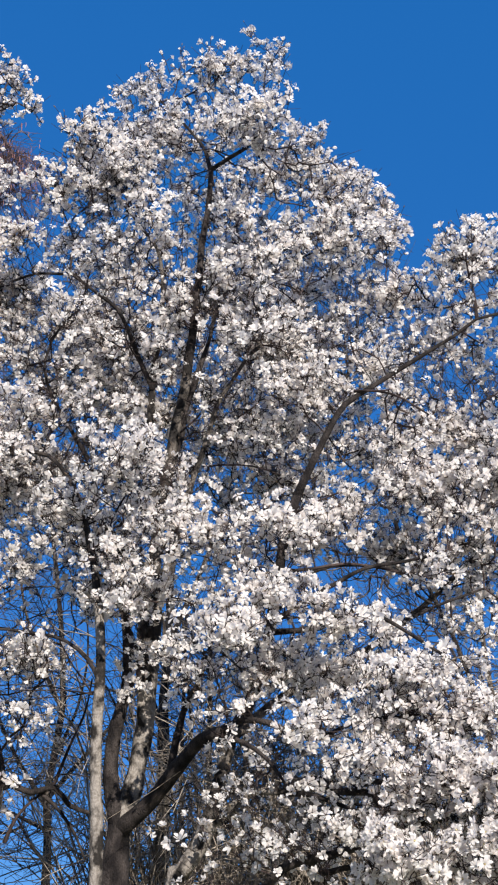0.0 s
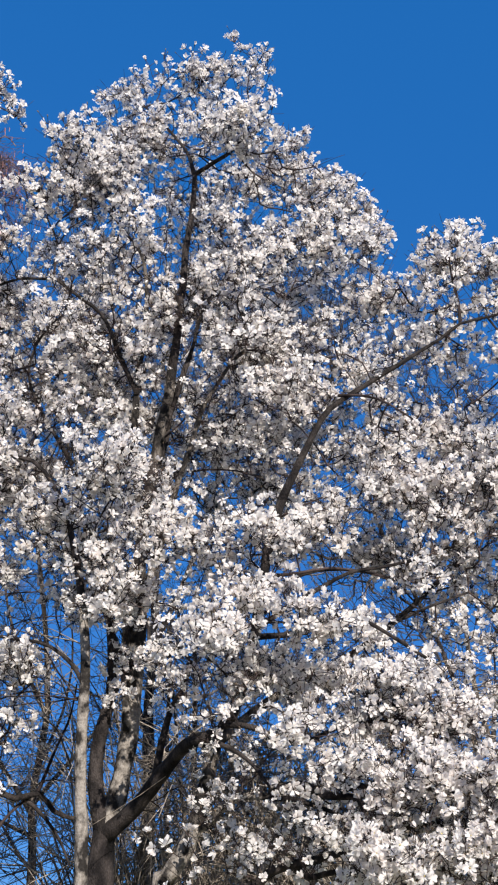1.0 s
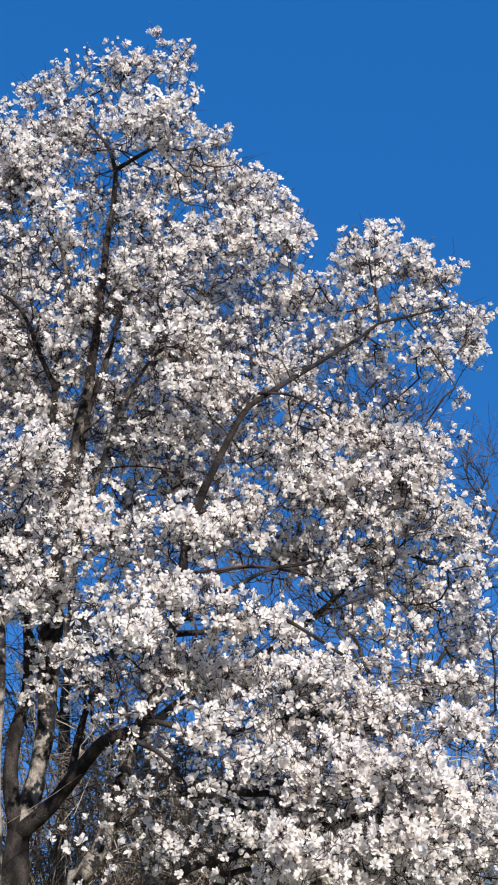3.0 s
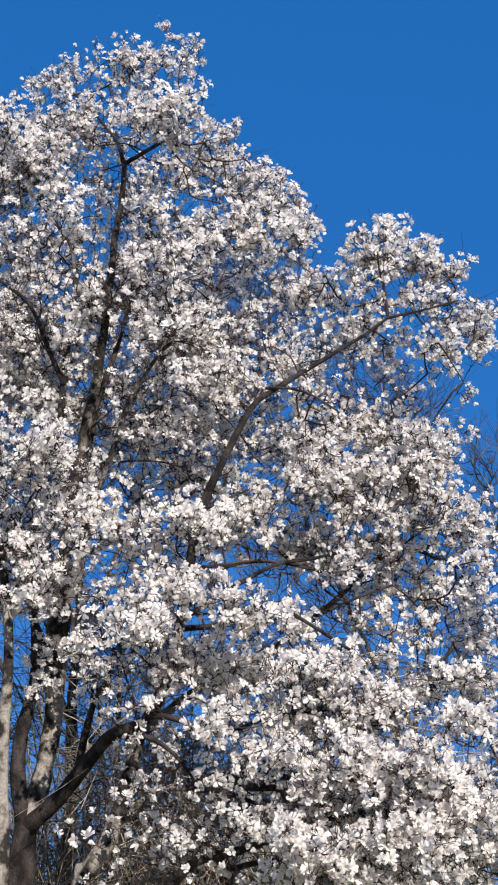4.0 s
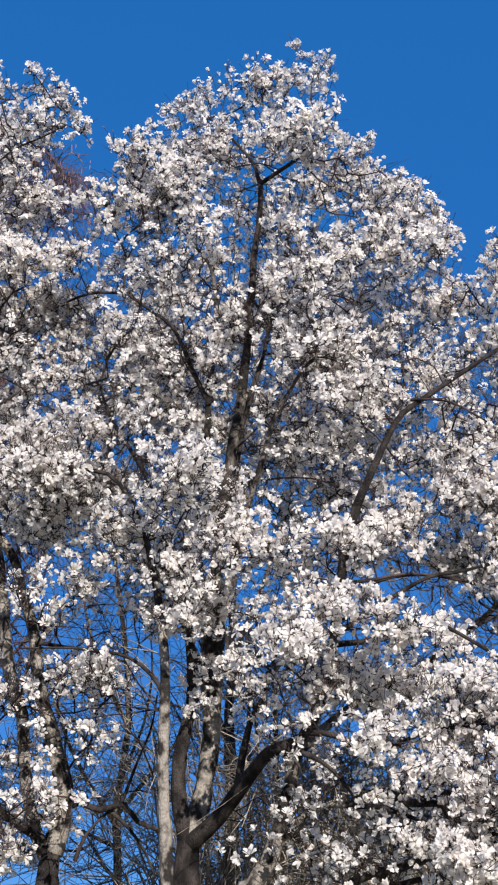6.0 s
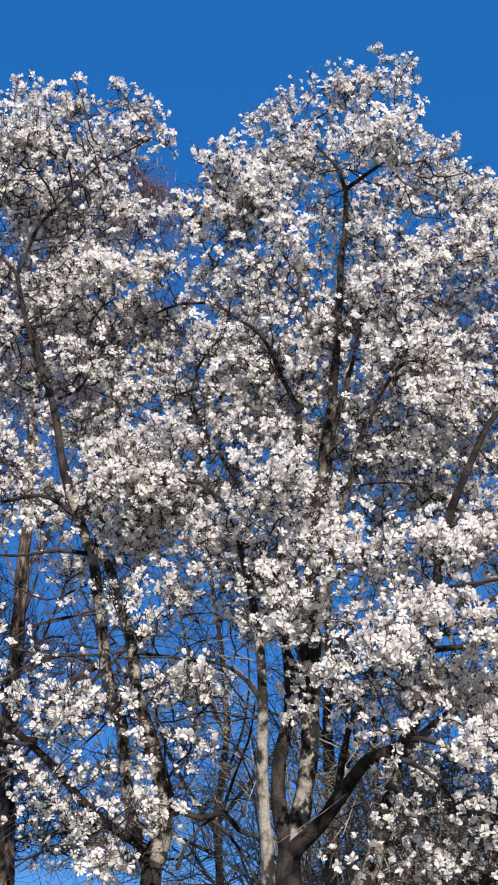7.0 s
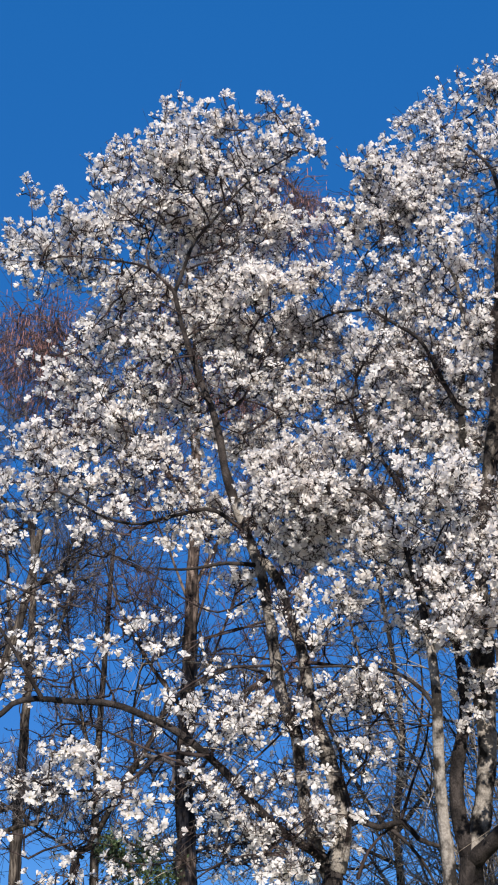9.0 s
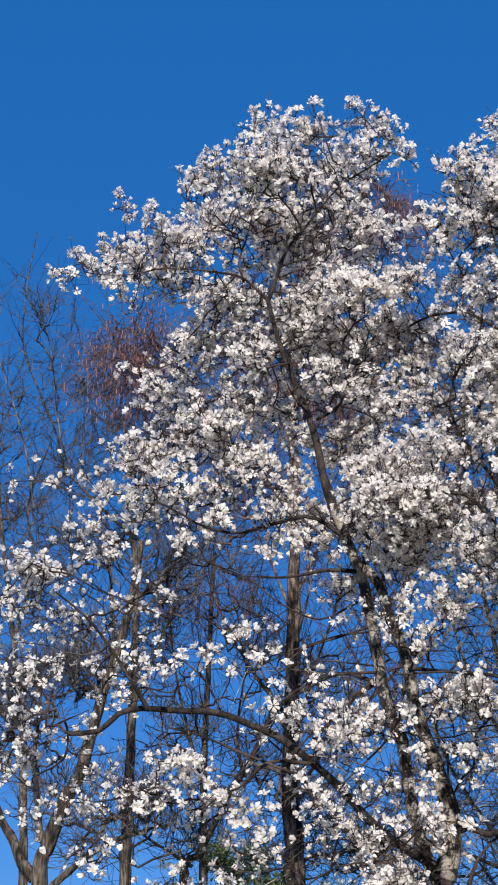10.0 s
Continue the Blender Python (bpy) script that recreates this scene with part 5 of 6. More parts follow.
spray(slim_magnolia, -5.78, 12.43, 9.15, 0.19, 0.09, 19)
spray(slim_magnolia, -4.44, 11.44, 8.50, 0.29, 0.15, 50)
spray(slim_magnolia, -5.65, 11.20, 8.52, 0.12, 0.07, 10)
spray(slim_magnolia, -2.64, 11.67, 3.92, 0.35, 0.23, 20, 1.1)
spray(slim_magnolia, -2.25, 12.25, 4.20, 0.42, 0.21, 24, 1.1)
spray(slim_magnolia, -1.80, 11.73, 4.05, 0.15, 0.10, 6, 1.1)
spray(slim_magnolia, -2.80, 11.29, 3.77, 0.29, 0.20, 15, 1.1)
spray(slim_magnolia, -2.63, 12.38, 3.56, 0.32, 0.24, 15, 1.1)
spray(slim_magnolia, -2.47, 11.66, 3.02, 0.30, 0.20, 21, 1.1)
spray(slim_magnolia, -2.70, 11.61, 2.93, 0.25, 0.20, 15, 1.1)
spray(slim_magnolia, -2.10, 11.10, 2.90, 0.19, 0.19, 10, 1.1)
spray(slim_magnolia, -2.55, 11.60, 2.65, 0.30, 0.17, 21, 1.1)
spray(slim_magnolia, -2.26, 12.37, 2.86, 0.21, 0.21, 8, 1.1)
spray(slim_magnolia, -2.91, 11.61, 3.30, 0.25, 0.25, 14, 1.1)
spray(slim_magnolia, -2.32, 12.09, 3.66, 0.26, 0.23, 10, 1.1)
spray(slim_magnolia, -1.73, 12.30, 3.63, 0.26, 0.13, 4, 1.1)
spray(slim_magnolia, -1.83, 11.00, 3.06, 0.23, 0.19, 5, 1.1)
spray(slim_magnolia, -2.10, 11.97, 4.65, 0.31, 0.26, 11, 1.1)
spray(slim_magnolia, -2.36, 11.20, 4.57, 0.24, 0.24, 12, 1.1)
spray(slim_magnolia, -3.36, 11.71, 3.82, 0.31, 0.26, 13, 1.1)
spray(slim_magnolia, -3.24, 12.19, 2.80, 0.31, 0.26, 15, 1.1)
spray(slim_magnolia, -2.25, 11.50, 3.80, 0.25, 0.20, 12, 1.1)
spray(slim_magnolia, -2.94, 12.01, 4.27, 0.31, 0.21, 9, 1.1)
spray(slim_magnolia, -5.88, 11.20, 5.60, 0.49, 0.33, 19, 1.1)
spray(slim_magnolia, -5.37, 11.64, 5.69, 0.44, 0.28, 18, 1.1)
spray(slim_magnolia, -5.79, 11.83, 5.20, 0.68, 0.39, 30, 1.1)
spray(slim_magnolia, -4.84, 11.56, 5.06, 0.59, 0.32, 15, 1.1)
spray(slim_magnolia, -5.82, 11.25, 4.51, 0.48, 0.32, 17, 1.1)
spray(slim_magnolia, -5.40, 11.84, 4.62, 0.55, 0.33, 16, 1.1)
spray(slim_magnolia, -4.21, 10.99, 4.30, 0.50, 0.30, 7, 1.1)
spray(slim_magnolia, -5.78, 11.26, 3.94, 0.48, 0.32, 17, 1.1)
spray(slim_magnolia, -5.45, 11.90, 3.88, 0.49, 0.33, 15, 1.1)
spray(slim_magnolia, -4.59, 11.50, 3.42, 0.57, 0.26, 25, 1.1)
spray(slim_magnolia, -3.80, 10.93, 3.17, 0.48, 0.24, 14, 1.1)
spray(slim_magnolia, -5.98, 11.75, 3.35, 0.49, 0.33, 15, 1.1)
spray(slim_magnolia, -4.58, 12.08, 3.00, 0.59, 0.27, 15, 1.1)
spray(slim_magnolia, -3.59, 11.04, 2.95, 0.43, 0.24, 14, 1.1)
spray(slim_magnolia, -3.56, 12.09, 3.57, 0.47, 0.32, 15, 1.1)
spray(slim_magnolia, -4.75, 10.81, 2.82, 0.49, 0.29, 8, 1.1)
spray(slim_magnolia, -3.96, 12.14, 4.87, 0.49, 0.33, 11, 1.1)
spray(slim_magnolia, -3.22, 11.65, 3.98, 0.41, 0.31, 13, 1.1)
spray(slim_magnolia, -3.49, 11.16, 3.90, 0.39, 0.25, 9, 1.1)
spray(slim_magnolia, -3.83, 11.03, 2.55, 0.48, 0.19, 13, 1.1)
spray(slim_magnolia, -4.89, 11.41, 2.51, 0.41, 0.21, 9, 1.1)
spray(slim_magnolia, -2.86, 11.40, 3.25, 0.34, 0.29, 15, 1.1)
spray(slim_magnolia, -2.78, 11.51, 3.93, 0.30, 0.30, 11, 1.1)
spray(slim_magnolia, -5.92, 11.52, 6.41, 0.51, 0.34, 15, 1.1)
spray(slim_magnolia, -3.99, 12.48, 10.21, 0.39, 0.26, 60)
spray(slim_magnolia, -3.33, 12.23, 9.85, 0.37, 0.25, 60)
spray(slim_magnolia, -4.04, 12.04, 9.59, 0.37, 0.25, 54)
spray(slim_magnolia, -3.57, 12.17, 9.43, 0.43, 0.25, 56)
spray(slim_magnolia, -3.15, 12.45, 8.96, 0.37, 0.24, 54)
spray(slim_magnolia, -4.32, 11.24, 9.22, 0.24, 0.18, 30)
spray(slim_magnolia, -3.83, 12.59, 10.70, 0.40, 0.20, 36)
spray(slim_magnolia, -2.87, 11.85, 9.32, 0.24, 0.24, 32)
spray(slim_magnolia, -5.15, 12.29, 7.37, 0.42, 0.27, 31)
spray(slim_magnolia, -4.27, 11.63, 6.88, 0.39, 0.25, 79)
spray(slim_magnolia, -4.03, 12.68, 7.43, 0.42, 0.27, 79)
spray(slim_magnolia, -4.00, 11.73, 6.42, 0.38, 0.25, 71)
spray(slim_magnolia, -4.62, 11.40, 6.23, 0.38, 0.24, 71)
spray(slim_magnolia, -3.70, 12.28, 6.30, 0.34, 0.25, 67)
spray(slim_magnolia, -5.15, 11.72, 6.16, 0.34, 0.25, 34)
spray(slim_magnolia, -3.53, 12.68, 6.99, 0.35, 0.26, 67)
spray(slim_magnolia, -3.00, 11.55, 7.14, 0.33, 0.27, 75)
spray(slim_magnolia, -2.80, 12.10, 7.68, 0.29, 0.29, 56)
spray(slim_magnolia, -2.59, 12.24, 8.11, 0.29, 0.35, 60)
spray(slim_magnolia, -3.39, 12.10, 8.00, 0.41, 0.29, 87)
spray(slim_magnolia, -3.79, 11.48, 7.49, 0.39, 0.28, 87)
spray(slim_magnolia, -4.68, 12.13, 7.90, 0.42, 0.27, 39)
spray(slim_magnolia, -5.13, 11.58, 7.56, 0.35, 0.26, 16)
spray(slim_magnolia, -2.93, 11.46, 8.13, 0.33, 0.28, 60)
spray(slim_magnolia, -4.53, 12.67, 8.83, 0.38, 0.28, 54)
spray(slim_magnolia, -3.53, 11.76, 5.71, 0.32, 0.21, 48)
spray(slim_magnolia, -4.29, 11.50, 5.79, 0.37, 0.21, 56)
spray(slim_magnolia, -4.23, 12.64, 9.26, 0.38, 0.32, 52)
spray(slim_magnolia, -3.38, 12.37, 8.75, 0.36, 0.30, 52)
spray(slim_magnolia, -3.82, 12.18, 7.79, 0.35, 0.23, 42)
spray(slim_magnolia, -3.09, 12.65, 8.31, 0.30, 0.30, 37)
spray(slim_magnolia, -2.64, 11.45, 5.33, 0.31, 0.25, 25, 1.1)
spray(slim_magnolia, -2.34, 12.02, 5.43, 0.32, 0.26, 28, 1.1)
spray(slim_magnolia, -2.00, 11.25, 4.81, 0.24, 0.24, 15, 1.1)
spray(slim_magnolia, -2.40, 11.26, 4.79, 0.25, 0.20, 12, 1.1)
spray(slim_magnolia, -3.14, 12.18, 5.30, 0.27, 0.27, 37, 1.1)
spray(slim_magnolia, -2.88, 12.05, 4.87, 0.26, 0.21, 12, 1.1)
spray(slim_magnolia, -3.15, 11.77, 5.68, 0.32, 0.21, 36, 1.1)
spray(slim_magnolia, -1.70, 11.12, 4.08, 0.19, 0.29, 24, 1.1)
spray(slim_magnolia, -1.84, 11.34, 3.57, 0.19, 0.29, 18, 1.1)
spray(slim_magnolia, -3.62, 12.50, 9.23, 0.31, 0.37, 52)
spray(slim_magnolia, -3.24, 11.84, 7.89, 0.28, 0.28, 31)
spray(slim_magnolia, -2.77, 11.26, 5.62, 0.35, 0.20, 42)
spray(slim_magnolia, -2.22, 11.53, 5.34, 0.36, 0.20, 24)
spray(slim_magnolia, -1.79, 12.03, 5.24, 0.31, 0.21, 36)
spray(slim_magnolia, -6.08, 12.11, 5.65, 0.58, 0.35, 40, 0)
spray(slim_magnolia, -4.89, 11.54, 5.11, 0.54, 0.32, 50, 0)
spray(slim_magnolia, -3.94, 11.25, 4.96, 0.41, 0.31, 40, 0)
spray(slim_magnolia, -4.63, 12.01, 5.74, 0.45, 0.28, 40, 0)
spray(slim_magnolia, -5.34, 11.33, 4.39, 0.53, 0.32, 50, 0)
spray(slim_magnolia, -4.31, 11.27, 4.22, 0.51, 0.31, 50, 0)
spray(slim_magnolia, -3.77, 11.71, 4.27, 0.31, 0.31, 30, 0)
spray(slim_magnolia, -5.71, 11.62, 3.68, 0.49, 0.32, 50, 0)
spray(slim_magnolia, -5.02, 12.11, 3.89, 0.44, 0.27, 40, 0)
spray(slim_magnolia, -3.91, 11.53, 3.59, 0.41, 0.31, 40, 0)
spray(slim_magnolia, -3.26, 11.80, 4.01, 0.41, 0.31, 40, 0)
spray(slim_magnolia, -5.19, 11.54, 3.15, 0.47, 0.32, 40, 0)
spray(slim_magnolia, -4.33, 11.85, 2.96, 0.47, 0.31, 40, 0)
spray(slim_magnolia, -3.37, 12.16, 3.02, 0.42, 0.31, 40, 0)
spray(slim_magnolia, -2.75, 11.04, 4.17, 0.29, 0.24, 25, 0)
spray(slim_magnolia, -4.16, 12.15, 6.57, 0.45, 0.34, 40, 0)
spray(slim_magnolia, -5.24, 12.16, 7.20, 0.42, 0.36, 30, 0)
spray(slim_magnolia, -3.12, 11.41, 7.22, 0.43, 0.32, 40, 0)
spray(slim_magnolia, -3.29, 11.64, 9.82, 0.60, 0.30, 60, 0)
spray(slim_magnolia, -3.93, 11.35, 9.15, 0.59, 0.35, 60, 0)
spray(slim_magnolia, -2.99, 11.38, 8.67, 0.57, 0.34, 60, 0)
spray(slim_magnolia, -5.02, 11.92, 9.06, 0.49, 0.31, 40, 0)
spray(slim_magnolia, -3.69, 11.75, 8.02, 0.69, 0.34, 60, 0)
spray(slim_magnolia, -2.76, 11.28, 7.35, 0.43, 0.32, 50, 0)
spray(slim_magnolia, -4.18, 11.46, 7.33, 0.50, 0.33, 40, 0)
spray(slim_magnolia, -2.39, 11.88, 5.99, 0.48, 0.32, 50, 0)
spray(slim_magnolia, -2.93, 11.60, 3.90, 0.2, 0.14, 14, 1.6)
spray(slim_magnolia, -2.04, 11.70, 4.09, 0.3, 0.1, 34, 1.6)
spray(slim_magnolia, -3.03, 11.60, 3.74, 0.2, 0.15, 14, 1.6)
spray(slim_magnolia, -2.51, 11.60, 3.85, 0.25, 0.14, 30, 1.6)
spray(slim_magnolia, -2.28, 11.50, 3.00, 0.22, 0.2, 34, 1.6)
spray(slim_magnolia, -2.66, 11.50, 2.92, 0.28, 0.18, 36, 1.6)
spray(slim_magnolia, -2.47, 11.40, 2.58, 0.28, 0.14, 36, 1.6)
spray(slim_magnolia, -2.03, 11.60, 4.85, 0.14, 0.1, 14, 1.6)
spray(slim_magnolia, -2.63, 11.60, 4.88, 0.14, 0.12, 14, 1.6)
spray(slim_magnolia, -2.39, 11.60, 3.44, 0.2, 0.12, 16, 1.6)
spray(slim_magnolia, -3.09, 11.40, 3.00, 0.25, 0.2, 20, 1.6)
flower_tree(slim_magnolia, 2.4, 0.08, 0.0, 0.0036, 0.87, 1.4)

# ---- bare trees behind ----
birch = Tree("birch_tree", (-6.0, 20.0, 0.0), BIRCH_BARK, BIRCH_TWIG, 31, "tall bare birch with peeling brown bark and reddish catkins", "tree", "bare trees behind")
limb(birch, "trunk", 0.215, 0.060, (-5.87, 20.00, -0.05), (-5.87, 20.00, 3.09), (-5.94, 20.00, 4.44), (-5.92, 20.00, 5.71), (-5.89, 20.00, 7.03), (-5.87, 20.00, 8.42), (-5.86, 20.00, 9.38), (-5.90, 20.00, 10.28), (-5.85, 20.00, 11.40))
limb(birch, "limb", 0.05, 0.012, (-5.85, 20.00, 11.40), (-5.62, 20.00, 12.32), (-5.06, 20.00, 13.21), (-4.45, 20.00, 14.11), (-4.13, 20.00, 14.73))
limb(birch, "limb", 0.05, 0.012, (-5.86, 20.00, 11.29), (-6.07, 20.00, 12.39), (-6.38, 20.00, 13.77), (-6.72, 20.00, 15.46), (-6.61, 20.00, 15.93))
limb(birch, "limb", 0.04, 0.012, (-5.93, 20.00, 8.90), (-6.66, 20.00, 9.76), (-7.37, 20.00, 10.66), (-8.12, 20.00, 11.71), (-8.92, 20.00, 12.82))
limb(birch, "limb", 0.04, 0.012, (-5.96, 20.00, 7.21), (-5.56, 20.17, 8.15), (-5.12, 20.33, 9.12), (-4.76, 20.50, 10.13))
limb(birch, "limb", 0.04, 0.012, (-5.99, 20.00, 5.54), (-6.56, 19.83, 6.32), (-6.99, 19.67, 7.20), (-7.32, 19.50, 8.11))
limb(birch, "limb", 0.03, 0.008, (-5.83, 20.00, 5.35), (-5.53, 20.00, 6.29), (-5.22, 20.00, 7.17), (-4.90, 20.00, 7.97), (-4.48, 20.00, 8.70))
limb(birch, "limb", 0.03, 0.008, (-5.89, 20.00, 6.56), (-5.68, 20.00, 7.27), (-5.50, 20.00, 8.09), (-5.39, 20.00, 8.74))
limb(birch, "limb", 0.03, 0.008, (-5.85, 20.00, 4.35), (-5.38, 20.00, 5.09), (-4.90, 20.00, 6.01), (-4.32, 20.00, 6.87))
limb(birch, "limb", 0.03, 0.008, (-5.90, 20.00, 7.10), (-6.27, 20.00, 8.03), (-6.60, 20.00, 8.79), (-6.86, 20.00, 9.78))
limb(birch, "limb", 0.03, 0.008, (-5.88, 20.00, 5.01), (-6.32, 20.00, 6.05), (-6.64, 20.00, 6.76), (-7.09, 20.00, 7.87))
limb(birch, "limb", 0.030, 0.008, (-4.79, 20.00, 11.96), (-4.62, 20.04, 12.82), (-4.43, 20.08, 13.71), (-4.22, 20.12, 14.50), (-4.01, 20.16, 14.83), (-3.81, 20.20, 14.65))
spray(birch, -4.18, 19.28, 7.59, 0.60, 0.77, 40)
spray(birch, -4.12, 19.21, 6.03, 0.58, 0.58, 40)
spray(birch, -5.58, 20.26, 8.18, 0.55, 0.73, 32)
spray(birch, -6.23, 19.35, 7.06, 0.52, 0.70, 32)
spray(birch, -4.13, 19.86, 13.86, 0.59, 0.69, 96)
spray(birch, -4.79, 20.70, 15.17, 0.42, 0.42, 48)
spray(birch, -5.28, 19.34, 13.43, 0.96, 0.87, 205)
spray(birch, -6.55, 19.83, 15.32, 0.72, 0.52, 64)
spray(birch, -8.46, 19.51, 11.86, 0.88, 0.97, 333)
spray(birch, -7.97, 20.47, 11.13, 0.79, 0.69, 154)
spray(birch, -5.11, 20.03, 10.79, 0.93, 0.75, 205)
spray(birch, -4.60, 19.33, 8.54, 0.78, 0.70, 102)
spray(birch, -7.18, 20.41, 9.16, 0.85, 0.76, 102)
spray(birch, -7.44, 20.68, 7.31, 0.94, 0.84, 56)
spray(birch, -5.09, 20.46, 7.08, 0.81, 0.81, 56)
spray(birch, -5.41, 19.55, 5.18, 1.02, 0.68, 22)
spray(birch, -6.96, 20.78, 5.46, 0.64, 0.64, 19)
spray(birch, -4.09, 20.10, 14.42, 0.25, 0.3, 22)
spray(birch, -4.31, 20.10, 13.71, 0.35, 0.35, 22)
spray(birch, -3.92, 20.10, 14.46, 0.12, 0.2, 11)
spray(birch, -6.20, 20.30, 11.40, 0.90, 0.80, 130)
spray(birch, -5.50, 20.30, 12.30, 0.80, 0.80, 110)
spray(birch, -6.90, 20.20, 12.60, 0.80, 0.90, 110)
spray(birch, -6.30, 20.20, 9.60, 0.80, 0.80, 90)
bare_crown(birch, 0.0056, 0.42, 0.5, 1.5)
forked_tree = Tree("bare_tree", (-9.0, 19.0, 0.0), GREY_BARK, RED_TWIG, 32, "bare forked tree with a leaning grey-brown trunk", "tree", "bare trees behind")
limb(forked_tree, "trunk", 0.19, 0.05, (-9.48, 19.00, -0.05), (-9.48, 19.00, 3.07), (-9.38, 19.00, 3.61), (-9.15, 19.00, 4.25), (-8.94, 19.00, 4.66), (-8.79, 19.00, 5.15), (-8.60, 19.00, 5.91), (-8.35, 19.00, 6.69), (-8.20, 19.00, 7.39), (-8.09, 19.00, 8.21))
limb(forked_tree, "limb", 0.1, 0.03, (-9.58, 19.00, 3.17), (-9.78, 19.00, 3.37), (-9.98, 19.00, 3.74), (-10.21, 19.00, 4.07), (-10.68, 19.00, 4.98), (-10.95, 19.00, 5.78))
limb(forked_tree, "limb", 0.07, 0.03, (-9.47, 19.00, 2.80), (-9.25, 19.00, 3.06), (-8.72, 18.87, 3.42), (-8.22, 18.73, 3.63), (-7.65, 18.60, 3.76))
limb(forked_tree, "limb", 0.06, 0.02, (-9.51, 19.00, 3.69), (-9.67, 19.07, 4.44), (-9.77, 19.15, 5.13), (-9.80, 19.23, 5.94), (-9.99, 19.30, 6.68))
spray(forked_tree, -8.61, 19.28, 6.59, 0.81, 0.81, 104)
spray(forked_tree, -7.52, 18.80, 7.73, 0.70, 0.61, 104)
spray(forked_tree, -9.81, 18.34, 5.59, 0.70, 0.79, 125)
spray(forked_tree, -9.26, 19.05, 6.31, 0.63, 0.54, 83)
spray(forked_tree, -7.55, 18.33, 4.04, 0.49, 0.33, 62)
bare_crown(forked_tree, 0.0070, 0.42)
bare_tree = Tree("bare_tree", (-9.4, 22.0, 0.0), GREY_BARK, RED_TWIG, 33, "tall bare tree with fine upright twigs", "tree", "bare trees behind")
limb(bare_tree, "trunk", 0.15, 0.05, (-9.40, 22.00, -0.05), (-9.40, 22.00, 3.28), (-9.42, 22.00, 4.35), (-9.41, 22.00, 5.78), (-9.39, 22.00, 7.26), (-9.46, 22.00, 8.83), (-9.58, 22.00, 9.49))
limb(bare_tree, "limb", 0.035, 0.008, (-9.55, 22.00, 9.38), (-10.32, 22.00, 10.11), (-11.00, 22.00, 10.89), (-11.24, 22.00, 11.62), (-11.88, 22.00, 13.03), (-12.11, 22.00, 13.68), (-12.13, 22.00, 14.87), (-11.99, 22.00, 16.24))
limb(bare_tree, "limb", 0.025, 0.007, (-10.88, 22.00, 10.74), (-11.19, 22.00, 11.74), (-11.43, 22.00, 13.23), (-11.69, 22.00, 14.10), (-11.87, 22.00, 14.62))
limb(bare_tree, "limb", 0.035, 0.008, (-9.48, 22.00, 8.83), (-9.58, 22.10, 10.52), (-9.90, 22.20, 11.67), (-10.51, 22.30, 12.45), (-11.01, 22.40, 13.36), (-11.59, 22.50, 14.12))
limb(bare_tree, "limb", 0.03, 0.007, (-9.51, 22.00, 9.92), (-9.37, 22.00, 11.49), (-9.62, 22.00, 12.34), (-9.89, 22.00, 13.15), (-10.40, 22.00, 13.90), (-11.05, 22.00, 14.78))
limb(bare_tree, "limb", 0.06, 0.02, (-9.46, 22.00, 6.76), (-9.74, 21.93, 7.37), (-9.83, 21.85, 7.98), (-9.86, 21.77, 8.69), (-9.97, 21.70, 9.32))
limb(bare_tree, "limb", 0.035, 0.02, (-9.45, 21.80, 7.63), (-9.66, 21.73, 7.37), (-9.80, 21.67, 7.06), (-10.04, 21.60, 7.42))
limb(bare_tree, "limb", 0.04, 0.015, (-9.39, 22.00, 6.26), (-8.96, 22.00, 7.24), (-8.67, 22.00, 8.24), (-8.49, 22.00, 9.28))
limb(bare_tree, "limb", 0.025, 0.006, (-11.60, 22.00, 10.13), (-11.87, 22.00, 11.31), (-12.28, 22.00, 12.56), (-12.68, 22.00, 13.61), (-12.67, 22.00, 14.89))
spray(bare_tree, -11.47, 21.41, 13.90, 0.74, 1.11, 53)
spray(bare_tree, -12.16, 22.24, 12.65, 0.88, 1.00, 60)
spray(bare_tree, -11.01, 22.40, 12.81, 0.87, 0.99, 96)
spray(bare_tree, -11.04, 22.19, 10.94, 1.08, 0.72, 108)
spray(bare_tree, -10.01, 21.92, 11.53, 0.71, 0.83, 72)
spray(bare_tree, -10.17, 22.54, 9.49, 0.94, 0.71, 96)
spray(bare_tree, -9.31, 22.57, 10.55, 0.71, 0.83, 72)
spray(bare_tree, -10.71, 21.26, 9.25, 0.80, 0.68, 84)
spray(bare_tree, -8.71, 22.38, 8.24, 0.79, 0.68, 60)
bare_crown(bare_tree, 0.0060, 0.36, climb=0.6, bend=0.05)
edge_tree = Tree("bare_tree", (-12.0, 24.0, 0.0), GREY_BARK, RED_TWIG, 34, "slender bare tree with grey bark", "tree", "bare trees behind")
limb(edge_tree, "trunk", 0.13, 0.03, (-12.32, 24.00, -0.05), (-12.32, 24.00, 3.46), (-12.44, 24.00, 4.97), (-12.57, 24.00, 6.48), (-12.80, 24.00, 7.60), (-13.09, 24.00, 9.13), (-13.34, 24.00, 10.36), (-13.62, 24.00, 12.27))
limb(edge_tree, "limb", 0.04, 0.015, (-12.89, 24.00, 8.07), (-12.56, 24.00, 9.68), (-12.79, 24.00, 10.92), (-12.37, 24.00, 12.39))
limb(edge_tree, "limb", 0.05, 0.015, (-12.60, 24.00, 5.94), (-13.08, 24.00, 6.84), (-14.01, 24.00, 8.61), (-14.59, 24.00, 10.47))
spray(edge_tree, -13.32, 24.49, 11.14, 0.97, 0.97, 83)
spray(edge_tree, -12.61, 24.17, 9.14, 0.82, 0.82, 83)
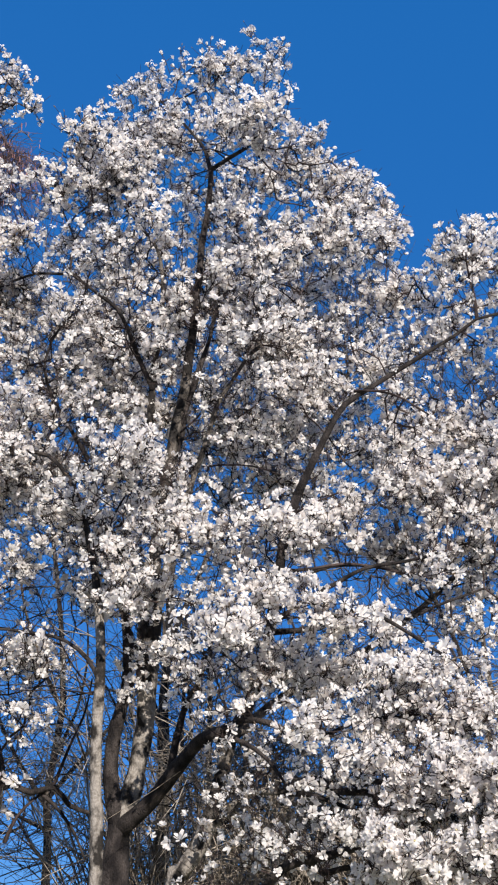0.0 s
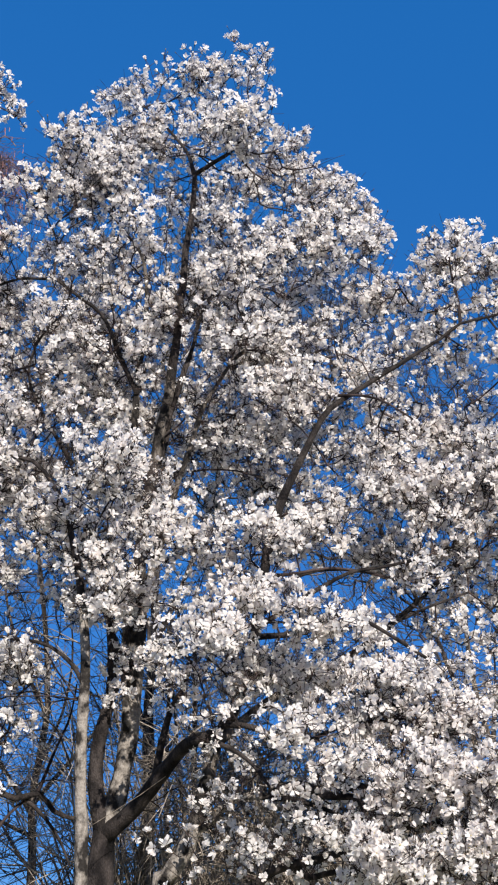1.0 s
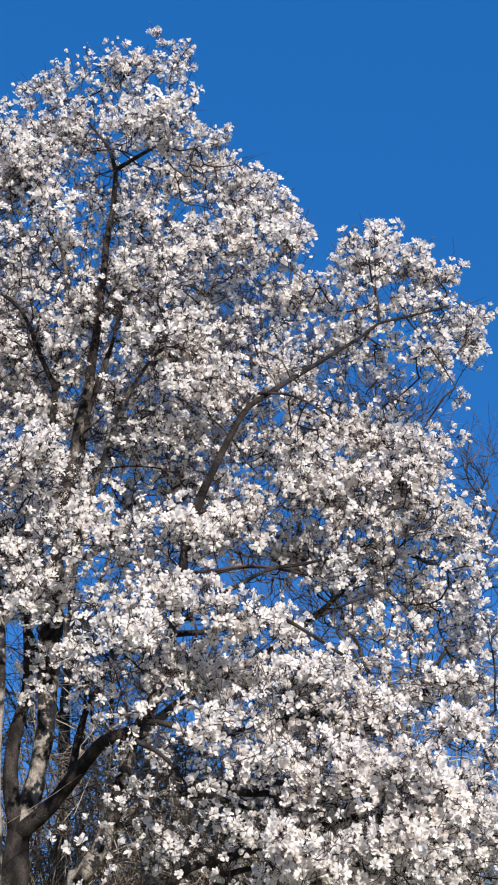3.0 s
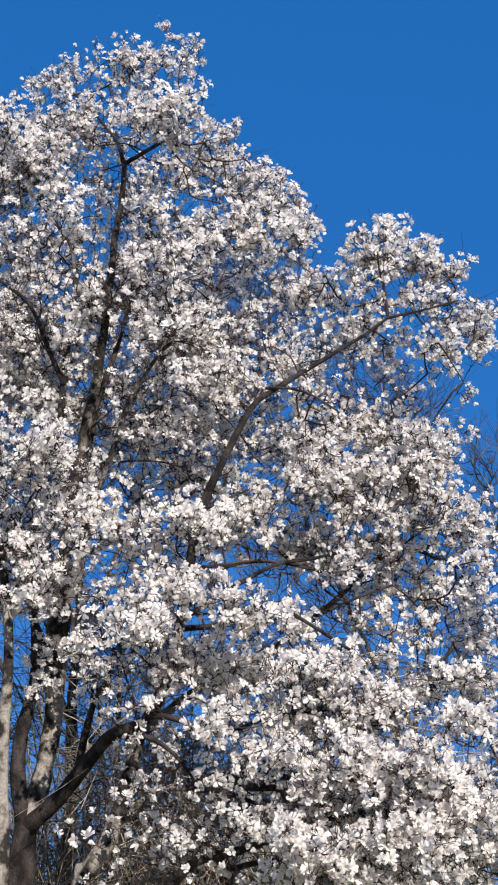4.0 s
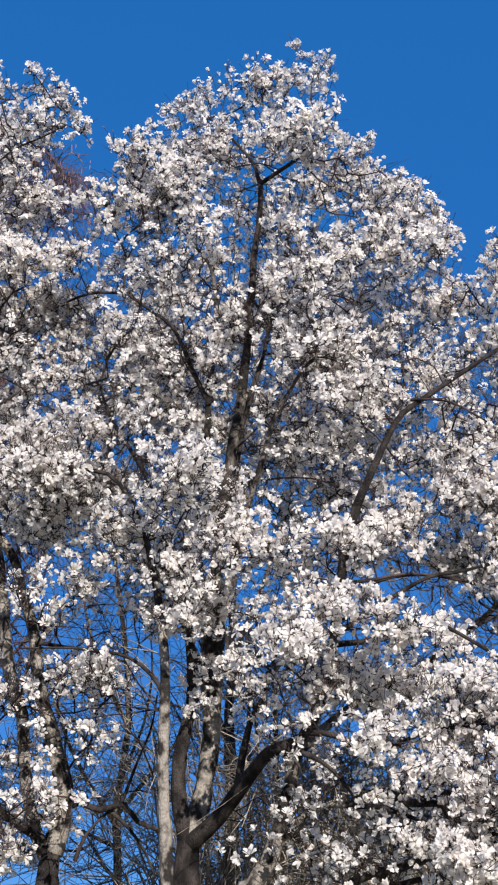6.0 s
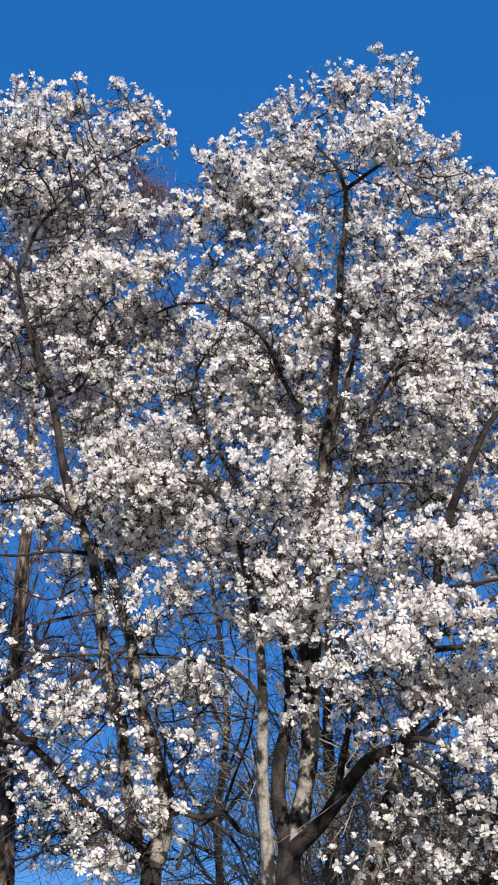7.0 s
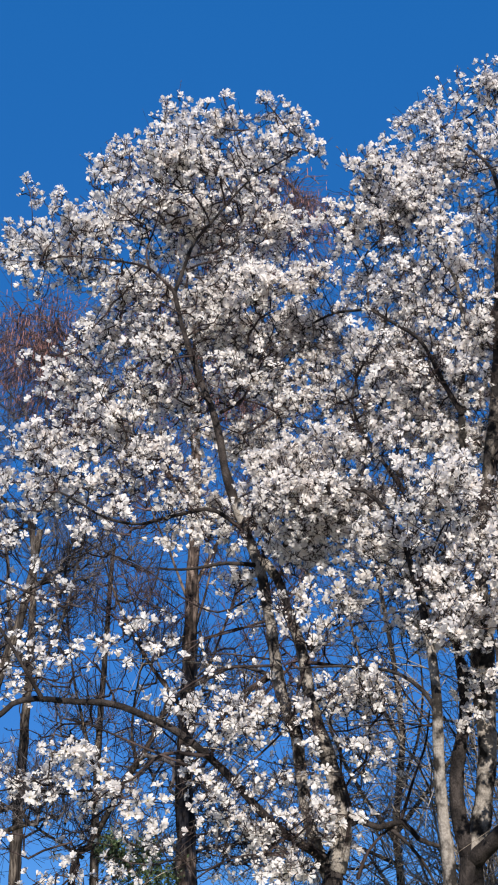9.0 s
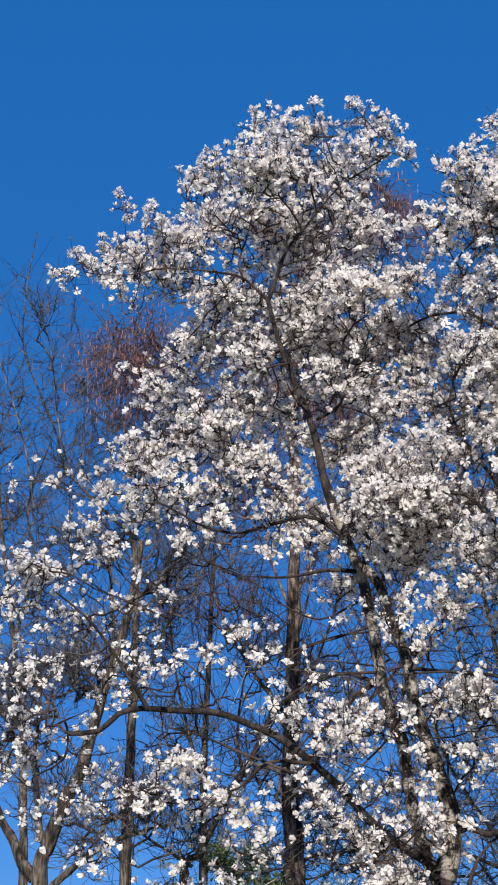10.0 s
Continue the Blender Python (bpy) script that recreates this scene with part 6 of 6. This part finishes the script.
spray(edge_tree, -13.51, 23.89, 12.48, 0.73, 0.73, 46)
spray(edge_tree, -14.38, 24.44, 9.97, 0.85, 1.46, 125)
spray(edge_tree, -12.00, 23.24, 7.17, 0.77, 0.99, 104)
bare_crown(edge_tree, 0.0070, 0.42)
far_tree = Tree("bare_tree", (-10.0, 25.0, 0.0), GREY_BARK, RED_TWIG, 37, "low-branched bare tree far behind the magnolias", "tree", "bare trees behind")
limb(far_tree, "trunk", 0.13, 0.04, (-9.11, 25.00, -0.05), (-9.11, 25.00, 3.49), (-9.14, 25.00, 4.69), (-9.15, 25.00, 5.95), (-9.11, 25.00, 7.26), (-9.07, 25.00, 8.74), (-9.02, 25.00, 9.91))
limb(far_tree, "trunk", 0.11, 0.04, (-9.54, 25.00, -0.05), (-9.54, 25.00, 3.49), (-9.13, 24.86, 4.06), (-8.76, 24.71, 4.64), (-8.44, 24.57, 5.13), (-8.17, 24.43, 5.41), (-7.86, 24.29, 5.84), (-7.65, 24.14, 6.16), (-7.39, 24.00, 6.64))
limb(far_tree, "limb", 0.05, 0.012, (-9.14, 25.00, 5.21), (-9.54, 25.00, 6.51), (-9.81, 25.00, 7.64), (-9.97, 25.00, 8.80))
limb(far_tree, "limb", 0.05, 0.012, (-7.92, 25.00, 6.33), (-7.47, 25.00, 6.95), (-7.13, 25.00, 7.48), (-6.90, 25.00, 8.01))
limb(far_tree, "limb", 0.04, 0.012, (-9.35, 25.00, 3.82), (-10.16, 25.00, 4.30), (-11.00, 25.00, 4.84), (-11.74, 25.00, 5.19))
limb(far_tree, "limb", 0.04, 0.012, (-8.37, 25.00, 5.50), (-8.49, 25.00, 6.24), (-8.39, 25.00, 7.11), (-8.16, 25.00, 8.21))
spray(far_tree, -9.82, 24.65, 8.47, 0.79, 0.91, 72)
spray(far_tree, -8.80, 25.77, 9.88, 0.82, 0.94, 72)
spray(far_tree, -7.88, 25.22, 7.91, 0.79, 0.90, 72)
spray(far_tree, -6.76, 24.45, 7.12, 0.75, 0.86, 72)
spray(far_tree, -9.41, 24.66, 6.44, 0.89, 0.78, 80)
spray(far_tree, -11.00, 25.50, 5.33, 0.93, 0.69, 80)
spray(far_tree, -8.38, 25.73, 5.82, 0.90, 0.79, 80)
spray(far_tree, -6.72, 24.26, 5.03, 0.84, 0.84, 80)
spray(far_tree, -9.29, 25.12, 4.39, 1.00, 0.67, 80)
spray(far_tree, -11.35, 24.52, 4.38, 1.01, 0.67, 64)
spray(far_tree, -7.90, 25.33, 3.98, 0.99, 0.55, 64)
spray(far_tree, -11.85, 24.21, 5.19, 0.90, 0.67, 64)
spray(far_tree, -6.18, 25.39, 4.15, 0.87, 0.65, 64)
bare_crown(far_tree, 0.0078, 0.43)
low_tree = Tree("bare_tree", (-4.2, 23.0, 0.0), GREY_BARK, RED_TWIG, 38, "bare spreading tree seen between the magnolia trunks", "tree", "bare trees behind")
limb(low_tree, "trunk", 0.11, 0.03, (-3.14, 23.00, -0.05), (-3.14, 23.00, 3.03), (-3.20, 23.00, 4.08), (-3.06, 23.00, 5.27), (-3.11, 23.00, 6.42), (-3.27, 23.00, 7.61), (-3.48, 23.00, 8.85))
limb(low_tree, "limb", 0.05, 0.012, (-3.19, 23.00, 3.81), (-3.82, 23.00, 4.73), (-4.22, 23.00, 5.58), (-4.54, 23.00, 6.65))
limb(low_tree, "limb", 0.05, 0.012, (-3.18, 23.00, 3.99), (-2.59, 23.00, 4.71), (-2.01, 23.00, 5.44), (-1.43, 23.00, 6.38), (-1.12, 23.00, 7.15))
limb(low_tree, "limb", 0.04, 0.012, (-3.16, 23.00, 3.46), (-3.99, 23.00, 3.82), (-4.85, 23.00, 4.10), (-5.63, 23.00, 4.20))
limb(low_tree, "limb", 0.04, 0.012, (-3.08, 23.00, 5.46), (-3.55, 23.00, 6.43), (-3.86, 23.00, 7.43), (-3.98, 23.00, 8.45))
limb(low_tree, "limb", 0.035, 0.01, (-3.15, 23.00, 4.53), (-2.77, 23.00, 5.55), (-2.68, 23.00, 6.60), (-2.87, 23.00, 7.60))
spray(low_tree, -3.78, 23.06, 7.64, 0.80, 0.80, 29)
spray(low_tree, -3.10, 23.22, 7.97, 0.60, 0.80, 11)
spray(low_tree, -4.53, 22.97, 6.45, 0.79, 0.79, 26)
spray(low_tree, -4.07, 23.28, 5.24, 0.89, 0.69, 35)
spray(low_tree, -3.33, 23.53, 6.04, 0.80, 0.80, 17)
spray(low_tree, -2.04, 22.32, 5.79, 0.56, 0.66, 8)
spray(low_tree, -4.91, 22.74, 4.34, 0.87, 0.68, 29)
spray(low_tree, -3.45, 22.52, 4.03, 0.85, 0.66, 35)
spray(low_tree, -5.88, 22.93, 3.83, 0.88, 0.59, 29)
spray(low_tree, -2.79, 23.17, 4.55, 0.58, 0.68, 13)
spray(low_tree, -1.25, 22.85, 5.40, 0.57, 0.77, 8)
spray(low_tree, -6.89, 23.46, 3.70, 0.81, 0.61, 29)
spray(low_tree, -4.03, 22.22, 3.31, 0.84, 0.37, 23)
spray(low_tree, -6.37, 22.46, 4.51, 0.78, 0.68, 26)
bare_crown(low_tree, 0.0066)
back_tree = Tree("bare_tree", (-1.2, 20.0, 0.0), GREY_BARK, RED_TWIG, 35, "bare dark-barked tree with purplish twigs behind the magnolia", "tree", "bare trees behind")
limb(back_tree, "trunk", 0.12, 0.04, (-1.12, 20.00, -0.05), (-1.12, 20.00, 2.51), (-1.15, 20.00, 3.80), (-1.18, 20.00, 5.00), (-1.14, 20.00, 6.26), (-1.12, 20.00, 8.02), (-1.00, 20.00, 9.90))
limb(back_tree, "limb", 0.05, 0.012, (-1.17, 20.00, 4.59), (-1.62, 20.00, 5.82), (-2.11, 20.00, 7.11), (-2.47, 20.00, 8.92), (-2.85, 20.00, 10.85))
limb(back_tree, "limb", 0.05, 0.012, (-1.16, 20.00, 5.83), (-0.50, 20.00, 7.58), (-0.10, 20.00, 9.34), (0.05, 20.00, 10.90))
spray(back_tree, -3.56, 20.64, 10.62, 1.27, 1.55, 128)
spray(back_tree, -2.92, 20.06, 11.89, 0.99, 0.99, 64)
spray(back_tree, -2.33, 20.14, 9.45, 1.08, 1.21, 90)
spray(back_tree, -3.32, 20.26, 8.07, 1.20, 1.20, 64)
spray(back_tree, -2.78, 19.95, 5.79, 1.40, 1.27, 27)
spray(back_tree, -2.80, 19.68, 4.12, 1.49, 1.36, 22)
spray(back_tree, -1.98, 19.60, 7.00, 0.89, 1.01, 51)
spray(back_tree, -0.10, 19.46, 9.51, 0.78, 1.56, 77)
spray(back_tree, -0.27, 19.22, 5.28, 1.21, 1.21, 54)
spray(back_tree, -0.83, 20.57, 3.87, 1.28, 1.28, 38)
spray(back_tree, -3.28, 20.76, 3.04, 1.17, 0.78, 9)
spray(back_tree, 0.15, 20.30, 11.04, 1.11, 0.97, 77)
spray(back_tree, -1.38, 20.79, 11.66, 1.00, 1.15, 77)
spray(back_tree, -0.42, 19.55, 12.08, 0.96, 0.82, 51)
spray(back_tree, -0.83, 20.45, 9.50, 1.09, 1.09, 77)
spray(back_tree, -1.59, 19.37, 7.99, 1.01, 1.01, 77)
spray(back_tree, 0.35, 20.26, 8.60, 1.06, 1.06, 77)
spray(back_tree, -0.06, 19.39, 6.81, 0.99, 0.99, 46)
bare_crown(back_tree, 0.0060, 0.36, climb=0.35, bend=0.06)
upright_tree = Tree("bare_tree", (-0.54, 17.80, 0.0), GREY_BARK, RED_TWIG, 39, "bare tree with several slender upright stems behind the trunks", "tree", "bare trees behind")
limb(upright_tree, "trunk", 0.06, 0.024, (-0.98, 17.60, -0.05), (-0.98, 17.60, 2.37), (-0.94, 17.60, 3.50), (-1.01, 17.60, 4.62), (-1.08, 17.60, 5.80))
limb(upright_tree, "trunk", 0.05, 0.02, (-0.72, 18.20, -0.05), (-0.72, 18.20, 2.40), (-0.81, 18.20, 3.57), (-0.81, 18.20, 4.73), (-0.81, 18.20, 5.95))
limb(upright_tree, "trunk", 0.07, 0.028, (-0.31, 17.80, -0.05), (-0.31, 17.80, 2.38), (-0.43, 17.80, 3.53), (-0.45, 17.80, 4.67), (-0.47, 17.80, 5.86))
limb(upright_tree, "trunk", 0.05, 0.02, (-0.01, 18.40, -0.05), (-0.01, 18.40, 2.41), (0.01, 18.40, 3.60), (0.05, 18.40, 4.78), (0.09, 18.40, 6.01))
limb(upright_tree, "limb", 0.035, 0.014, (-0.46, 17.20, -0.05), (-0.46, 17.20, 2.36), (-0.57, 17.20, 3.46), (-0.69, 17.20, 4.56), (-0.82, 17.20, 5.71))
spray(upright_tree, -1.08, 17.80, 5.32, 0.6, 0.6, 30)
spray(upright_tree, -0.72, 17.80, 5.55, 0.6, 0.6, 30)
spray(upright_tree, -0.34, 17.80, 5.11, 0.6, 0.7, 30)
spray(upright_tree, 0.03, 17.80, 4.97, 0.6, 0.6, 30)
spray(upright_tree, -0.82, 17.80, 4.23, 0.7, 0.6, 30)
spray(upright_tree, -0.31, 17.80, 4.02, 0.7, 0.6, 30)
spray(upright_tree, 0.13, 17.80, 3.81, 0.6, 0.5, 26)
spray(upright_tree, -1.41, 17.80, 4.51, 0.6, 0.6, 20)
bare_crown(upright_tree, 0.0056, 0.36, climb=0.6, bend=0.05)
thin_tree = Tree("bare_tree", (4.0, 20.0, 0.0), GREY_BARK, RED_TWIG, 36, "thin-stemmed bare tree with dark fine twigs", "tree", "bare trees behind")
limb(thin_tree, "trunk", 0.08, 0.02, (3.69, 20.00, -0.05), (3.69, 20.00, 2.60), (3.83, 20.00, 4.71), (4.11, 20.00, 5.97), (4.40, 20.00, 7.28))
limb(thin_tree, "limb", 0.05, 0.015, (3.81, 20.00, 4.47), (3.58, 20.00, 5.54), (3.51, 20.00, 6.83), (3.74, 20.00, 8.18), (3.62, 20.00, 9.59))
limb(thin_tree, "limb", 0.04, 0.012, (3.96, 20.00, 5.29), (4.59, 20.00, 6.14), (5.01, 20.00, 7.29), (5.53, 20.00, 8.40))
limb(thin_tree, "limb", 0.05, 0.012, (3.76, 20.00, 3.91), (3.15, 20.12, 5.99), (2.35, 20.25, 7.78), (1.68, 20.38, 9.99), (1.52, 20.50, 11.67))
spray(thin_tree, 1.64, 19.69, 11.07, 1.09, 0.81, 77)
spray(thin_tree, 3.78, 19.84, 9.63, 0.67, 0.67, 64)
spray(thin_tree, 5.25, 20.50, 9.04, 0.56, 0.83, 38)
spray(thin_tree, 3.95, 19.96, 5.54, 1.28, 1.41, 102)
spray(thin_tree, 4.70, 19.83, 7.06, 0.78, 1.31, 64)
spray(thin_tree, 2.72, 20.45, 7.39, 1.06, 1.06, 64)
spray(thin_tree, 3.32, 19.64, 7.87, 0.78, 0.78, 51)
spray(thin_tree, 2.22, 19.37, 5.98, 0.87, 0.74, 51)
spray(thin_tree, 4.91, 19.83, 5.10, 0.77, 1.03, 51)
spray(thin_tree, 5.84, 20.61, 7.94, 0.69, 1.25, 51)
spray(thin_tree, 0.28, 19.55, 11.17, 1.08, 1.08, 77)
spray(thin_tree, 1.23, 20.45, 12.48, 0.86, 0.86, 51)
spray(thin_tree, 0.48, 19.38, 8.64, 1.15, 1.02, 77)
spray(thin_tree, 1.54, 20.03, 7.43, 1.04, 1.04, 77)
spray(thin_tree, 2.54, 19.75, 10.73, 0.95, 0.81, 64)
spray(thin_tree, 3.22, 20.79, 10.40, 0.85, 0.85, 64)
spray(thin_tree, 2.22, 20.42, 9.05, 1.08, 0.95, 51)
bare_crown(thin_tree, 0.0060, 0.36, climb=0.35, bend=0.06)


# ---- thicket and evergreens behind ----
def thicket(base, wide, deep, high, count, seed):
    """A tangle of arching canes, each a thin curved tube."""
    rng = np.random.default_rng(seed)
    root = tagged(new("thicket"), label="leafless thicket of tangled pale brown canes", category="shrub")
    root.location = base
    verts, faces, at = [], [], 0
    for k in range(count):
        foot = np.array([rng.uniform(-wide, wide), rng.uniform(-deep, deep), 0.0])
        top = high * rng.uniform(0.35, 1.0)
        lean = np.clip(rng.standard_normal(2), -1.6, 1.6) * 0.34 * top
        bow = np.array([lean[0] * 0.3, lean[1] * 0.3, top])
        end = np.array([lean[0] * 1.6, lean[1] * 1.2, top * rng.uniform(0.15, 1.0)])
        t = np.linspace(0, 1, 14)[:, None]
        line = foot + 2 * t * (1 - t) * bow * 1.1 + t * t * end + np.cumsum(rng.standard_normal((14, 3)), axis=0) * 0.035
        r = rng.uniform(0.005, 0.014)
        v, q = rings(line, np.linspace(r, r * 0.35, 14), 3)
        if k < 90:
            mesh_object("cane", v.tolist(), q.tolist(), [CANE_BARK], root)
            continue
        verts.append(v), faces.append(q + at)
        at += len(v)
        for j in range(8):
            p = line[rng.integers(2, 13)]
            w = rng.standard_normal(3) * 0.45 + (0, 0, 0.05)
            v, q = rings(np.array([p, p + w * 0.5 + rng.standard_normal(3) * 0.03, p + w]), (r * 0.5, r * 0.4, r * 0.25), 3)
            verts.append(v), faces.append(q + at)
            at += len(v)
    mesh_object("canes", np.concatenate(verts).tolist(), np.concatenate(faces).tolist(), [CANE_BARK], root, kind="stuff")


def evergreen(base, wide, high, count, seed):
    """A dark evergreen shrub: stems and many small leaves in uneven clumps."""
    rng = np.random.default_rng(seed)
    root = tagged(new("evergreen_shrub"), label="dark green evergreen shrub with small leaves", category="shrub")
    root.location = base
    lumps = [(np.array([rng.uniform(-wide, wide) * 0.8, rng.uniform(-wide, wide) * 0.6, high * rng.uniform(0.25, 0.9)]), wide * rng.uniform(0.25, 0.5)) for _ in range(14)]
    for c, r in lumps[:6]:
        line, share = spline([(c[0] * 0.1, c[1] * 0.1, -0.05), tuple(c * 0.5 + (0.05, 0, 0.05)), tuple(c)], 0.15)
        v, q = rings(line, 0.04 - 0.03 * share, 6)
        mesh_object("stem", v.tolist(), q.tolist(), [GREY_BARK], root)
    per = count // len(lumps)
    c = np.concatenate([m + rng.standard_normal((per, 3)) * r * 0.55 for m, r in lumps])
    c[:, 2] = np.maximum(c[:, 2], 0.05)
    a, b = rng.standard_normal(c.shape), rng.standard_normal(c.shape)
    a /= np.linalg.norm(a, axis=1)[:, None]
    b -= a * np.sum(a * b, axis=1)[:, None]
    b /= np.linalg.norm(b, axis=1)[:, None]
    s = rng.uniform(0.02, 0.042, len(c))[:, None]
    nrm = np.cross(a, b) * s * 0.25
    v = np.stack([c - a * s, c + b * s * 0.45 + nrm, c + a * s, c - b * s * 0.45 + nrm], 1).reshape(-1, 3)
    i = np.arange(len(c))[:, None] * 4
    mesh_object("leaves", v.tolist(), np.concatenate([i + (0, 1, 2), i + (0, 2, 3)]).tolist(), [EVERGREEN], root, kind="stuff")


thicket((0.35, 15.2, 0.0), 1.7, 0.8, 5.4, 760, 41)
thicket((2.4, 16.0, 0.0), 1.8, 0.9, 4.8, 420, 42)
thicket((-1.3, 17.4, 0.0), 1.0, 0.8, 3.5, 96, 45)
evergreen((1.0, 17.6, 0.0), 2.0, 4.0, 16000, 43)
evergreen((-5.85, 17.5, 0.0), 0.55, 3.7, 9000, 44)
